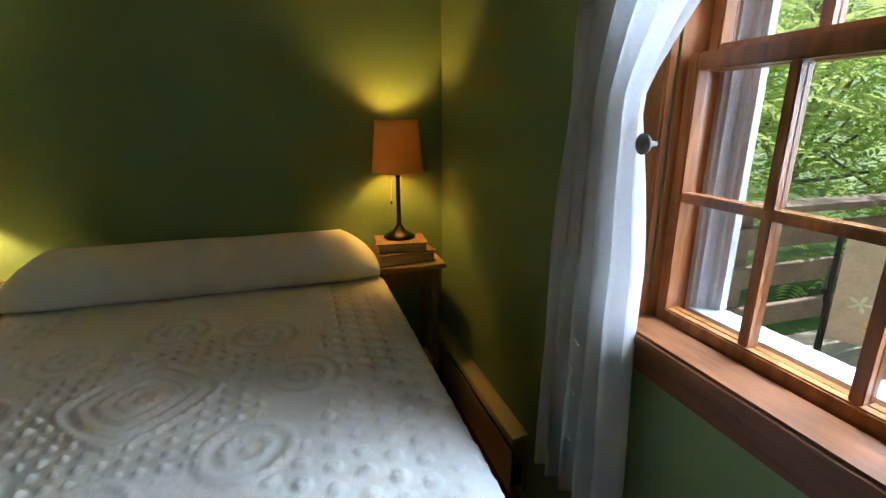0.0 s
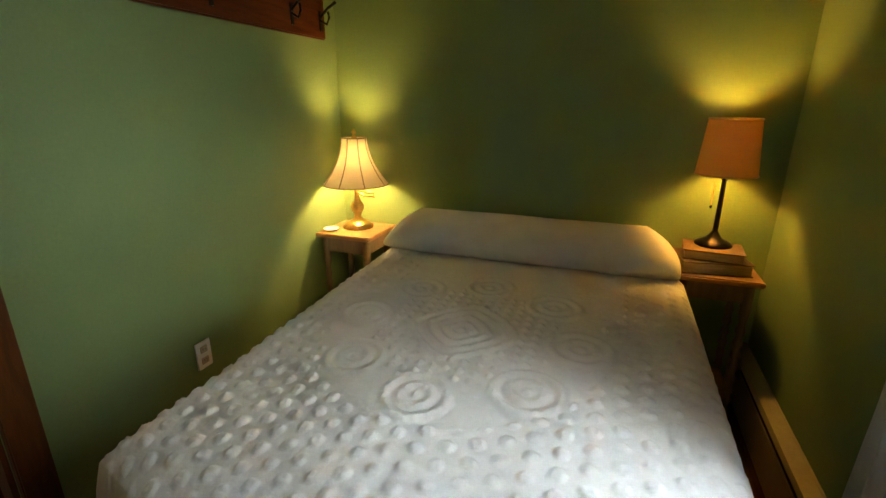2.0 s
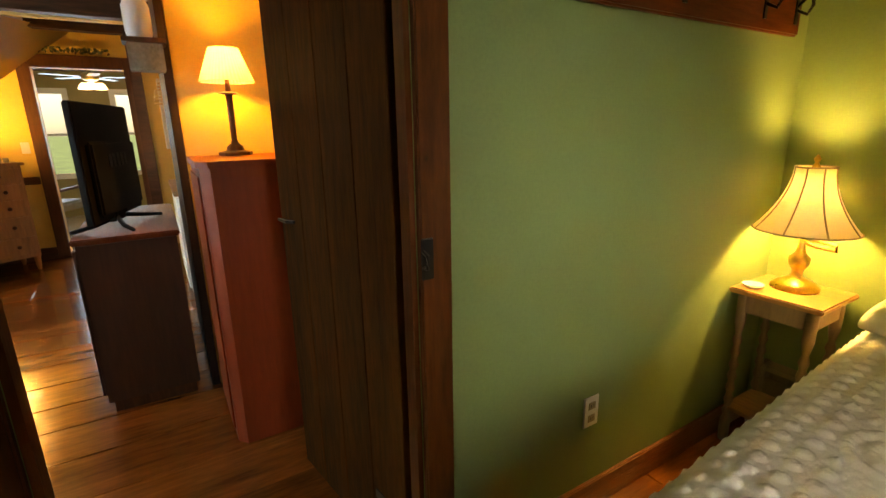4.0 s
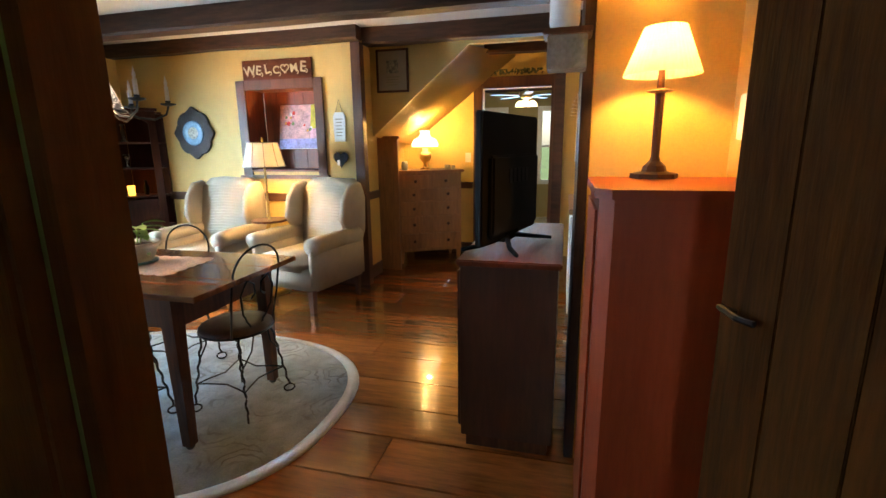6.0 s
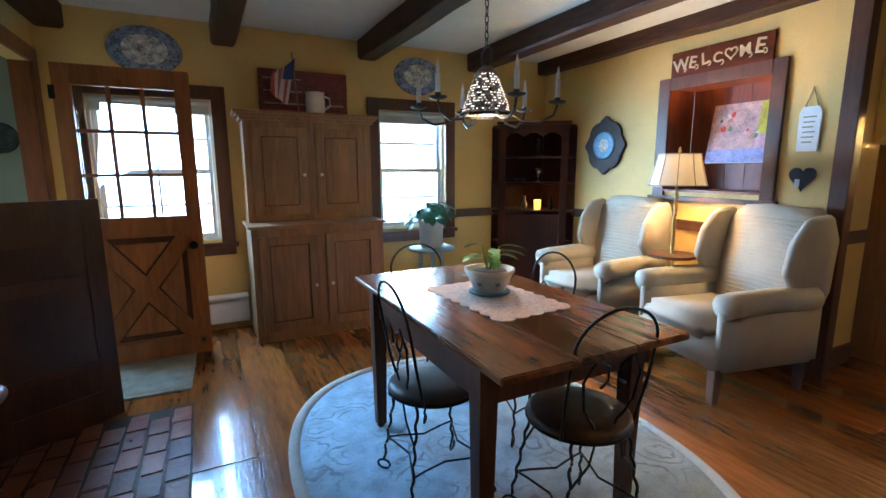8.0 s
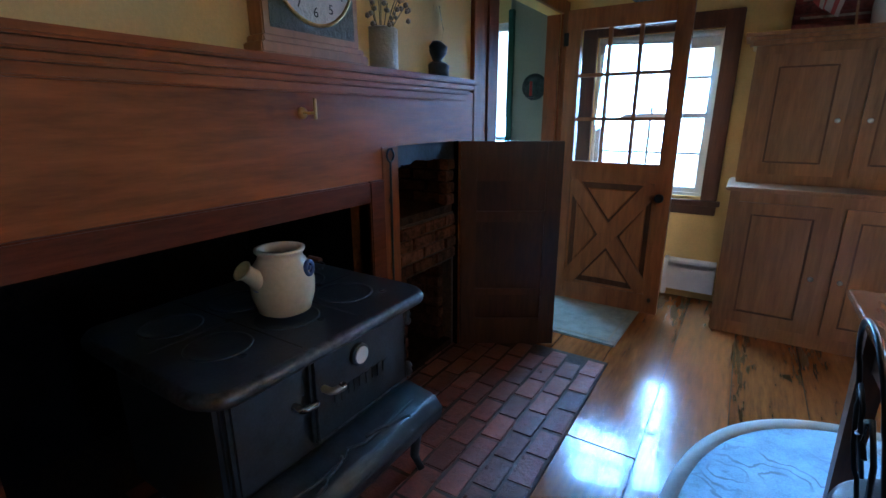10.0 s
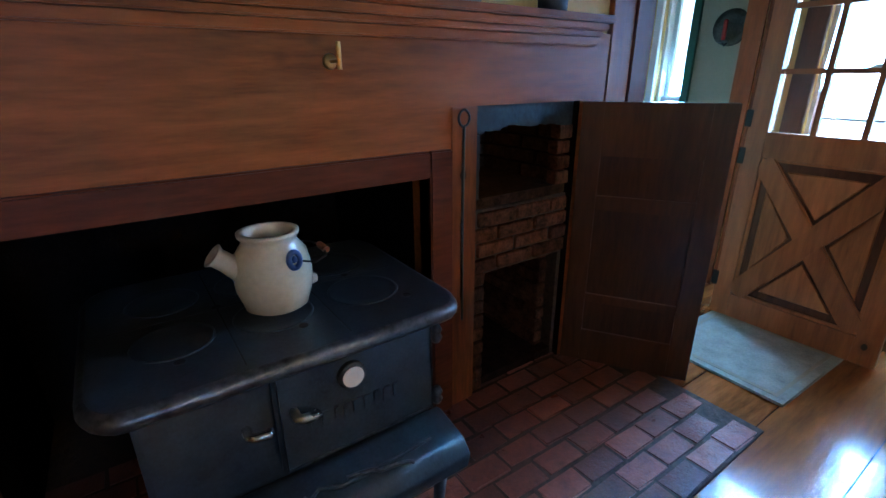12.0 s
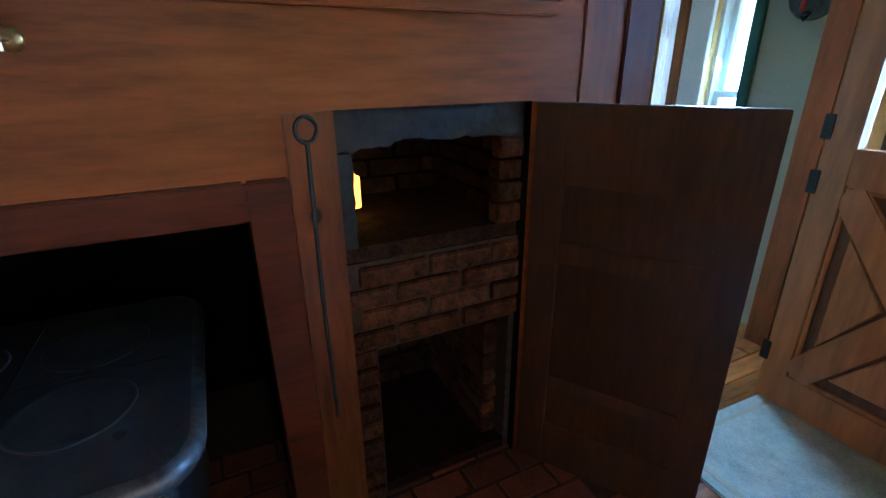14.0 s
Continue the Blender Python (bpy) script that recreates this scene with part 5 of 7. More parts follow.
for k in range(16):
    col = ((0.75, 0.05, 0.03), (0.85, 0.30, 0.35), (0.9, 0.75, 0.7), (0.16, 0.30, 0.08), (0.75, 0.35, 0.05))[k % 5]
    y, z, r = -0.22 + 0.12 * rnd.random() + (0.20 if k > 11 else 0), (0.24 if k <= 11 else 0.12) + 0.14 * rnd.random(), 0.012 + 0.013 * rnd.random()
    bm = prism([(y + r * math.cos(a * 0.7) * (0.8 + 0.3 * math.sin(3 * a)), z + r * math.sin(a * 0.7)) for a in range(9)], 0.001, "x", (0.0216 + 0.0003 * k, 0, 0))
    part("petal", bm, material("paint_petal", col, 0.6, vary=0.25, scale=30, bump=0.001), pnt)


def letters(text, size, depth, mat, parent, at, rot, name="lettering", bold=0.0):
    cu = bpy.data.curves.new(name, "FONT")
    cu.body, cu.size, cu.extrude, cu.align_x, cu.align_y, cu.offset = text, size, depth, "CENTER", "CENTER", bold
    tmp = new("tmp_text", cu)
    me = bpy.data.meshes.new_from_object(tmp)
    bpy.data.objects.remove(tmp)
    bpy.data.curves.remove(cu)
    me.materials.clear()
    me.materials.append(mat)
    ob = new(name, me)
    ob.parent = parent
    ob.rotation_euler = [radians(a) for a in rot]
    ob.location = at
    return ob


sgn = thing("welcome_sign", (NX, -2.03, 2.07), 0, "dark wooden welcome sign with cream letters", "sign")
part("board", box(0.001, 0.022, -0.37, 0.37, -0.095, 0.09, 0.004), M_REDTRIM, sgn)
M_LETTER = material("cream_lettering", (0.62, 0.50, 0.32), 0.5, vary=0.1)
for k, (c, sz, tilt, dz) in enumerate((("W", 0.125, -6, -0.012), ("E", 0.12, 8, -0.008), ("L", 0.12, -8, 0.0), ("C", 0.095, 6, -0.01), ("", 0, 0, 0), ("M", 0.105, -5, 0.0), ("E", 0.135, 6, 0.006))):
    y = -0.285 + 0.095 * k
    if c:
        letters(c, sz, 0.003, M_LETTER, sgn, (0.026, y, dz), (90 + 0, 0, 90), "letter", bold=0.0015).rotation_euler = (radians(90), radians(tilt), radians(90))
        curl = [(0.027, y + 0.030 + 0.016 * math.cos(a), dz - 0.035 + 0.016 * math.sin(a)) for a in [0.45 * j - 1.5 for j in range(9)]]
        part("letter_curl", tube(curl, 0.0045, 6), M_LETTER, sgn)
    else:
        hs = [2 * math.pi * j / 28 for j in range(28)]
        part("heart", tube([(0.026, y + 0.0026 * 16 * math.sin(a) ** 3, 0.004 + 0.0026 * (13 * math.cos(a) - 5 * math.cos(2 * a) - 2 * math.cos(3 * a) - math.cos(4 * a))) for a in hs], 0.006, 6, closed=True), M_LETTER, sgn)

M_FRAME = material("black_walnut_frame", (0.030, 0.014, 0.008), 0.4, spec=0.25, vary=0.3, grain=GZ)
mir = thing("scalloped_plate_frame", (NX, -3.04, 1.50), 0, "round blue plate in a dark scalloped wooden frame", "wall plate")
ol = []
for k in range(96):
    a = 2 * math.pi * k / 96
    r = 0.212 + 0.018 * abs(math.cos(4 * a)) ** 0.6 + 0.022 * max(0.0, math.cos(4 * a)) ** 6
    ol.append((r * math.cos(a) * 0.96, r * 1.04 * math.sin(a)))
part("frame", prism(ol, 0.03, "x", (0.001, 0, 0), bevel=0.004), M_FRAME, mir)
d = part("plate", lathe([(0.125, 0.0), (0.12, 0.012), (0.085, 0.006), (0.0, 0.004)], 40), material("blue_glaze", (0.22, 0.42, 0.62), 0.2, vary=0.2, scale=9, coat=0.4), mir, "blue glazed plate", True)
d.rotation_euler, d.location = (0, radians(90), 0), (0.032, 0, 0)
d2 = part("plate_motif", lathe([(0.06, 0.0), (0.0, 0.002)], 30), material("pale_motif", (0.55, 0.58, 0.50), 0.3, vary=0.45, scale=26), mir)
d2.rotation_euler, d2.location = (0, radians(90), 0), (0.0375, 0, 0)

tb = thing("hanging_tablet", (NX, -1.415, 1.525), 0, "small white plaque with grey lines hanging on a cord", "plaque")
part("plaque", prism([(-0.055, -0.13), (0.055, -0.13), (0.06, 0.10), (0.04, 0.135), (-0.04, 0.135), (-0.06, 0.10)], 0.014, "x", (0.002, 0, 0)), M_WHITE, tb)
part("cord", tube([(0.008, -0.035, 0.13), (0.008, 0, 0.25), (0.008, 0.035, 0.13)], 0.003, 5), M_TABLEG, tb)
for k in range(6):
    part("text_bar", box(0.0161, 0.0168, -0.036 + 0.005 * (k % 2), 0.036 - 0.006 * (k % 3), 0.07 - 0.03 * k, 0.078 - 0.03 * k), M_HEAT, tb)
ht = thing("slate_heart", (NX, -1.42, 1.235), 0, "black slate heart with a small white tag", "heart")
pts = []
for k in range(40):
    a = 2 * math.pi * k / 40
    pts.append((0.0042 * 16 * math.sin(a) ** 3 * 1.1, 0.0044 * (13 * math.cos(a) - 5 * math.cos(2 * a) - 2 * math.cos(3 * a) - math.cos(4 * a)) * 1.15))
part("slate", prism(pts, 0.014, "x", (0.002, 0, 0)), M_WIRE, ht)
part("tag", box(0.0165, 0.02, -0.035, -0.008, -0.06, -0.01, 0.001), M_WHITE, ht)

pic = thing("framed_print", (-4.90, -1.015, 2.06), 0, "small framed print in a wide white mount", "picture")
for y0, y1, z0, z1 in ((-0.165, -0.145, -0.20, 0.20), (0.145, 0.165, -0.20, 0.20), (-0.145, 0.145, 0.18, 0.20), (-0.145, 0.145, -0.20, -0.18)):
    part("frame_bar", box(0.002, 0.022, y0, y1, z0, z1, 0.003), M_TABLEG, pic)
part("mount", box(0.004, 0.010, -0.145, 0.145, -0.18, 0.18), M_CREAM, pic)
part("print", box(0.0101, 0.0115, -0.06, 0.06, -0.02, 0.10), material("grey_print", (0.30, 0.30, 0.24), 0.7, vary=0.5, scale=40), pic)
for k in range(4):
    part("text_bar", box(0.0101, 0.0113, -0.07 + 0.01 * (k % 2), 0.07 - 0.012 * (k % 2), -0.06 - 0.024 * k, -0.052 - 0.024 * k), M_HEAT, pic)

# ---- floor lamp, oil lamp, alcove lamp ----
fl = thing("floor_lamp", (-4.10, -1.98, 0), 0, "brass floor lamp with tray table and lit cream shade", "lamp")
part("base", lathe([(0.14, 0), (0.14, 0.012), (0.06, 0.03), (0.02, 0.05), (0.012, 0.08), (0.012, 0.66), (0.02, 0.68), (0.012, 0.70), (0.010, 1.16), (0.018, 1.18), (0.006, 1.22)], 24), M_BRASS, fl, "", True)
part("tray", prism([(0.16 * math.cos(k * math.pi / 12), 0.16 * math.sin(k * math.pi / 12)) for k in range(24)], 0.02, "z", (0, 0, 0.68)), M_TABLEG, fl, "dark wooden tray")
lamp_shade(fl, 0.185, 0.135, 1.18, 1.39, M_SHADE, 10, 1.2, label="lit cream shade")
part("finial", lathe([(0.004, 1.39), (0.012, 1.41), (0.003, 1.44)], 12), M_BRASS, fl)
bulb("bulb_floor_lamp", -4.10, -1.98, 1.29, 30, (1.0, 0.62, 0.25), 0.035)

oil = thing("oil_lamp", (-5.66, -0.93, 1.077), 0, "brass oil lamp with a lit white glass shade", "lamp")
part("font", lathe([(0.07, 0), (0.07, 0.012), (0.03, 0.03), (0.025, 0.08), (0.06, 0.11), (0.075, 0.15), (0.06, 0.19), (0.03, 0.21), (0.03, 0.25)], 24), M_BRASS, oil, "", True)
M_MILK = material("lit_milk_glass", (1.0, 0.86, 0.58), 0.4, vary=0.0, bump=0.0, emit=2.0)
part("glass_shade", lathe([(0.15, 0.26), (0.155, 0.29), (0.13, 0.34), (0.07, 0.37), (0.05, 0.41), (0.06, 0.44), (0.055, 0.44), (0.045, 0.41), (0.06, 0.365), (0.12, 0.335), (0.145, 0.29), (0.14, 0.26)], 30, cap=False), M_MILK, oil, "lit white glass shade", True)
bulb("bulb_oil_lamp", -5.66, -0.93, 1.30, 45, (1.0, 0.58, 0.16))
# Second lamp added above the shade, for the glow its opaque glass blocks.
bulb("oil_lamp_flame", -5.66, -0.93, 1.56, 24, (1.0, 0.58, 0.16), 0.02)
for x, y, nm, pr, mt, lb in ((-5.50, -1.13, "candle_jar", [(0.035, 0), (0.04, 0.06), (0.03, 0.1), (0.0, 0.1)], M_WHITE, "small white jar on the chest"), (-5.80, -0.70, "pillar_candle", [(0.035, 0), (0.035, 0.05), (0.0, 0.05)], M_CREAM, "short cream candle on the chest"), (-5.76, -0.62, "pillar_candle", [(0.022, 0), (0.022, 0.045), (0.0, 0.045)], M_CREAM, "short cream candle on the chest")):
    o = thing(nm, (x, y, 1.077), 0, lb, nm.split("_")[1])
    part("body", lathe(pr, 18), mt, o, "", True)

al = thing("table_lamp", (-2.07, 0.94, 1.23), 0, "dark candlestick lamp with a lit pleated shade", "lamp")
part("base", lathe([(0.075, 0), (0.075, 0.015), (0.04, 0.022), (0.035, 0.04), (0.018, 0.055), (0.013, 0.07), (0.014, 0.20), (0.016, 0.27), (0.045, 0.276), (0.012, 0.285), (0.010, 0.34)], 8), M_TABLEG, al)
sh = []
for ring, (r, z) in enumerate(((0.116, 0.325), (0.062, 0.468))):
    sh.append([(r * (1 + 0.018 * (k % 2)) * math.cos(2 * math.pi * k / 88), r * (1 + 0.018 * (k % 2)) * math.sin(2 * math.pi * k / 88), z) for k in range(88)])
bm = bmesh.new()
va, vb = [[bm.verts.new(p) for p in s] for s in sh]
for k in range(88):
    bm.faces.new((va[k], va[(k + 1) % 88], vb[(k + 1) % 88], vb[k]))
bmesh.ops.solidify(bm, geom=bm.faces[:], thickness=0.002)
part("shade", bm, M_SHADE, al, "lit pleated cream shade")
bulb("bulb_alcove", -2.07, 0.94, 1.63, 10, (1.0, 0.47, 0.10))
sw = thing("thermostat", (-2.05, 1.21, 1.42), 0, "white plastic box on the alcove wall", "thermostat")
part("case", box(-0.05, 0.05, -0.03, 0, -0.07, 0.07, 0.004), M_WHITE, sw)
fr = thing("framed_mirror", (-1.78, 1.21, 1.62), 0, "gilt framed picture on the alcove wall", "picture")
for x0, x1, z0, z1 in ((-0.17, -0.14, -0.28, 0.28), (0.14, 0.17, -0.28, 0.28), (-0.14, 0.14, 0.25, 0.28), (-0.14, 0.14, -0.28, -0.25)):
    part("frame_bar", box(x0, x1, -0.024, -0.002, z0, z1, 0.003), M_BRASS, fr)
part("print", box(-0.14, 0.14, -0.008, -0.003, -0.25, 0.25), M_CREAM, fr)
sp = thing("light_switch", (-6.15, -0.52, 1.20), 0, "white switch plate by the far doorway", "switch")
part("plate", box(0.001, 0.007, -0.036, 0.036, -0.058, 0.058, 0.003), M_WHITE, sp)
part("toggle", box(0.007, 0.016, -0.005, 0.005, -0.01, 0.01, 0.001), M_WHITE, sp)

M_KDOOR = material("grey_brown_varnish", (0.05, 0.030, 0.020), 0.65, spec=0.15, vary=0.25, scale=5, grain=GZ, bump=0.003)
# post with box and jug beside the kitchen opening
trim("far_post", box(-5.05, -4.95, 0.53, 0.62, 0, CEIL, 0.004), M_BEAM, "dark post beside the kitchen opening")
kd = thing("door_3", (-2.36, 0.715, 0), 0, "open dark-varnished board door folded back at the kitchen opening", "door", "", "structure")
part("door_leaf", box(-0.84, 0.0, -0.008, 0.022, 0.01, CEIL - 0.30, 0.004), M_KDOOR, kd)
trim("opening_edge", box(-2.36, -2.245, 0.70, 0.738, 0, CEIL, 0.003), M_KDOOR)
bxs = thing("hanging_box_shelf", (-2.245, 0.645, 1.60), 0, "grey painted wooden bracket shelf on the opening edge", "shelf")
part("shelf", box(0.0, 0.13, -0.085, 0.08, 0.11, 0.13, 0.003), M_TABLEG, bxs)
part("body", box(0.0, 0.11, -0.07, 0.065, 0.0, 0.11, 0.003), material("grey_green_milk_paint", (0.26, 0.29, 0.26), 0.6, vary=0.25, scale=9), bxs)
jg = thing("white_jug", (-2.185, 0.63, 1.73), 0, "tall white stoneware jug on the bracket shelf", "jug")
part("body", lathe([(0.045, 0), (0.052, 0.03), (0.052, 0.13), (0.035, 0.17), (0.028, 0.21), (0.034, 0.235), (0.026, 0.235), (0.02, 0.20), (0.0, 0.19)], 24), M_WHITE, jg, "", True)

# ---- corner cupboard ----
cc = thing("corner_cupboard", (-4.50, -3.92, 0), 0, "dark red-brown open corner cupboard with scalloped top", "cupboard")
FR = ((0.66, 0.12), (0.10, 0.50))  # front edge ends
ang = math.degrees(math.atan2(FR[1][1] - FR[0][1], FR[1][0] - FR[0][0]))
fw = math.hypot(FR[1][0] - FR[0][0], FR[1][1] - FR[0][1])
M_CC = material("oxblood_paint", (0.060, 0.017, 0.011), 0.45, spec=0.2, vary=0.3, grain=GZ, bump=0.003)
foot = [(0.01, 0.005), (0.66, 0.005), FR[0], FR[1], (0.01, 0.50)]
for z in (0.02, 0.55, 0.86, 1.14, 1.40, 1.70):
    part("shelf", prism(foot, 0.018, "z", (0, 0, z)), M_CC, cc)
part("back_panel", box(0.012, 0.66, -0.004, 0.004, 0, 1.70), M_CC, cc)
part("back_panel", box(-0.004, 0.010, 0.005, 0.50, 0, 1.70), M_CC, cc)
def front_piece(nm, outline, depth=0.018):
    bm = prism(outline, depth, "y")
    ob = part(nm, bm, M_CC, cc)
    ob.location, ob.rotation_euler = (FR[0][0], FR[0][1], 0), (0, 0, radians(ang))
    return ob
front_piece("stile", [(0, 0), (0.07, 0), (0.07, 1.72), (0, 1.72)], -0.018)
front_piece("stile", [(fw - 0.07, 0), (fw, 0), (fw, 1.72), (fw - 0.07, 1.72)], -0.018)
sc = [(0.07, 1.72), (0.07, 1.56)] + [(0.07 + (fw - 0.14) * k / 24, 1.60 + 0.045 * abs(math.sin(k / 24 * math.pi * 3))) for k in range(25)] + [(fw - 0.07, 1.56), (fw - 0.07, 1.72)]
front_piece("scalloped_top", sc, -0.018)
front_piece("lower_door", [(0.072, 0.06), (fw - 0.072, 0.06), (fw - 0.072, 0.84), (0.072, 0.84)], -0.016)
front_piece("cornice", [(-0.02, 1.72), (fw + 0.02, 1.72), (fw + 0.02, 1.75), (-0.02, 1.75)], -0.04)
for z, x, y, nm, pr, mt, lb, cat in (
    (0.878, 0.24, 0.22, "candle_glass", [(0.03, 0), (0.036, 0.10), (0.033, 0.10), (0.0, 0.02)], material("lit_amber_glass", (1.0, 0.45, 0.06), 0.3, vary=0.1, emit=2.5), "glowing amber candle glass on the shelf", "candle"),
    (0.878, 0.36, 0.16, "glass_cruet", [(0.025, 0), (0.03, 0.06), (0.012, 0.10), (0.014, 0.14), (0.0, 0.14)], M_NICKEL, "small grey cruet on the shelf", "cruet"),
    (0.878, 0.13, 0.30, "glass_cruet", [(0.022, 0), (0.028, 0.08), (0.010, 0.12), (0.014, 0.15), (0.0, 0.15)], M_BLACK, "small dark bottle on the shelf", "bottle"),
    (1.158, 0.24, 0.22, "silver_goblet", [(0.03, 0), (0.008, 0.02), (0.008, 0.07), (0.03, 0.10), (0.03, 0.14), (0.0, 0.14)], M_NICKEL, "silver goblet on the shelf", "goblet"),
    (1.418, 0.24, 0.22, "pewter_candlestick", [(0.045, 0), (0.02, 0.02), (0.012, 0.06), (0.02, 0.10), (0.01, 0.15), (0.02, 0.18), (0.0, 0.18)], M_IRON, "dark pewter candlestick on the shelf", "candlestick"),
    (1.158, 0.40, 0.13, "small_bowl", [(0.03, 0), (0.06, 0.04), (0.055, 0.04), (0.0, 0.01)], M_IRON, "dark pewter bowl on the shelf", "bowl"),
):
    o = thing(nm, (-4.50 + x, -3.92 + y, z), 0, lb, cat)
    part("body", lathe(pr, 18), mt, o, "", True)
bulb("candle_flame", -4.26, -3.70, 1.02, 0.15, (1.0, 0.45, 0.08), 0.01)

# ---- wire chairs ----
M_SEAT = material("dark_leather_seat", (0.075, 0.042, 0.022), 0.38, vary=0.3, scale=14, bump=0.003)


def spiral(p, q, r, turns, n=18):
    p, q = Vector(p), Vector(q)
    d = (q - p).normalized()
    s = d.cross(Vector((0.2, 0.1, 1))).normalized() if abs(d.z) < 0.95 else d.cross(Vector((1, 0.1, 0))).normalized()
    t = d.cross(s)
    return [p + (q - p) * (i / n) + r * (math.cos(2 * math.pi * turns * i / n) * s + math.sin(2 * math.pi * turns * i / n) * t) for i in range(n + 1)]


def wire_chair():
    c = thing("wire_cafe_chair", (0, 0, 0.011), 0, "black twisted-wire cafe chair with a round dark seat", "chair", "wire chairs round the table")
    part("seat", lathe([(0.165, 0.425), (0.178, 0.432), (0.18, 0.445), (0.168, 0.456), (0.10, 0.458), (0.0, 0.458)], 36), M_SEAT, c, "", True)
    part("seat_ring", tube([(0.178 * math.cos(2 * math.pi * k / 32), 0.178 * math.sin(2 * math.pi * k / 32), 0.428) for k in range(32)], 0.007, 7, closed=True), M_WIRE, c)
    for sx in (-1, 1):
        for sy in (-1, 1):
            a, b = (sx * 0.115, sy * 0.115, 0.425), (sx * 0.165, sy * 0.165, 0.045)
            lg = part("leg", tube(spiral(a, b, 0.004, 5, 26), 0.006, 6), M_WIRE, c)
            tube_pts = [Vector((sx * 0.165, sy * 0.165, 0.045)) + Vector((sx * 0.02 * math.sin(t) * 1.0, sy * 0.02 * math.sin(t), -0.02 + 0.02 * math.cos(t))) for t in [2 * math.pi * k / 14 for k in range(14)]]
            part("foot_loop", tube(tube_pts, 0.005, 6, closed=True), M_WIRE, lg)
            part("brace", tube([(sx * 0.05, sy * 0.15, 0.425), (sx * 0.07, sy * 0.145, 0.34), (sx * 0.135, sy * 0.138, 0.27)], 0.0045, 6), M_WIRE, c)
    for a, b in (((-1, -1), (1, -1)), ((1, -1), (1, 1)), ((1, 1), (-1, 1)), ((-1, 1), (-1, -1))):
        p, q = Vector((a[0] * 0.15, a[1] * 0.15, 0.155)), Vector((b[0] * 0.15, b[1] * 0.15, 0.155))
        m = (p + q) / 2 * 0.72 + Vector((0, 0, 0.155 * 0.28))
        part("stretcher", tube([p, (p * 2 + m) / 3 + Vector((0, 0, 0.003)), m, (q * 2 + m) / 3 + Vector((0, 0, 0.003)), q], 0.0045, 6), M_WIRE, c)
    hoop = [(-0.15, -0.105, 0.43), (-0.165, -0.14, 0.60), (-0.165, -0.16, 0.72)] + [(-0.165 * math.cos(math.pi * k / 14), -0.165 - 0.02 * math.sin(math.pi * k / 14), 0.74 + 0.13 * math.sin(math.pi * k / 14)) for k in range(15)] + [(0.165, -0.16, 0.72), (0.165, -0.14, 0.60), (0.15, -0.105, 0.43)]
    part("back_hoop", tube(hoop, 0.0058, 7), M_WIRE, c, "", True)
    for s in (-1, 1):
        pts = [(s * 0.03, -0.125, 0.44), (s * 0.10, -0.145, 0.54), (s * 0.115, -0.155, 0.64), (s * 0.075, -0.165, 0.71), (s * 0.025, -0.162, 0.68), (s * 0.02, -0.158, 0.63), (s * 0.05, -0.156, 0.61)]
        part("heart_scroll", tube(spiral(pts[0], pts[1], 0.002, 2, 6)[:-1] + [Vector(p) for p in pts[1:]], 0.0055, 6), M_WIRE, c, "", True)
    return c


first = wire_chair()
first.matrix_world = pose(-1.955, -1.41, 0.011, 0, 0, 88)
copy_thing(first, pose(-2.305, -0.965, 0.011, 0, 0, 176))
copy_thing(first, pose(-2.56, -1.62, 0.011, 0, 0, -92))
copy_thing(first, pose(-2.25, -2.02, 0.011, 0, 0, 8))

# ---- on the table ----
dl = thing("table_doily", (-2.25, -1.43, 0.7605), 4, "pale pink crocheted runner with scalloped edges", "doily")
ol = []
for (x0, y0), (x1, y1) in (((-0.17, -0.27), (0.17, -0.27)), ((0.17, -0.27), (0.17, 0.27)), ((0.17, 0.27), (-0.17, 0.27)), ((-0.17, 0.27), (-0.17, -0.27))):
    L2 = math.hypot(x1 - x0, y1 - y0)
    n = int(L2 / 0.068 + 0.5)
    nxv, nyv = (y1 - y0) / L2, -(x1 - x0) / L2
    for k in range(n * 6):
        u = k / (n * 6)
        b = 0.016 * abs(math.sin(math.pi * u * n))
        ol.append((x0 + (x1 - x0) * u + nxv * b, y0 + (y1 - y0) * u + nyv * b))
part("cloth", prism(ol, 0.003, "z"), material("pink_crochet", (0.80, 0.58, 0.44), 0.95, vary=0.2, scale=60, bump=0.004, fine=180), dl)
pot = thing("potted_plant", (-2.26, -1.48, 0.764), 0, "young green plant in a painted white pot with blue saucer", "plant")
part("saucer", lathe([(0.07, 0), (0.088, 0.008), (0.09, 0.016), (0.083, 0.016), (0.066, 0.007), (0, 0.007)], 30), material("teal_saucer", (0.10, 0.28, 0.30), 0.3), pot, "blue-green saucer", True)
part("pot", lathe([(0.058, 0.012), (0.068, 0.02), (0.098, 0.09), (0.108, 0.10), (0.108, 0.112), (0.096, 0.112), (0.09, 0.10), (0.0, 0.095)], 36), material("painted_white_pot", (0.66, 0.62, 0.52), 0.35, vary=0.12, scale=14, coat=0.3), pot, "white pot with faded flowers", True)
part("soil", lathe([(0.089, 0.097), (0.05, 0.104), (0.0, 0.106)], 24), M_SOIL, pot)
rnd = random.Random(11)
for k in range(7):
    a = 2 * math.pi * k / 7 + 0.5
    part("flower_dab", lathe([(0.0, -0.002), (0.012, 0), (0.0, 0.002)], 8, (0, 0, 0)), material("faded_flower_dab", ((0.45, 0.14, 0.10), (0.20, 0.28, 0.16))[k % 2], 0.5, vary=0.2), pot).matrix_local = pose(0.087 * math.cos(a), 0.087 * math.sin(a), 0.06, 0, 70, math.degrees(a))


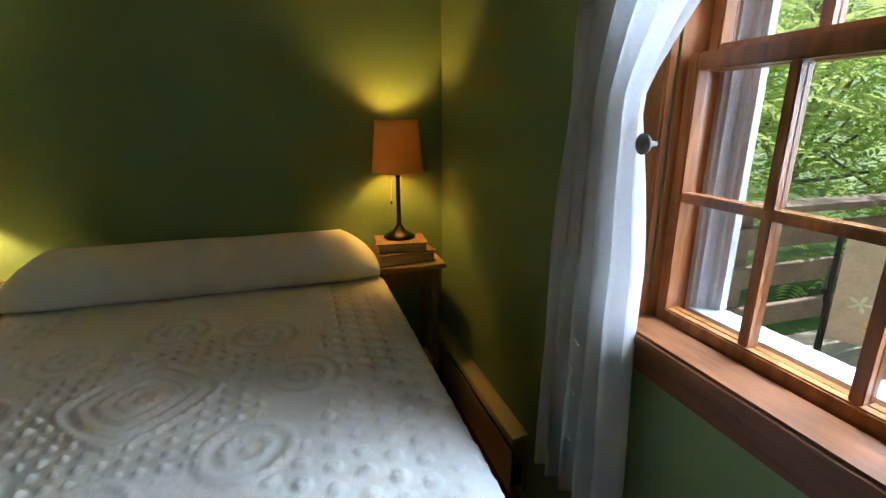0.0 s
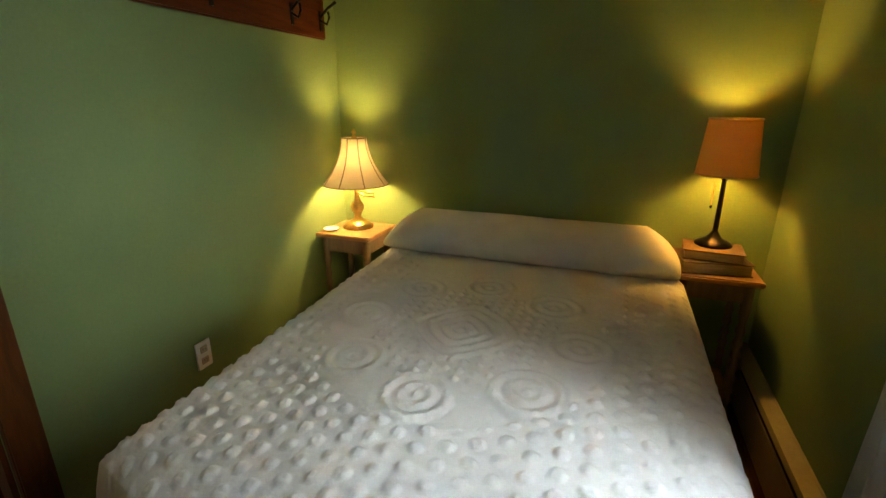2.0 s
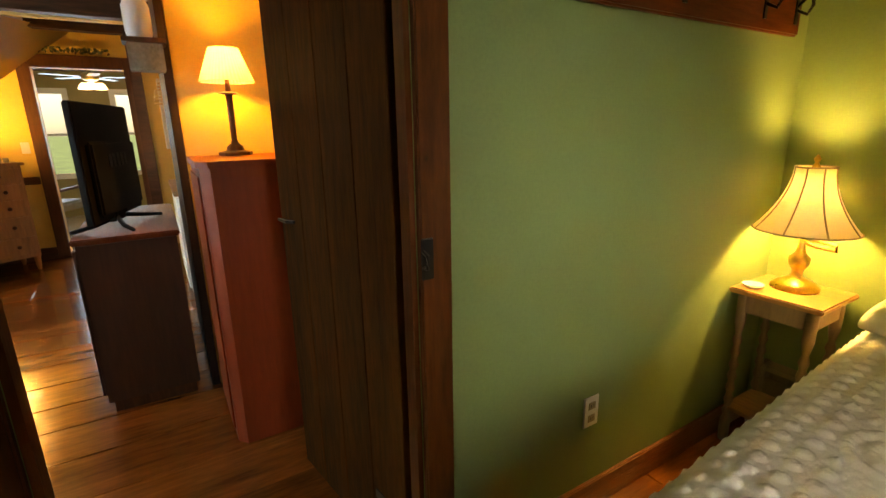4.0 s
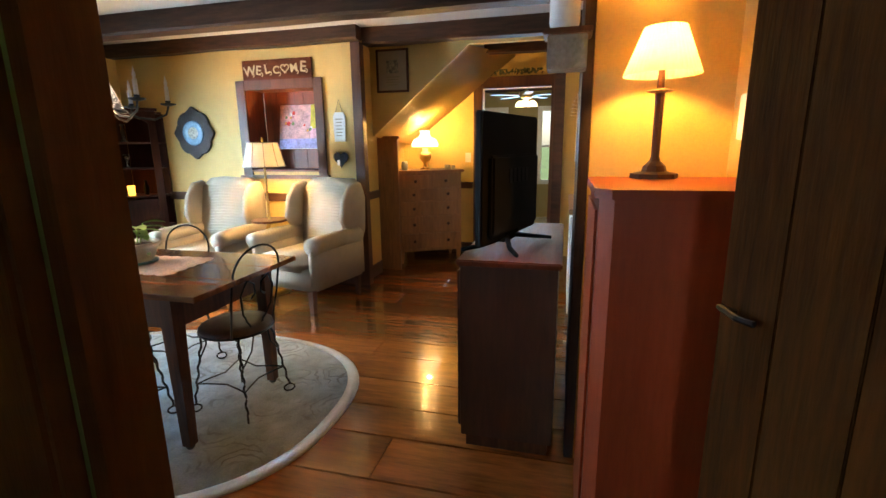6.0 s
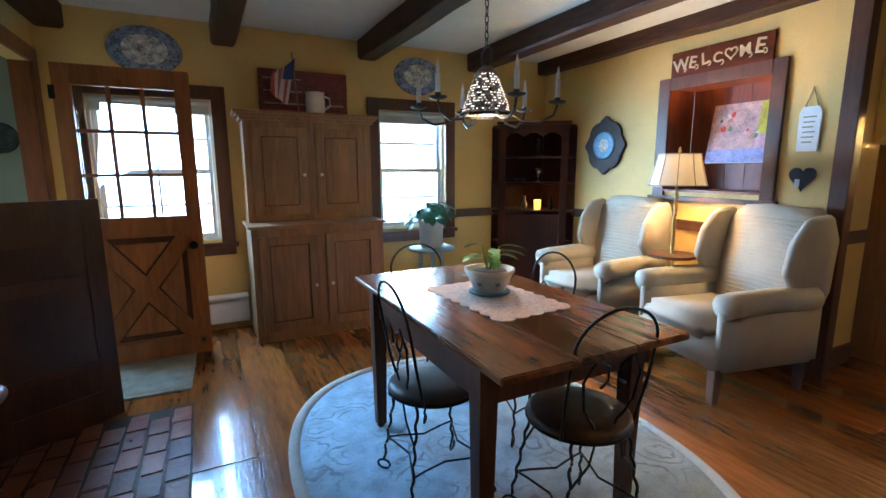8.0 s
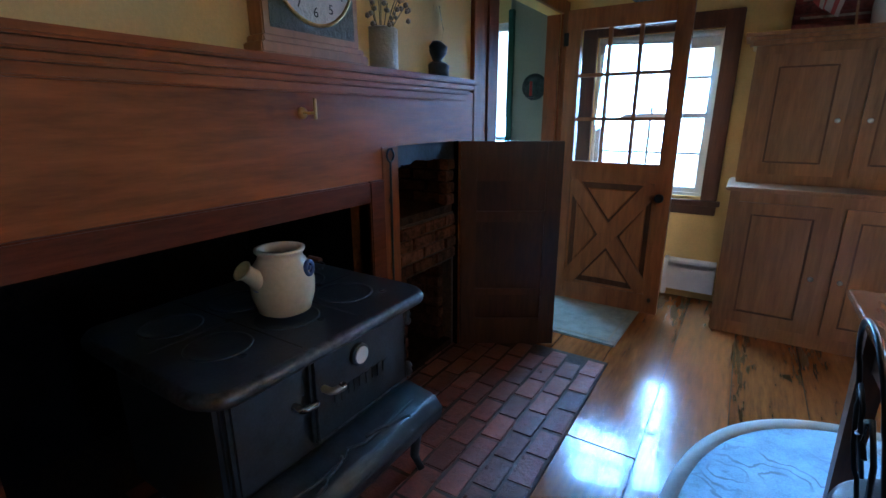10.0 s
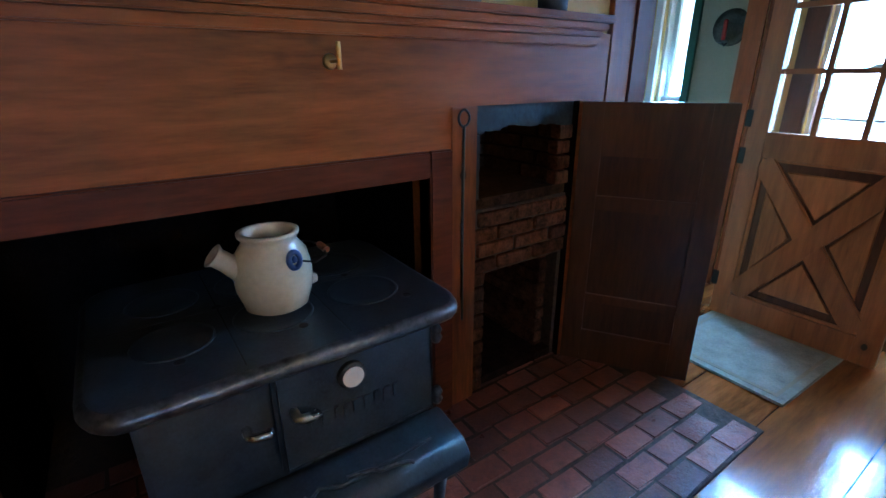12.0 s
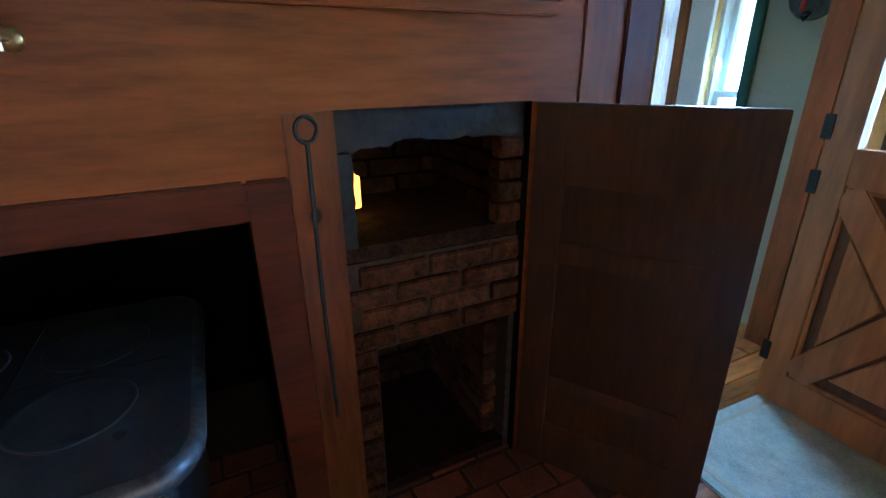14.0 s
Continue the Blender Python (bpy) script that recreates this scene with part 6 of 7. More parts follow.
def leaf(length, width, droop, mat, fold=0.25):
    bm = bmesh.new()
    n = 7
    mid, lf, rt = [], [], []
    for i in range(n + 1):
        u = i / n
        w = width * math.sin(math.pi * min(1, u * 0.96 + 0.04)) ** 0.8 / 2
        z = -droop * u * u
        mid.append(bm.verts.new((length * u, 0, z)))
        lf.append(bm.verts.new((length * u, w, z + fold * w)))
        rt.append(bm.verts.new((length * u, -w, z + fold * w)))
    for i in range(n):
        bm.faces.new((mid[i], mid[i + 1], lf[i + 1], lf[i]))
        bm.faces.new((rt[i], rt[i + 1], mid[i + 1], mid[i]))
    return mesh_of("leaf", bm, mat, True)


LM = [leaf(0.105, 0.06, 0.03, M_LEAF), leaf(0.085, 0.05, 0.02, M_LEAF)]
for k in range(13):
    a, h = 360 * k / 13 * 2.6, 0.14 + 0.07 * rnd.random()
    r = 0.015 + 0.03 * rnd.random()
    x, y = r * math.cos(radians(a)), r * math.sin(radians(a))
    st = part("stem", tube([(x * 0.3, y * 0.3, 0.10), (x * 0.7, y * 0.7, h * 0.8), (x, y, h)], 0.0025, 5), M_LEAF, pot)
    lf = new("leaf", LM[k % 2])
    lf.parent = pot
    lf.matrix_local = pose(x, y, h, 20 * rnd.random() - 10, -18 + 30 * rnd.random(), a)

# ---- chandelier ----
ch = thing("chandelier", (-2.40, -1.75, 0), 0, "wrought-iron chandelier with a pierced tin cone and candle arms", "chandelier")
part("cone", lathe([(0.118, 1.545), (0.112, 1.56), (0.048, 1.735), (0.022, 1.76), (0.018, 1.76), (0.044, 1.73), (0.106, 1.558)], 32, cap=False), material("pierced_tin", (0.30, 0.28, 0.26), 0.35, metal=0.9, vary=0.5, scale=45, bump=0.01, fine=90), ch, "", True)
rn = random.Random(7)
bm = bmesh.new()
for ring in range(14):
    z = 1.562 + 0.0122 * ring
    r = 0.112 - 0.066 * (z - 1.555) / 0.18
    n = max(8, int(2 * math.pi * r / 0.017))
    for k in range(n):
        if rn.random() < 0.3:
            continue
        a = 2 * math.pi * (k + 0.5 * (ring % 2)) / n + rn.random() * 0.2
        m = pose((r + 0.002) * math.cos(a), (r + 0.002) * math.sin(a), z, 0, 0, math.degrees(a))
        bmesh.ops.create_cube(bm, size=1, matrix=m @ Matrix.Diagonal((0.002, 0.004 + 0.008 * rn.random(), 0.0016 + 0.0022 * rn.random(), 1)))
tagged(part("lit_slits", bm, material("glowing_slits", (1.0, 0.80, 0.62), 0.5, vary=0.0, bump=0, emit=2.6), ch), "glowing slits in the cone", "", "", "stuff")
part("hub_ring", tube([(0.12 * math.cos(2 * math.pi * k / 30), 0.12 * math.sin(2 * math.pi * k / 30), 1.542) for k in range(30)], 0.008, 7, closed=True), M_WIRE, ch)
part("top_ring", tube([(0.0, 0.045 * math.cos(2 * math.pi * k / 18), 1.805 + 0.045 * math.sin(2 * math.pi * k / 18)) for k in range(18)], 0.006, 7, closed=True), M_IRON, ch)
part("canopy", lathe([(0.05, CEIL - 0.025), (0.05, CEIL)], 20), M_IRON, ch)
n = int((CEIL - 1.85) / 0.034)
for k in range(n):
    z = 1.862 + 0.034 * k
    pts = [((0.008 * math.cos(t)) * (k % 2), (0.008 * math.cos(t)) * ((k + 1) % 2), z + 0.022 * math.sin(t)) for t in [2 * math.pi * i / 12 for i in range(12)]]
    part("chain_link", tube(pts, 0.0028, 5, closed=True), M_IRON, ch)
for k in range(6):
    a = 2 * math.pi * k / 6 + 0.35
    cx, sy = math.cos(a), math.sin(a)
    arm = part("arm", tube([(0.10 * cx, 0.10 * sy, 1.56), (0.17 * cx, 0.17 * sy, 1.515), (0.25 * cx, 0.25 * sy, 1.505), (0.31 * cx, 0.31 * sy, 1.535), (0.325 * cx, 0.325 * sy, 1.58)], 0.006, 7), M_IRON, ch, "", True)
    part("drip_pan", lathe([(0.012, 1.58), (0.038, 1.588), (0.04, 1.595), (0.012, 1.59), (0.014, 1.61)], 18, (0.325 * cx, 0.325 * sy, 0)), M_IRON, arm, "", True)
    part("candle", lathe([(0.011, 1.60), (0.011, 1.685), (0.006, 1.69), (0.009, 1.705), (0.001, 1.745)], 12, (0.325 * cx, 0.325 * sy, 0)), M_WHITE, arm, "white candle with clear bulb", True)
bulb("bulb_chandelier", -2.40, -1.75, 1.53, 8, (1.0, 0.62, 0.30), 0.04)

# ---- window wall things ----
M_PLATE = material("blue_willow", (0.26, 0.34, 0.50), 0.2, vary=0.5, scale=26, bump=0.0, coat=0.4, colour2=(0.12, 0.20, 0.42), fine=70)


def platter(x, z, rx, rz, label):
    p = thing("blue_platter", (x, WY, z), 0, label, "plate", "blue transfer platters")
    for nm, s0, mt, off in (("rim", 1.0, M_PLATE, 0.0), ("centre", 0.62, material("pale_blue_centre", (0.62, 0.66, 0.68), 0.2, vary=0.5, scale=20, coat=0.4, colour2=(0.3, 0.4, 0.6)), 0.006)):
        bm = lathe([(s0, 0.002 + off), (s0 * 0.98, 0.02 + off), (s0 * 0.7, 0.008 + off), (0, 0.008 + off)], 44)
        for v in bm.verts:
            v.co.x *= rx
            v.co.y *= rz
        o = part(nm, bm, mt, p, "", True)
        o.rotation_euler = (radians(-90), 0, 0)


platter(-0.895, 2.14, 0.235, 0.165, "oval blue and white platter hung over the window")
platter(-3.02, 2.13, 0.23, 0.165, "oval blue and white platter hung over the window")
fs = thing("flag_panel", (-1.97, -3.80, 1.726), 0, "worn red and cream wooden flag panel leaning on the cupboard", "wooden sign")
M_FRED = material("faded_red", (0.21, 0.045, 0.04), 0.6, vary=0.3, scale=20)
for k in range(7):
    part("slat", box(-0.345, 0.345, -0.012, 0.012, 0.01 + 0.047 * k, 0.055 + 0.047 * k, 0.003), M_FRED, fs)
for k in range(3):
    part("stripe", box(0.02 if k else -0.31, 0.31, 0.0125, 0.014, 0.075 + 0.094 * k, 0.088 + 0.094 * k), material("faded_cream", (0.42, 0.34, 0.28), 0.6, vary=0.3, scale=20), fs)
mug = thing("white_pitcher", (-2.03, -3.70, 1.726), 0, "white china pitcher with a handle on the cupboard", "pitcher")
part("body", lathe([(0.06, 0), (0.072, 0.02), (0.076, 0.10), (0.07, 0.15), (0.078, 0.165), (0.072, 0.165), (0.064, 0.15), (0.0, 0.02)], 30), M_WHITE, mug, "", True)
part("handle", tube([(-0.068, 0, 0.14), (-0.115, 0, 0.13), (-0.12, 0, 0.07), (-0.07, 0, 0.035)], 0.009, 8), M_WHITE, mug, "", True)
M_FLAGR, M_FLAGW = material("flag_red_cloth", (0.52, 0.10, 0.09), 0.9, vary=0.15), material("flag_white_cloth", (0.66, 0.52, 0.48), 0.9, vary=0.1)
flag = thing("small_flag", (-1.90, -3.69, 1.726), 0, "small cloth flag with red stripes standing on the cupboard", "flag")
flag.scale = (1.5, 1.0, 1.12)
part("stick", tube([(0, 0, 0), (0.02, 0, 0.40)], 0.004, 6), M_PINE, flag)
for k in range(6):
    part("stripe", prism([(0.013 + 0.02 * k - 0.004, 0.34 - 0.012 * k), (0.033 + 0.02 * k - 0.004, 0.33 - 0.02 * k), (0.075 + 0.012 * k, 0.07 + 0.012 * k), (0.055 + 0.012 * k, 0.05 + 0.01 * k)], 0.003, "y", (0, 0.004 * (k % 3), 0)), (M_FLAGR if k % 2 else M_FLAGW), flag)
part("canton", prism([(0.008, 0.36), (0.06, 0.30), (0.075, 0.22), (0.02, 0.22)], 0.004, "y", (0, 0.012, 0)), material("navy_cloth", (0.02, 0.03, 0.09), 0.8), flag)
heater("baseboard_heater", (-1.12, WY, 0), 0, 0.3, M_WHITE, "white baseboard heater under the window").matrix_world = pose(-1.45, WY, 0.02, 0, 0, 0)

ps = thing("plant_stand", (-2.93, -3.46, 0), 0, "small pale blue round stand by the window", "stand")
M_PBLUE = material("pale_blue_paint", (0.30, 0.46, 0.52), 0.5, vary=0.2, scale=9)
part("top", lathe([(0.20, 0.60), (0.205, 0.61), (0.20, 0.625), (0.0, 0.625)], 30), M_PBLUE, ps, "", True)
for k in range(3):
    a = 2 * math.pi * k / 3
    part("leg", tube([(0.10 * math.cos(a), 0.10 * math.sin(a), 0.60), (0.15 * math.cos(a), 0.15 * math.sin(a), 0.0)], 0.018, 8), M_PBLUE, ps)
bg = thing("potted_begonia", (-2.93, -3.47, 0.625), 0, "bushy blue-green plant in a tall white crock", "plant")
part("crock", lathe([(0.085, 0), (0.10, 0.02), (0.105, 0.20), (0.112, 0.21), (0.11, 0.225), (0.095, 0.225), (0.09, 0.20), (0, 0.19)], 30), material("grey_white_crock", (0.55, 0.58, 0.60), 0.4, vary=0.1), bg, "", True)
LB = [leaf(0.11, 0.09, 0.04, M_LEAFD, 0.15), leaf(0.085, 0.07, 0.03, M_LEAFD, 0.15)]
for k in range(46):
    a, u = 137.5 * k, rnd.random()
    r, h = 0.03 + 0.15 * u, 0.30 + 0.12 * rnd.random() - 0.10 * u
    x, y = r * math.cos(radians(a)), r * math.sin(radians(a))
    if k % 2 == 0:
        part("stem", tube([(x * 0.2, y * 0.2, 0.19), (x * 0.7, y * 0.7, h * 0.9), (x, y, h)], 0.003, 5), M_LEAFD, bg)
    lf = new("leaf", LB[k % 2])
    lf.parent = bg
    lf.matrix_local = pose(x, y, h, 30 * rnd.random() - 15, 5 + 30 * rnd.random(), a + 20 * rnd.random())

# ---- hearth ----
jug = thing("stoneware_jug", (-0.40, -1.115, 0.712), 0, "cream stoneware batter jug with blue accents and wire bail", "jug")
part("body", lathe([(0.062, 0), (0.078, 0.01), (0.092, 0.06), (0.094, 0.10), (0.085, 0.145), (0.066, 0.17), (0.064, 0.182), (0.072, 0.19), (0.072, 0.198), (0.056, 0.198), (0.052, 0.17), (0.06, 0.13), (0.0, 0.02)], 40), M_STONE, jug, "", True)
part("spout", lathe([(0.030, 0), (0.024, 0.05), (0.024, 0.075), (0.03, 0.085), (0.022, 0.086), (0.015, 0.06)], 18), M_STONE, jug, "", True).matrix_local = pose(0.0, 0.065, 0.105, -48, 0, 0)
part("inside", lathe([(0.054, 0.165), (0.0, 0.160)], 24), M_TABLEG, jug, "dark brown glazed inside")
part("spout_base", lathe([(0.034, 0), (0.03, 0.012)], 18), M_BLUE, jug).matrix_local = pose(0.0, 0.066, 0.103, -48, 0, 0)
for sx in (-1, 1):
    ear = part("ear", tube([(sx * 0.086, -0.030 + 0.013 * math.cos(2 * math.pi * k / 18), 0.142 + 0.020 * math.sin(2 * math.pi * k / 18)) for k in range(18)], 0.007, 8, closed=True), M_BLUE, jug, "blue-glazed ear", True)
    part("ear_boss", lathe([(0.010, 0), (0.008, 0.008), (0.0, 0.011)], 14), M_BLUE, ear, "", True).matrix_local = pose(sx * 0.080, -0.030, 0.142, 0, sx * 80, 0)
part("bail", tube([(-0.085, -0.035, 0.14), (-0.085, -0.08, 0.125), (-0.055, -0.118, 0.125), (0.0, -0.135, 0.128), (0.05, -0.12, 0.13), (0.085, -0.035, 0.14)], 0.0025, 6), M_WIRE, jug)
part("grip", tube([(-0.025, -0.131, 0.128), (0.025, -0.131, 0.128)], 0.009, 10), M_TABLEG, jug)
part("tilting_knob", lathe([(0.016, 0), (0.012, 0.015), (0.0, 0.02)], 12), M_STONE, jug).matrix_local = pose(0.0, -0.09, 0.05, 90, 0, 0)

M_CLOCK = material("clock_dial", (0.62, 0.60, 0.54), 0.5, vary=0.06)
ck = thing("mantel_clock", (-0.272, -1.41, 1.455), 0, "wooden shelf clock with a round white dial", "clock")
part("case", box(-0.03, 0.10, -0.20, 0.20, 0.05, 0.52, 0.004), M_PINE, ck)
part("plinth", box(-0.05, 0.10, -0.225, 0.225, 0.0, 0.03, 0.004), M_PINE, ck)
part("moulding", box(-0.042, 0.10, -0.212, 0.212, 0.03, 0.05, 0.004), M_PINE, ck)
f = part("dial", lathe([(0.165, 0), (0.165, 0.004), (0.0, 0.004)], 48), M_CLOCK, ck, "white dial")
f.matrix_local = pose(-0.032, 0, 0.27, 0, -90, 0)
part("bezel", tube([(-0.036, 0.168 * math.cos(2 * math.pi * k / 48), 0.27 + 0.168 * math.sin(2 * math.pi * k / 48)) for k in range(48)], 0.006, 7, closed=True), M_BRASS, ck)
part("glass_field", box(-0.0315, -0.0302, -0.175, 0.175, 0.075, 0.47), material("dark_green_field", (0.05, 0.05, 0.02), 0.4), ck)
for h in range(12):
    letters(str(h or 12), 0.042, 0.0005, M_BLACK, f, (0.132 * math.cos(radians(30 * h)), -0.132 * math.sin(radians(30 * h)), 0.0047), (0, 0, -90), "numeral")
part("hour_hand", box(-0.0375, -0.0368, -0.007, 0.007, 0.27, 0.365), M_BLACK, ck)
mh = part("minute_hand", box(-0.0395, -0.0388, -0.004, 0.004, 0.0, 0.14), M_BLACK, ck)
mh.location, mh.rotation_euler = (0, 0, 0.27), (radians(-6), 0, 0)
vs = thing("flower_vase", (-0.245, -1.80, 1.455), 0, "grey cylindrical crock with small dried white flowers", "vase")
part("crock", lathe([(0.062, 0), (0.066, 0.01), (0.066, 0.15), (0.06, 0.155), (0.055, 0.15), (0.0, 0.02)], 28), material("grey_crock", (0.40, 0.36, 0.30), 0.4, vary=0.1), vs, "", True)
for k in range(22):
    a, r, h = 137.5 * k, 0.05 + 0.07 * rnd.random(), 0.20 + 0.16 * rnd.random()
    x, y = r * math.cos(radians(a)), r * math.sin(radians(a))
    s = part("sprig", tube([(x * 0.2, y * 0.2, 0.12), (x * 0.6, y * 0.6, h * 0.75), (x, y, h)], 0.0018, 5), M_HEAT, vs)
    bm = bmesh.new()
    for j in range(4):
        bmesh.ops.create_icosphere(bm, subdivisions=1, radius=0.008 + 0.004 * rnd.random(), matrix=Matrix.Translation((x + 0.02 * (rnd.random() - 0.5), y + 0.02 * (rnd.random() - 0.5), h - 0.03 * j * rnd.random())))
    part("blossom", bm, M_CREAM, s)
ol2 = thing("small_oil_lamp", (-0.25, -2.19, 1.455), 0, "small dark glass oil lamp on the mantel", "lamp")
part("font", lathe([(0.055, 0), (0.058, 0.05), (0.045, 0.06), (0.02, 0.07), (0.045, 0.10), (0.05, 0.13), (0.02, 0.155)], 24), M_IRON, ol2, "", True)
part("chimney", lathe([(0.022, 0.155), (0.034, 0.20), (0.018, 0.26), (0.016, 0.30), (0.014, 0.30), (0.03, 0.20)], 20, cap=False), M_GLASS, ol2, "clear glass chimney", True)
part("reflector", lathe([(0.06, 0), (0.05, 0.008), (0, 0.012)], 24), M_IRON, ol2, "", True).matrix_local = pose(0.03, 0.01, 0.14, 0, -90, 0)
hook = thing("brass_hook", (FX, -1.365, 1.29), 0, "brass hook screwed into the mantel board", "hook")
part("rosette", lathe([(0.02, 0), (0.018, 0.006), (0.006, 0.008)], 16), M_BRASS, hook, "", True).matrix_local = pose(0, 0, 0, 0, -90, 0)
part("arm", tube([(-0.005, 0, 0), (-0.06, 0, 0.0)], 0.005, 8), M_BRASS, hook)
part("crossbar", tube([(-0.062, 0, -0.02), (-0.062, 0, 0.045)], 0.006, 8), M_BRASS, hook)
pk = thing("iron_poker", (FX - 0.014, -1.80, 1.15), 0, "black iron poker with a ring handle hanging on a nail", "poker")
part("ring", tube([(0, 0.022 * math.cos(2 * math.pi * k / 18), -0.025 + 0.026 * math.sin(2 * math.pi * k / 18)) for k in range(18)], 0.0045, 6, closed=True), M_IRON, pk)
part("shaft", tube([(0, 0, -0.05), (0.0, 0.004, -0.4), (0.004, 0.0, -0.76)], 0.005, 7), M_IRON, pk)
part("nail", tube([(0.014, 0, 0), (-0.012, 0, 0.002)], 0.003, 6), M_IRON, pk)
bm = box(-0.30, 0.30, -0.31, 0.31, 0.0, 0.012, 0.005)
mat1 = thing("door_mat", (-0.745, -3.15, 0.0), -2, "grey-green door mat with a faded border", "mat")
part("pad", bm, M_MAT, mat1)
for a, b, c, d in ((-0.26, 0.26, -0.27, -0.25), (-0.26, 0.26, 0.25, 0.27), (-0.26, -0.245, -0.25, 0.25), (0.245, 0.26, -0.25, 0.25)):
    part("border", box(a, b, c, d, 0.0122, 0.0135), M_HEAT, mat1)
M_TIN = material("dull_tin", (0.10, 0.11, 0.09), 0.55, metal=0.6, vary=0.3, scale=14)
con = thing("wall_sconce", (-0.032, WY + 0.012, 1.505), 0, "round tin sconce with a red candle", "sconce")
part("reflector", lathe([(0.10, 0), (0.098, 0.012), (0.06, 0.006), (0, 0.004)], 30), M_TIN, con, "", True).matrix_local = pose(0, 0, 0, -90, 0, 0)
part("arm", tube([(0, 0.01, -0.07), (0, 0.05, -0.10), (0, 0.07, -0.085)], 0.005, 7), M_IRON, con)
part("cup", lathe([(0.012, -0.085), (0.03, -0.078), (0.03, -0.07), (0.012, -0.07)], 16, (0, 0.07, 0)), M_IRON, con)
part("candle", lathe([(0.011, -0.075), (0.011, 0.035), (0.002, 0.04)], 12, (0, 0.07, 0)), material("red_wax", (0.42, 0.03, 0.02), 0.4), con, "red candle", True)
fc = thing("flickering_candle", (0.03, -1.968, 0.86), 0, "small glowing candle inside the brick oven", "candle")
part("candle", lathe([(0.022, 0), (0.022, 0.09), (0.008, 0.095), (0.006, 0.11), (0.0, 0.13)], 14), material("glowing_wax", (1.0, 0.42, 0.04), 0.5, vary=0.05, emit=2.0), fc, "", True)
bulb("oven_candle_light", 0.03, -1.985, 0.96, 0.015, (1.0, 0.45, 0.08), 0.01)

# Made-up sheer in that window: backlit cloth stands in for a bright wall.
sc2 = thing("sheer_panel", (0.7225, WY - 0.02, 0.9), 0, "made-up backlit white sheer that brightens the vestibule strip", "curtain")
bm = bmesh.new()
sheet = [[bm.verts.new((-0.135 + 0.27 * j / 40, 0.006 * math.sin(j * 1.3), 1.09 * i / 4)) for j in range(41)] for i in range(5)]
for a, b in zip(sheet, sheet[1:]):
    for j in range(40):
        bm.faces.new((a[j], a[j + 1], b[j + 1], b[j]))
bmesh.ops.solidify(bm, geom=bm.faces[:], thickness=0.001)
part("cloth", bm, M_SHEER, sc2, "", True)
part("rod", tube([(-0.137, 0.0, 1.094), (0.137, 0.0, 1.094)], 0.005, 8), M_WHITE, sc2)
# blinds and a sill plant in the dining windows
for x0, x1 in ((-3.295, -2.635), (-1.285, -0.505)):
    bl = thing("roller_blind", ((x0 + x1) / 2, WY - 0.03, 1.82), 0, "grey roller blind pulled up to the top of the window", "blind")
    w = (x1 - x0) / 2
    part("cloth", box(-w + 0.01, w - 0.01, -0.004, 0.0, -0.10, -0.02), MATS["grey_storm_frame"], bl)
    part("roll", tube([(-w + 0.005, 0.0, -0.025), (w - 0.005, 0.0, -0.025)], 0.02, 12), MATS["grey_storm_frame"], bl)
    part("slat", box(-w + 0.01, w - 0.01, -0.008, 0.004, -0.112, -0.10, 0.002), M_WHITE, bl)
sp2 = thing("sill_plant", (-0.99, WY - 0.03, 0.742), 0, "small bright green plant on the window sill", "plant")
part("pot", lathe([(0.02, 0), (0.028, 0.04), (0.0, 0.038)], 14), M_STONE, sp2, "", True)
for k in range(5):
    lf = new("leaf", LM[1])
    lf.parent = sp2
    lf.matrix_local = pose(0, 0, 0.035, 0, -62 + 8 * k, 72 * k) @ Matrix.Scale(0.8, 4)

# ---- far room, kitchen and outdoors ----
M_FARW = material("far_room_olive", (0.33, 0.27, 0.12), 0.7, vary=0.06, scale=3)
wall("wall_far_west", "x", -9.4, -0.12, -2.6, 3.0, 0, CEIL, M_FARW, [(-1.3, -0.5, 0.7, 1.95), (0.2, 1.0, 0.7, 1.95)])
wall("wall_far_south", "y", -2.5, -0.1, -9.4, -6.27, 0, CEIL, M_FARW)
wall("wall_far_north", "y", 3.0, 0.1, -9.4, -6.27, 0, CEIL, M_FARW)
structure("ceiling_far", box(-9.5, -6.3, -2.6, 3.1, CEIL, CEIL + 0.05), M_CEIL, "ceiling")
for y0, y1 in ((-1.3, -0.5), (0.2, 1.0)):
    for a, b, c, d in ((y0 - 0.08, y0, 0.62, 2.03), (y1, y1 + 0.08, 0.62, 2.03), (y0, y1, 1.95, 2.03), (y0, y1, 0.62, 0.70)):
        trim("window_casing", box(-9.4, -9.375, a, b, c, d, 0.003), M_WHITE)
    trim("window_bar", box(-9.44, -9.41, y0, y1, 1.30, 1.34), M_WHITE)
for k in range(5):
    beam(-6.7 - 0.6 * k, 0.12, -2.5, 3.0, 2.27)
fan = thing("ceiling_fan", (-7.6, 0.05, 0), 0, "brown ceiling fan with a lit three-glass light", "ceiling fan")
part("rod", lathe([(0.014, 2.1), (0.014, CEIL)], 10), M_BRASS, fan)
part("motor", lathe([(0.05, 2.0), (0.10, 2.03), (0.10, 2.09), (0.04, 2.12)], 24), M_BRASS, fan, "", True)
for k in range(5):
    b = part("blade", box(0.12, 0.55, -0.06, 0.06, 2.05, 2.058, 0.003), M_TABLEG, fan)
    b.rotation_euler = (0, 0, radians(72 * k + 10))
for k in range(3):
    a = 2 * math.pi * k / 3
    part("glass_shade", lathe([(0.03, 0.08), (0.06, 0.05), (0.075, 0.0), (0.07, 0.0), (0.05, 0.05)], 18, (0.10 * math.cos(a), 0.10 * math.sin(a), 1.90), cap=False), M_MILK, fan, "lit glass shade", True)
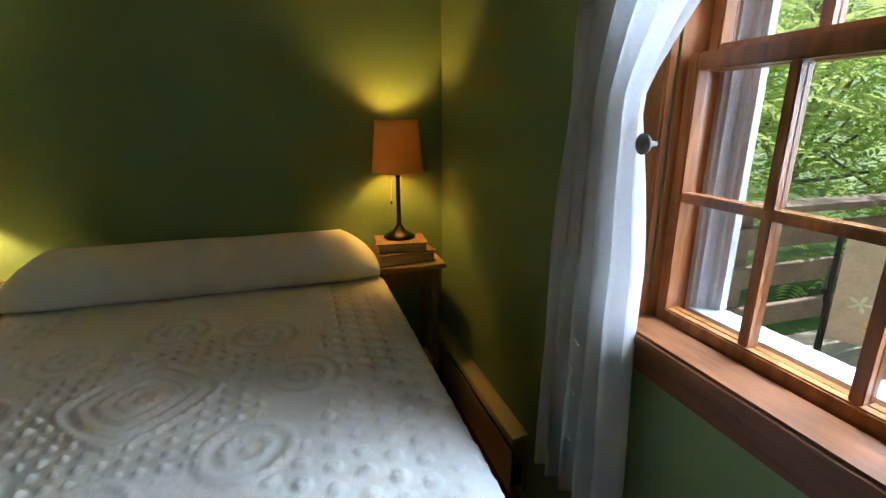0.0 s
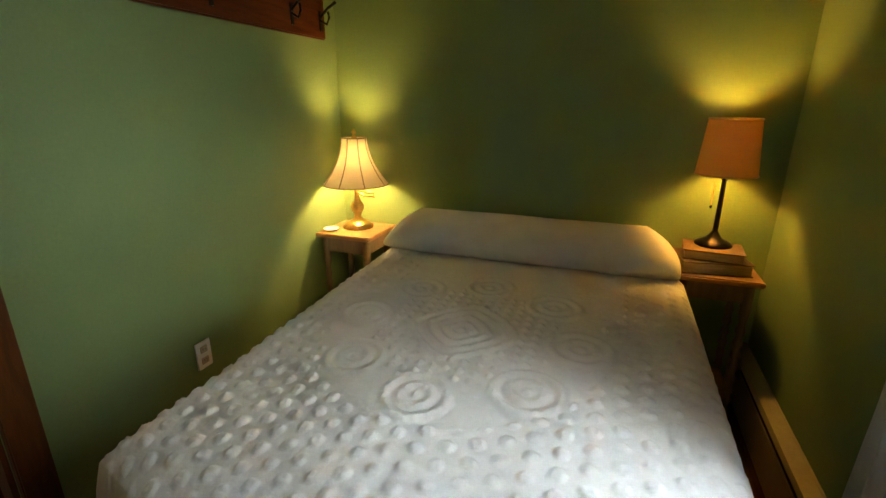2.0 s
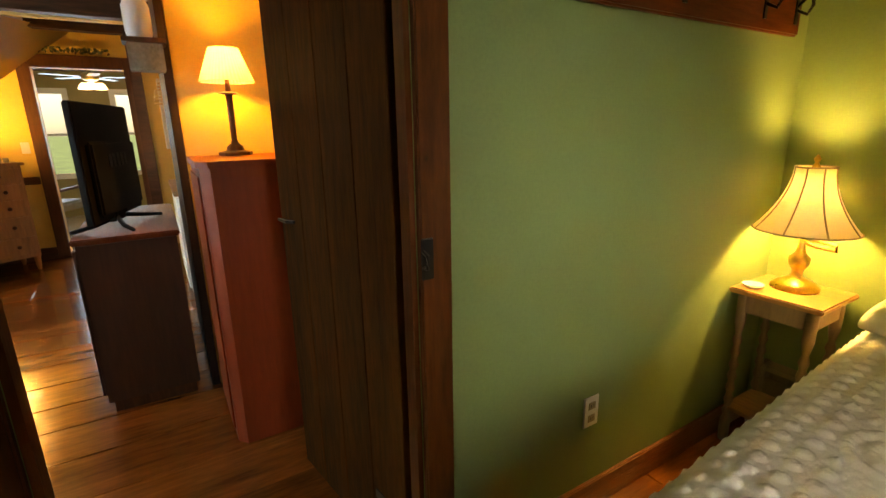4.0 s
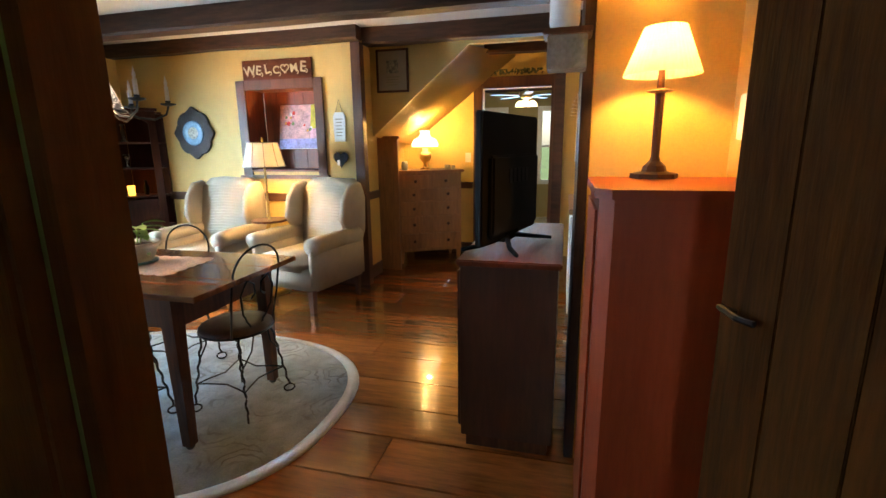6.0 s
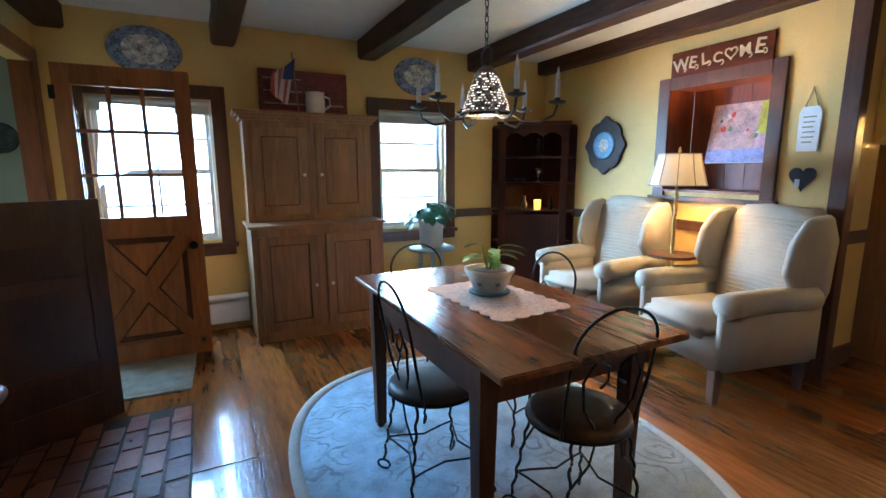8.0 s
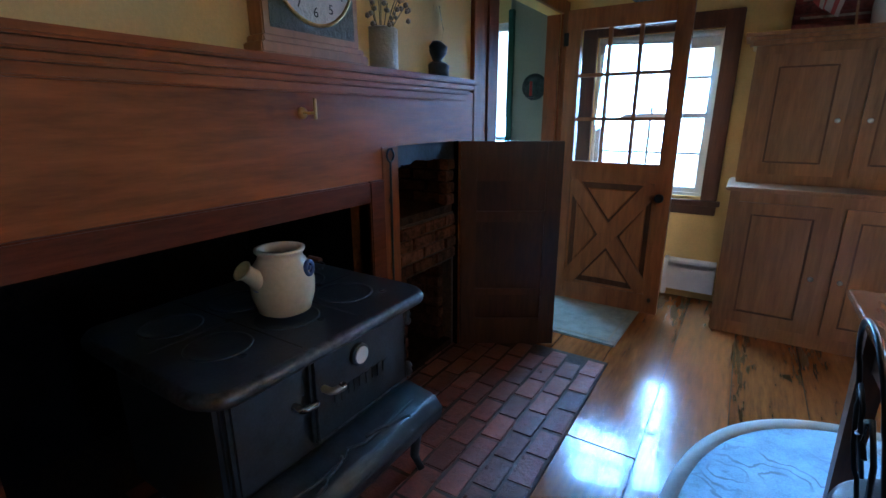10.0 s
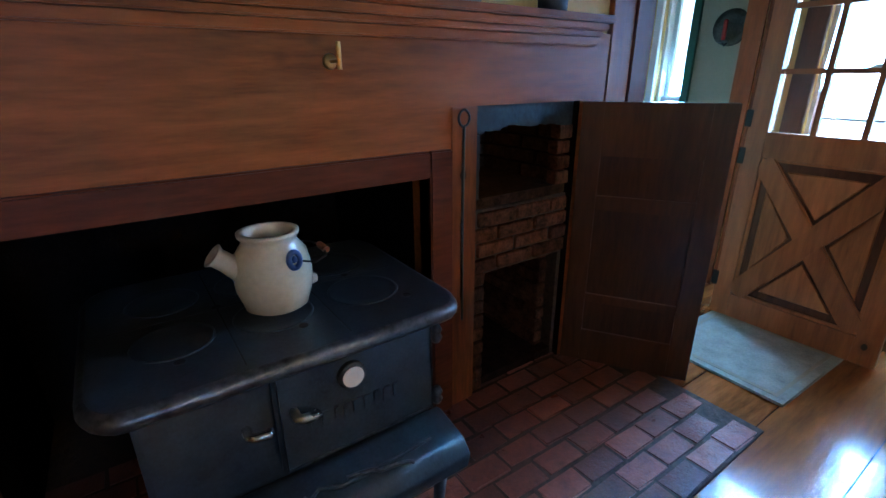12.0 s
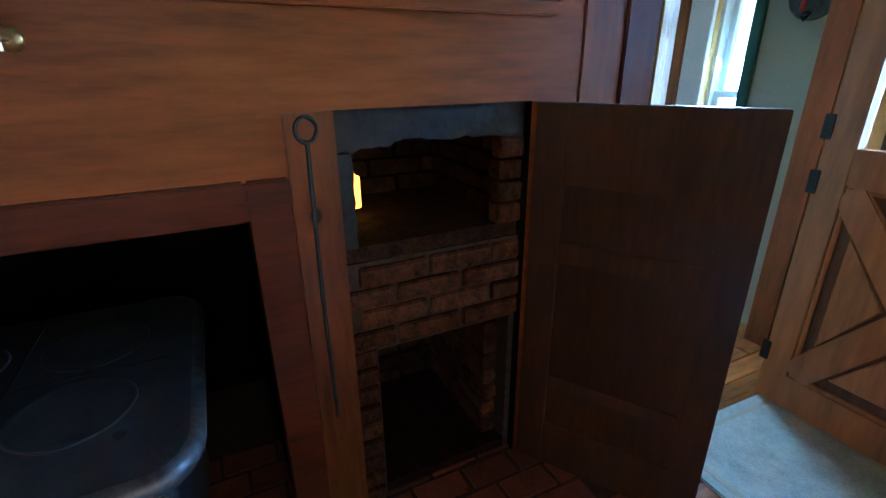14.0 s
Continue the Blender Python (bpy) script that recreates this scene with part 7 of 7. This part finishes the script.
bulb("bulb_fan", -7.6, 0.05, 1.86, 12, (1.0, 0.75, 0.5))
M_GREYF = material("grey_chair_fabric", (0.30, 0.30, 0.30), 0.9, vary=0.1, scale=20)
ac = thing("upholstered_chair", (-7.7, -0.65, 0), 60, "grey upholstered chair with dark wooden arms", "chair")
part("seat", box(-0.28, 0.28, -0.28, 0.28, 0.34, 0.46, 0.03), M_GREYF, ac)
part("back", box(-0.27, 0.27, -0.34, -0.24, 0.46, 0.98, 0.03), M_GREYF, ac)
for s in (-1, 1):
    part("arm", tube([(s * 0.30, -0.26, 0.62), (s * 0.31, 0.1, 0.64), (s * 0.31, 0.28, 0.61), (s * 0.30, 0.27, 0.45)], 0.02, 8), M_TABLEG, ac)
    for y in (-0.25, 0.25):
        part("leg", lathe([(0.015, 0), (0.022, 0.34)], 10, (s * 0.25, y, 0)), M_TABLEG, ac)
gar = thing("leaf_garland", (-6.10, 0.06, 2.13), 0, "dried leaf garland lying on the door casing", "garland")
bm = bmesh.new()
rg = random.Random(3)
for k in range(90):
    u = rg.random()
    m = pose(0.02 * rg.random(), -0.30 + 0.6 * u, 0.02 + 0.05 * rg.random(), 360 * rg.random(), 360 * rg.random(), 360 * rg.random())
    bmesh.ops.create_cone(bm, segments=5, radius1=0.018, radius2=0.004, depth=0.004, cap_ends=True, matrix=m)
tagged(part("leaves", bm, material("dried_leaf", (0.12, 0.12, 0.04), 0.8, vary=0.4, scale=20), gar), "dry green-brown leaves", "", "", "stuff")
for y in (-0.30, 0.0, 0.28):
    part("bough", tube([(0.01, y, 0.01), (0.012, y + 0.02, 0.03)], 0.008, 6), M_TABLEG, gar)
# understair board door
ud = thing("understair_door", (-5.02, -1.33, 0), 0, "pine board leaning at the understair closet", "door")
part("board", box(-0.12, -0.09, 0.02, 0.26, 0, 1.42, 0.003), M_PINE, ud)
part("cap", box(-0.125, -0.085, 0.01, 0.28, 1.42, 1.45, 0.003), M_PINE, ud)
# kitchen
kc = thing("kitchen_counter", (-4.25, 0.72, 0), 0, "white base cabinet with a butcher-block counter", "counter")
part("carcass", box(-0.53, 0.5, 0.0, 0.6, 0.08, 0.86), M_WHITE, kc)
part("plinth", box(-0.5, 0.48, 0.05, 0.58, 0.0, 0.08), M_BLACK, kc)
part("worktop", box(-0.55, 0.52, -0.03, 0.62, 0.86, 0.90, 0.004), M_PINE, kc)
for k in range(2):
    part("door", box(-0.52 + 0.51 * k, -0.04 + 0.51 * k, -0.016, -0.001, 0.11, 0.84, 0.004), M_WHITE, kc)
wc = thing("wall_cabinet", (-6.15, 1.05, 1.15), 0, "white kitchen wall cabinet", "cabinet")
part("carcass", box(0.0, 0.32, -0.30, 0.45, 0.0, 0.75), M_WHITE, wc)
for k in range(2):
    part("door", box(0.321, 0.338, -0.295 + 0.375 * k, 0.07 + 0.375 * k, 0.01, 0.74, 0.004), M_WHITE, wc)
pd = thing("pendant_lamp", (-4.2, 0.80, 0), 0, "ribbed glass pendant lamp, lit", "lamp")
part("shade", lathe([(0.05, 1.64), (0.055, 1.68), (0.03, 1.72), (0.028, 1.72), (0.05, 1.68), (0.046, 1.64)], 24, cap=False), M_MILK, pd, "lit glass shade", True)
part("cord", tube([(0, 0, 1.72), (0, 0, CEIL)], 0.004, 5), M_BLACK, pd)
for k in range(9):
    rr = 0.125 - 0.0011 * k * k
    part("wire_ring", tube([(rr * math.cos(2 * math.pi * j / 24), rr * math.sin(2 * math.pi * j / 24), 1.56 + 0.026 * k) for j in range(24)], 0.0035, 5, closed=True), M_BRASS, pd)
bulb("bulb_pendant", -4.2, 0.80, 1.60, 5, (1.0, 0.7, 0.4))

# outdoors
# Added glowing panel: whites out the dining windows and sends daylight through them.
M_GLOWBACK = bpy.data.materials.new("glowing_white_backdrop")
M_GLOWBACK.use_nodes = True
hb = M_GLOWBACK.node_tree.nodes["Principled BSDF"]
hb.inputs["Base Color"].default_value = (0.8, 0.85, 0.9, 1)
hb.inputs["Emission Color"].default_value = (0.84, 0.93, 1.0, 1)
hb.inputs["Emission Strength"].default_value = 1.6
structure("backdrop", box(-14.0, 5.0, -9.1, -9.0, -0.6, 6.0), M_GLOWBACK, "backdrop", "plain glowing panel that whites out the dining room windows")
# Emissive green panel, added to lighten leaf gaps; the haze is its glow.
M_WOODGLOW = material("glowing_green_backdrop", (0.50, 0.62, 0.34), 0.9, vary=0.3, scale=1.4, bump=0.0, fine=12, emit=0.9)
structure("backdrop_garden", box(15.0, 15.1, -12.0, 16.0, -0.6, 9.0), M_WOODGLOW, "backdrop", "glowing pale green panel standing in for woods behind the trees")
ground = structure("ground", box(-400, 400, -400, 400, -0.62, -0.60), material("lawn", (0.10, 0.16, 0.05), 0.95, vary=0.35, scale=0.8, bump=0.05, fine=9), "ground")
deck = thing("deck", (2.0, 0, -0.16), 0, "weathered grey-brown plank deck outside the bedroom", "deck", "", "structure")
M_DECK = material("weathered_deck", (0.58, 0.50, 0.43), 0.8, vary=0.2, scale=6, grain=GX, bump=0.004, spread=0.15)
for k in range(24):
    part("deck_board", box(-0.3, 3.4, -0.73 + 0.145 * k, -0.59 + 0.145 * k, 0, 0.03), M_DECK, deck)
part("joists", box(-0.3, 3.4, -0.73, 2.74, -0.44, -0.002), M_GAP, deck)
# Unseen wall, added to keep south-east sky light off the bedroom's head wall.
structure("wall_wing", box(1.66, 5.0, -0.85, -0.75, -0.6, 5.2), material("brown_light_block", (0.10, 0.065, 0.045), 0.8, vary=0.25, grain=GX, scale=5), "wall")
rl = thing("deck_railing", (5.2, 0, -0.13), 0, "dark brown deck railing with wide rails", "railing")
M_RAIL = material("deck_rail_wood", (0.32, 0.24, 0.20), 0.7, vary=0.25, grain=GY)
for z in (0.28, 0.52, 0.76):
    part("rail", box(-0.02, 0.02, -0.7, 2.5, z, z + 0.12, 0.004), M_RAIL, rl)
part("cap_rail", box(-0.09, 0.09, -0.7, 2.5, 0.92, 0.96, 0.004), M_RAIL, rl)
for k in range(4):
    part("post", box(-0.045, 0.045, -0.68 + 1.0 * k, -0.59 + 1.0 * k, 0, 0.92), M_RAIL, rl)
rl = thing("deck_railing", (3.4, 2.62, -0.13), 0, "weathered brown deck railing with wide rails", "railing")
for z in (0.20, 0.46, 0.70):
    part("rail", box(-1.6, 1.78, -0.02, 0.02, z, z + 0.13, 0.004), M_RAIL, rl)
part("cap_rail", box(-1.6, 1.78, -0.10, 0.08, 0.92, 0.96, 0.004), M_RAIL, rl)
for k in range(3):
    part("post", box(-1.5 + 1.35 * k, -1.41 + 1.35 * k, 0.021, 0.08, 0, 0.92), M_RAIL, rl)
dc = thing("deck_chair", (3.65, 2.03, -0.13), -60, "metal garden chair with brown floral sling fabric", "chair")
M_SLING = material("brown_sling", (0.55, 0.40, 0.33), 0.9, vary=0.12, scale=14)
part("seat_sling", box(-0.26, 0.26, -0.25, 0.25, 0.38, 0.392, 0.004), M_SLING, dc)
bk = part("back_sling", box(-0.26, 0.26, -0.006, 0.006, 0, 0.58, 0.004), M_SLING, dc)
bk.location, bk.rotation_euler = (0, -0.25, 0.39), (radians(18), 0, 0)
for k in range(7):
    x, z = -0.18 + 0.36 * rg.random(), 0.08 + 0.42 * rg.random()
    pts = [(x + (0.03 + 0.025 * math.cos(5 * a)) * math.cos(a), z + (0.03 + 0.025 * math.cos(5 * a)) * math.sin(a)) for a in [2 * math.pi * j / 30 for j in range(30)]]
    fl2 = part("printed_flower", prism(pts, 0.002, "y", (0, 0.0062, 0)), material("printed_blossom", ((0.75, 0.70, 0.55), (0.70, 0.42, 0.12))[k % 2], 0.9, vary=0.1), bk)
    fl3 = part("printed_flower", prism(pts, -0.002, "y", (0, -0.0062, 0)), MATS["printed_blossom"], bk)
for s in (-1, 1):
    part("side_frame", tube([(s * 0.28, -0.44, 0.96), (s * 0.28, -0.25, 0.40), (s * 0.28, 0.26, 0.40), (s * 0.28, 0.34, 0.0)], 0.012, 8), M_WIRE, dc)
    part("rear_leg", tube([(s * 0.28, -0.22, 0.40), (s * 0.28, -0.38, 0.0)], 0.012, 8), M_WIRE, dc)
    part("arm_rest", tube([(s * 0.30, -0.34, 0.64), (s * 0.31, 0.22, 0.62), (s * 0.30, 0.28, 0.40)], 0.014, 8), M_WIRE, dc)


def tree(at, height, spread_r, seed, n=6000, low=0.2):
    r = random.Random(seed)
    t = thing("tree", at, 0, "leafy green tree beyond the deck", "tree", "trees outside")
    part("trunk", tube([(0, 0, 0), (0.08, 0.03, height * 0.3), (0.0, -0.05, height * 0.6), (0.05, 0, height * 0.9)], 0.12, 9, taper=0.03), M_RAIL, t)
    clumps = []
    for k in range(9):
        a, u = r.random() * 6.28, 0.2 + 0.8 * r.random()
        p = Vector((spread_r * u * math.cos(a), spread_r * u * math.sin(a), height * (low + (1 - low) * r.random())))
        part("limb", tube([(0, 0, height * 0.25), p * 0.5 + Vector((0, 0, height * 0.12)), p], 0.035, 6, taper=0.01), M_RAIL, t)
        clumps.append(p)
    verts, faces = [], []
    for k in range(n // 14):
        c = clumps[r.randrange(len(clumps))]
        p = c + Vector((r.gauss(0, 1), r.gauss(0, 1), r.gauss(0, 0.7))) * spread_r * 0.38
        m = pose(*p, 40 * r.random() - 20, 30 * r.random() - 10, 360 * r.random())
        ln = 0.40 + 0.25 * r.random()
        for j in range(9):
            u = (j + 1) / 9
            x, z, s = ln * u, -0.35 * ln * u * u, 0.085 * (1.15 - 0.6 * u)
            for side in (-1, 1):
                b = len(verts)
                verts += [m @ Vector(q) for q in ((x, 0, z), (x + 0.5 * s, side * 0.5 * s, z + 0.01), (x + 0.9 * s, side * 1.5 * s, z - 0.3 * s), (x + 0.15 * s, side * 0.9 * s, z))]
                faces.append((b, b + 1, b + 2, b + 3))
    me = bpy.data.meshes.new("crown")
    me.from_pydata(verts, [], faces)
    me.materials.append(M_TREE)
    o = new("crown", me)
    o.parent = t
    tagged(o, "airy crown of pale green leaves", "", "", "stuff")


M_TREE = translucent("sunlit_leaf", (0.62, 0.74, 0.28), 0.6)
# Trees at (6.4, -2.6) and (4.4, -4.6) are unseen, added to block sky light.
for k, (x, y, h, s) in enumerate(((4.7, 4.9, 3.2, 1.3), (3.6, 5.9, 3.6, 1.5), (6.6, 3.4, 3.6, 1.6), (7.4, 1.2, 3.2, 1.5), (6.9, 5.2, 4.2, 1.8), (9.5, -0.8, 5.0, 2.2), (10.5, 3.4, 6.0, 2.6), (9.0, 6.8, 5.5, 2.4), (6.4, -2.6, 5.0, 2.2), (4.4, -4.6, 5.0, 2.0), (7.6, -5.4, 6.0, 2.6))):
    tree((x, y, -0.6), h, s, 20 + k)

# ---- pieces of the floors, hearth and oven ----
floor_boards(floor, -6.3, -0.632, -3.93, 3.0, 0.27, M_FLOOR)
floor_boards(floor, -0.632, FX, -3.93, 0.05, 0.26, M_FLOOR)
floor_boards(floor, FX, 0.90, -3.93, -2.70, 0.27, M_FLOOR)
floor_boards(floor_bed, -0.632, 1.53, 0.05, 2.84, 0.2, M_FLOOR)

hearth = structure("hearth", box(-1.05, 0.60, -2.62, -0.05, 0.001, 0.0095), M_MORTAR, "hearth", "worn red brick hearth before the fireplace")
SHAPES = []
for k in range(5):
    bm = box(-0.047, 0.047, -0.083, 0.083, -0.004, 0.006, bevel=0.005)
    for v in bm.verts:
        v.co.x += 0.007 * noise.noise((v.co.x * 40 + k * 7, v.co.y * 40, 0))
        v.co.y += 0.007 * noise.noise((v.co.x * 40, v.co.y * 40 + k * 5, 3))
        v.co.z += 0.002 * noise.noise((v.co.x * 30, v.co.y * 30, k))
    SHAPES.append(mesh_of("brick", bm, M_BRICK))
rb = random.Random(5)
x, row = -1.0, 0
while x < 0.12:
    y = -2.52 + (0.086 if row % 2 else 0) + 0.02 * rb.random()
    while y < -0.1:
        o = new("brick", SHAPES[rb.randrange(5)])
        o.parent = hearth
        o.matrix_local = pose(x + 0.004 * rb.random(), y, 0.006 + 0.003 * rb.random(), 0.8 * rb.random(), 0.8 * rb.random(), 2 * rb.random() - 1)
        y += 0.172
    x += 0.100
    row += 1

M_PLATEI = material("sooty_iron_plate", (0.020, 0.025, 0.028), 0.5, metal=0.3, vary=0.5, scale=16, bump=0.006)
# Darker copy of the oven brick: soot, with the cavity's shade in the colour.
M_BRICKSHADE = material("sooty_shaded_oven_brick", (0.030, 0.016, 0.010), 0.95, spec=0.08, vary=0.5, scale=22, bump=0.012, fine=90, spread=0.4)
# brick oven behind the small door: mouth above, ash pit below
oven = thing("brick_oven", (FX, -2.1175, 0), 0, "old brick bake oven with a blackened iron lintel", "oven", "", "structure")
edge = [(0.255 - 0.51 * k / 24, 1.062 + 0.012 * noise.noise((k * 0.7, 0.4, 0)) + 0.018 * math.sin(math.pi * k / 24)) for k in range(25)]
part("lintel", prism([(0.255, 1.16)] + edge + [(-0.255, 1.16)], 0.03, "x", (0.028, 0, 0)), M_PLATEI, oven, "blackened iron lintel plate")
edge = [(0.214 + 0.006 * noise.noise((k * 0.9, 2.2, 0)), 0.83 + 0.23 * k / 12) for k in range(13)]
part("jamb_plate", prism([(0.255, 0.83)] + edge + [(0.255, 1.06)], 0.024, "x", (0.030, 0, 0)), M_PLATEI, oven, "blackened iron side plate")
# Thin near-black sheet over the pine reveal gives it shade by colour.
part("side_lining", box(0.0, 0.10, -0.2572, -0.2545, 0, 1.16), M_SOOTSHADE, oven, "near-black sheet that shades the side of the opening")
part("back_mass", box(0.56, 0.66, -0.30, 0.30, 0, 1.2), M_SOOTSHADE, oven)
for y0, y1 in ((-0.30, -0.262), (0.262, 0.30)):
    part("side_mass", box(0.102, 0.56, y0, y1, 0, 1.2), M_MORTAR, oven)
part("roof_mass", box(0.06, 0.56, -0.26, 0.26, 1.10, 1.2), M_SOOTSHADE, oven)
part("floor_slab", box(0.04, 0.56, -0.26, 0.26, 0.79, 0.83), M_BRICKSHADE, oven)
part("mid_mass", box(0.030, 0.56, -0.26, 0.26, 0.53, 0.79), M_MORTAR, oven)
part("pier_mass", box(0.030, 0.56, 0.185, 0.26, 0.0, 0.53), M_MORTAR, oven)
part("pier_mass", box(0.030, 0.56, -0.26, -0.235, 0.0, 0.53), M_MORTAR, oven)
part("pit_floor", box(0.03, 0.56, -0.235, 0.185, 0.0, 0.05), M_BRICKSHADE, oven)
BR, BS = [], []
for k in range(4):
    bm = box(0, 0.05, -0.092, 0.092, -0.026, 0.026, bevel=0.004)
    for v in bm.verts:
        v.co.x += 0.006 * noise.noise((v.co.y * 30 + k * 9, v.co.z * 40, 0))
    BS.append(mesh_of("brick", bm.copy(), M_BRICKSHADE))
    BR.append(mesh_of("brick", bm, M_BRICKO))


def course(y0, y1, z0, z1, x, turn=0, kinds=BR):
    z, row = z0 + 0.03, 0
    while z < z1:
        y = y0 - (0.095 if row % 2 else 0)
        while y < y1:
            a, b = max(y, y0), min(y + 0.185, y1)
            if b - a > 0.03:
                o = new("brick", kinds[rb.randrange(4)])
                o.parent = oven
                m = pose(x - 0.012 * rb.random(), (a + b) / 2, z) if not turn else pose((a + b) / 2, x, z, 0, 0, turn)
                o.matrix_local = m @ Matrix.Diagonal((1, (b - a) / 0.188, 1, 1))
            y += 0.194
        z += 0.061
        row += 1


course(-0.255, 0.255, 0.54, 0.81, 0.02)
course(0.19, 0.255, 0.0, 0.54, 0.02)
course(-0.255, -0.235, 0.0, 0.54, 0.02)
course(-0.255, -0.18, 0.83, 1.06, 0.03)
course(0.08, 0.55, 0.0, 0.54, -0.232, 90)
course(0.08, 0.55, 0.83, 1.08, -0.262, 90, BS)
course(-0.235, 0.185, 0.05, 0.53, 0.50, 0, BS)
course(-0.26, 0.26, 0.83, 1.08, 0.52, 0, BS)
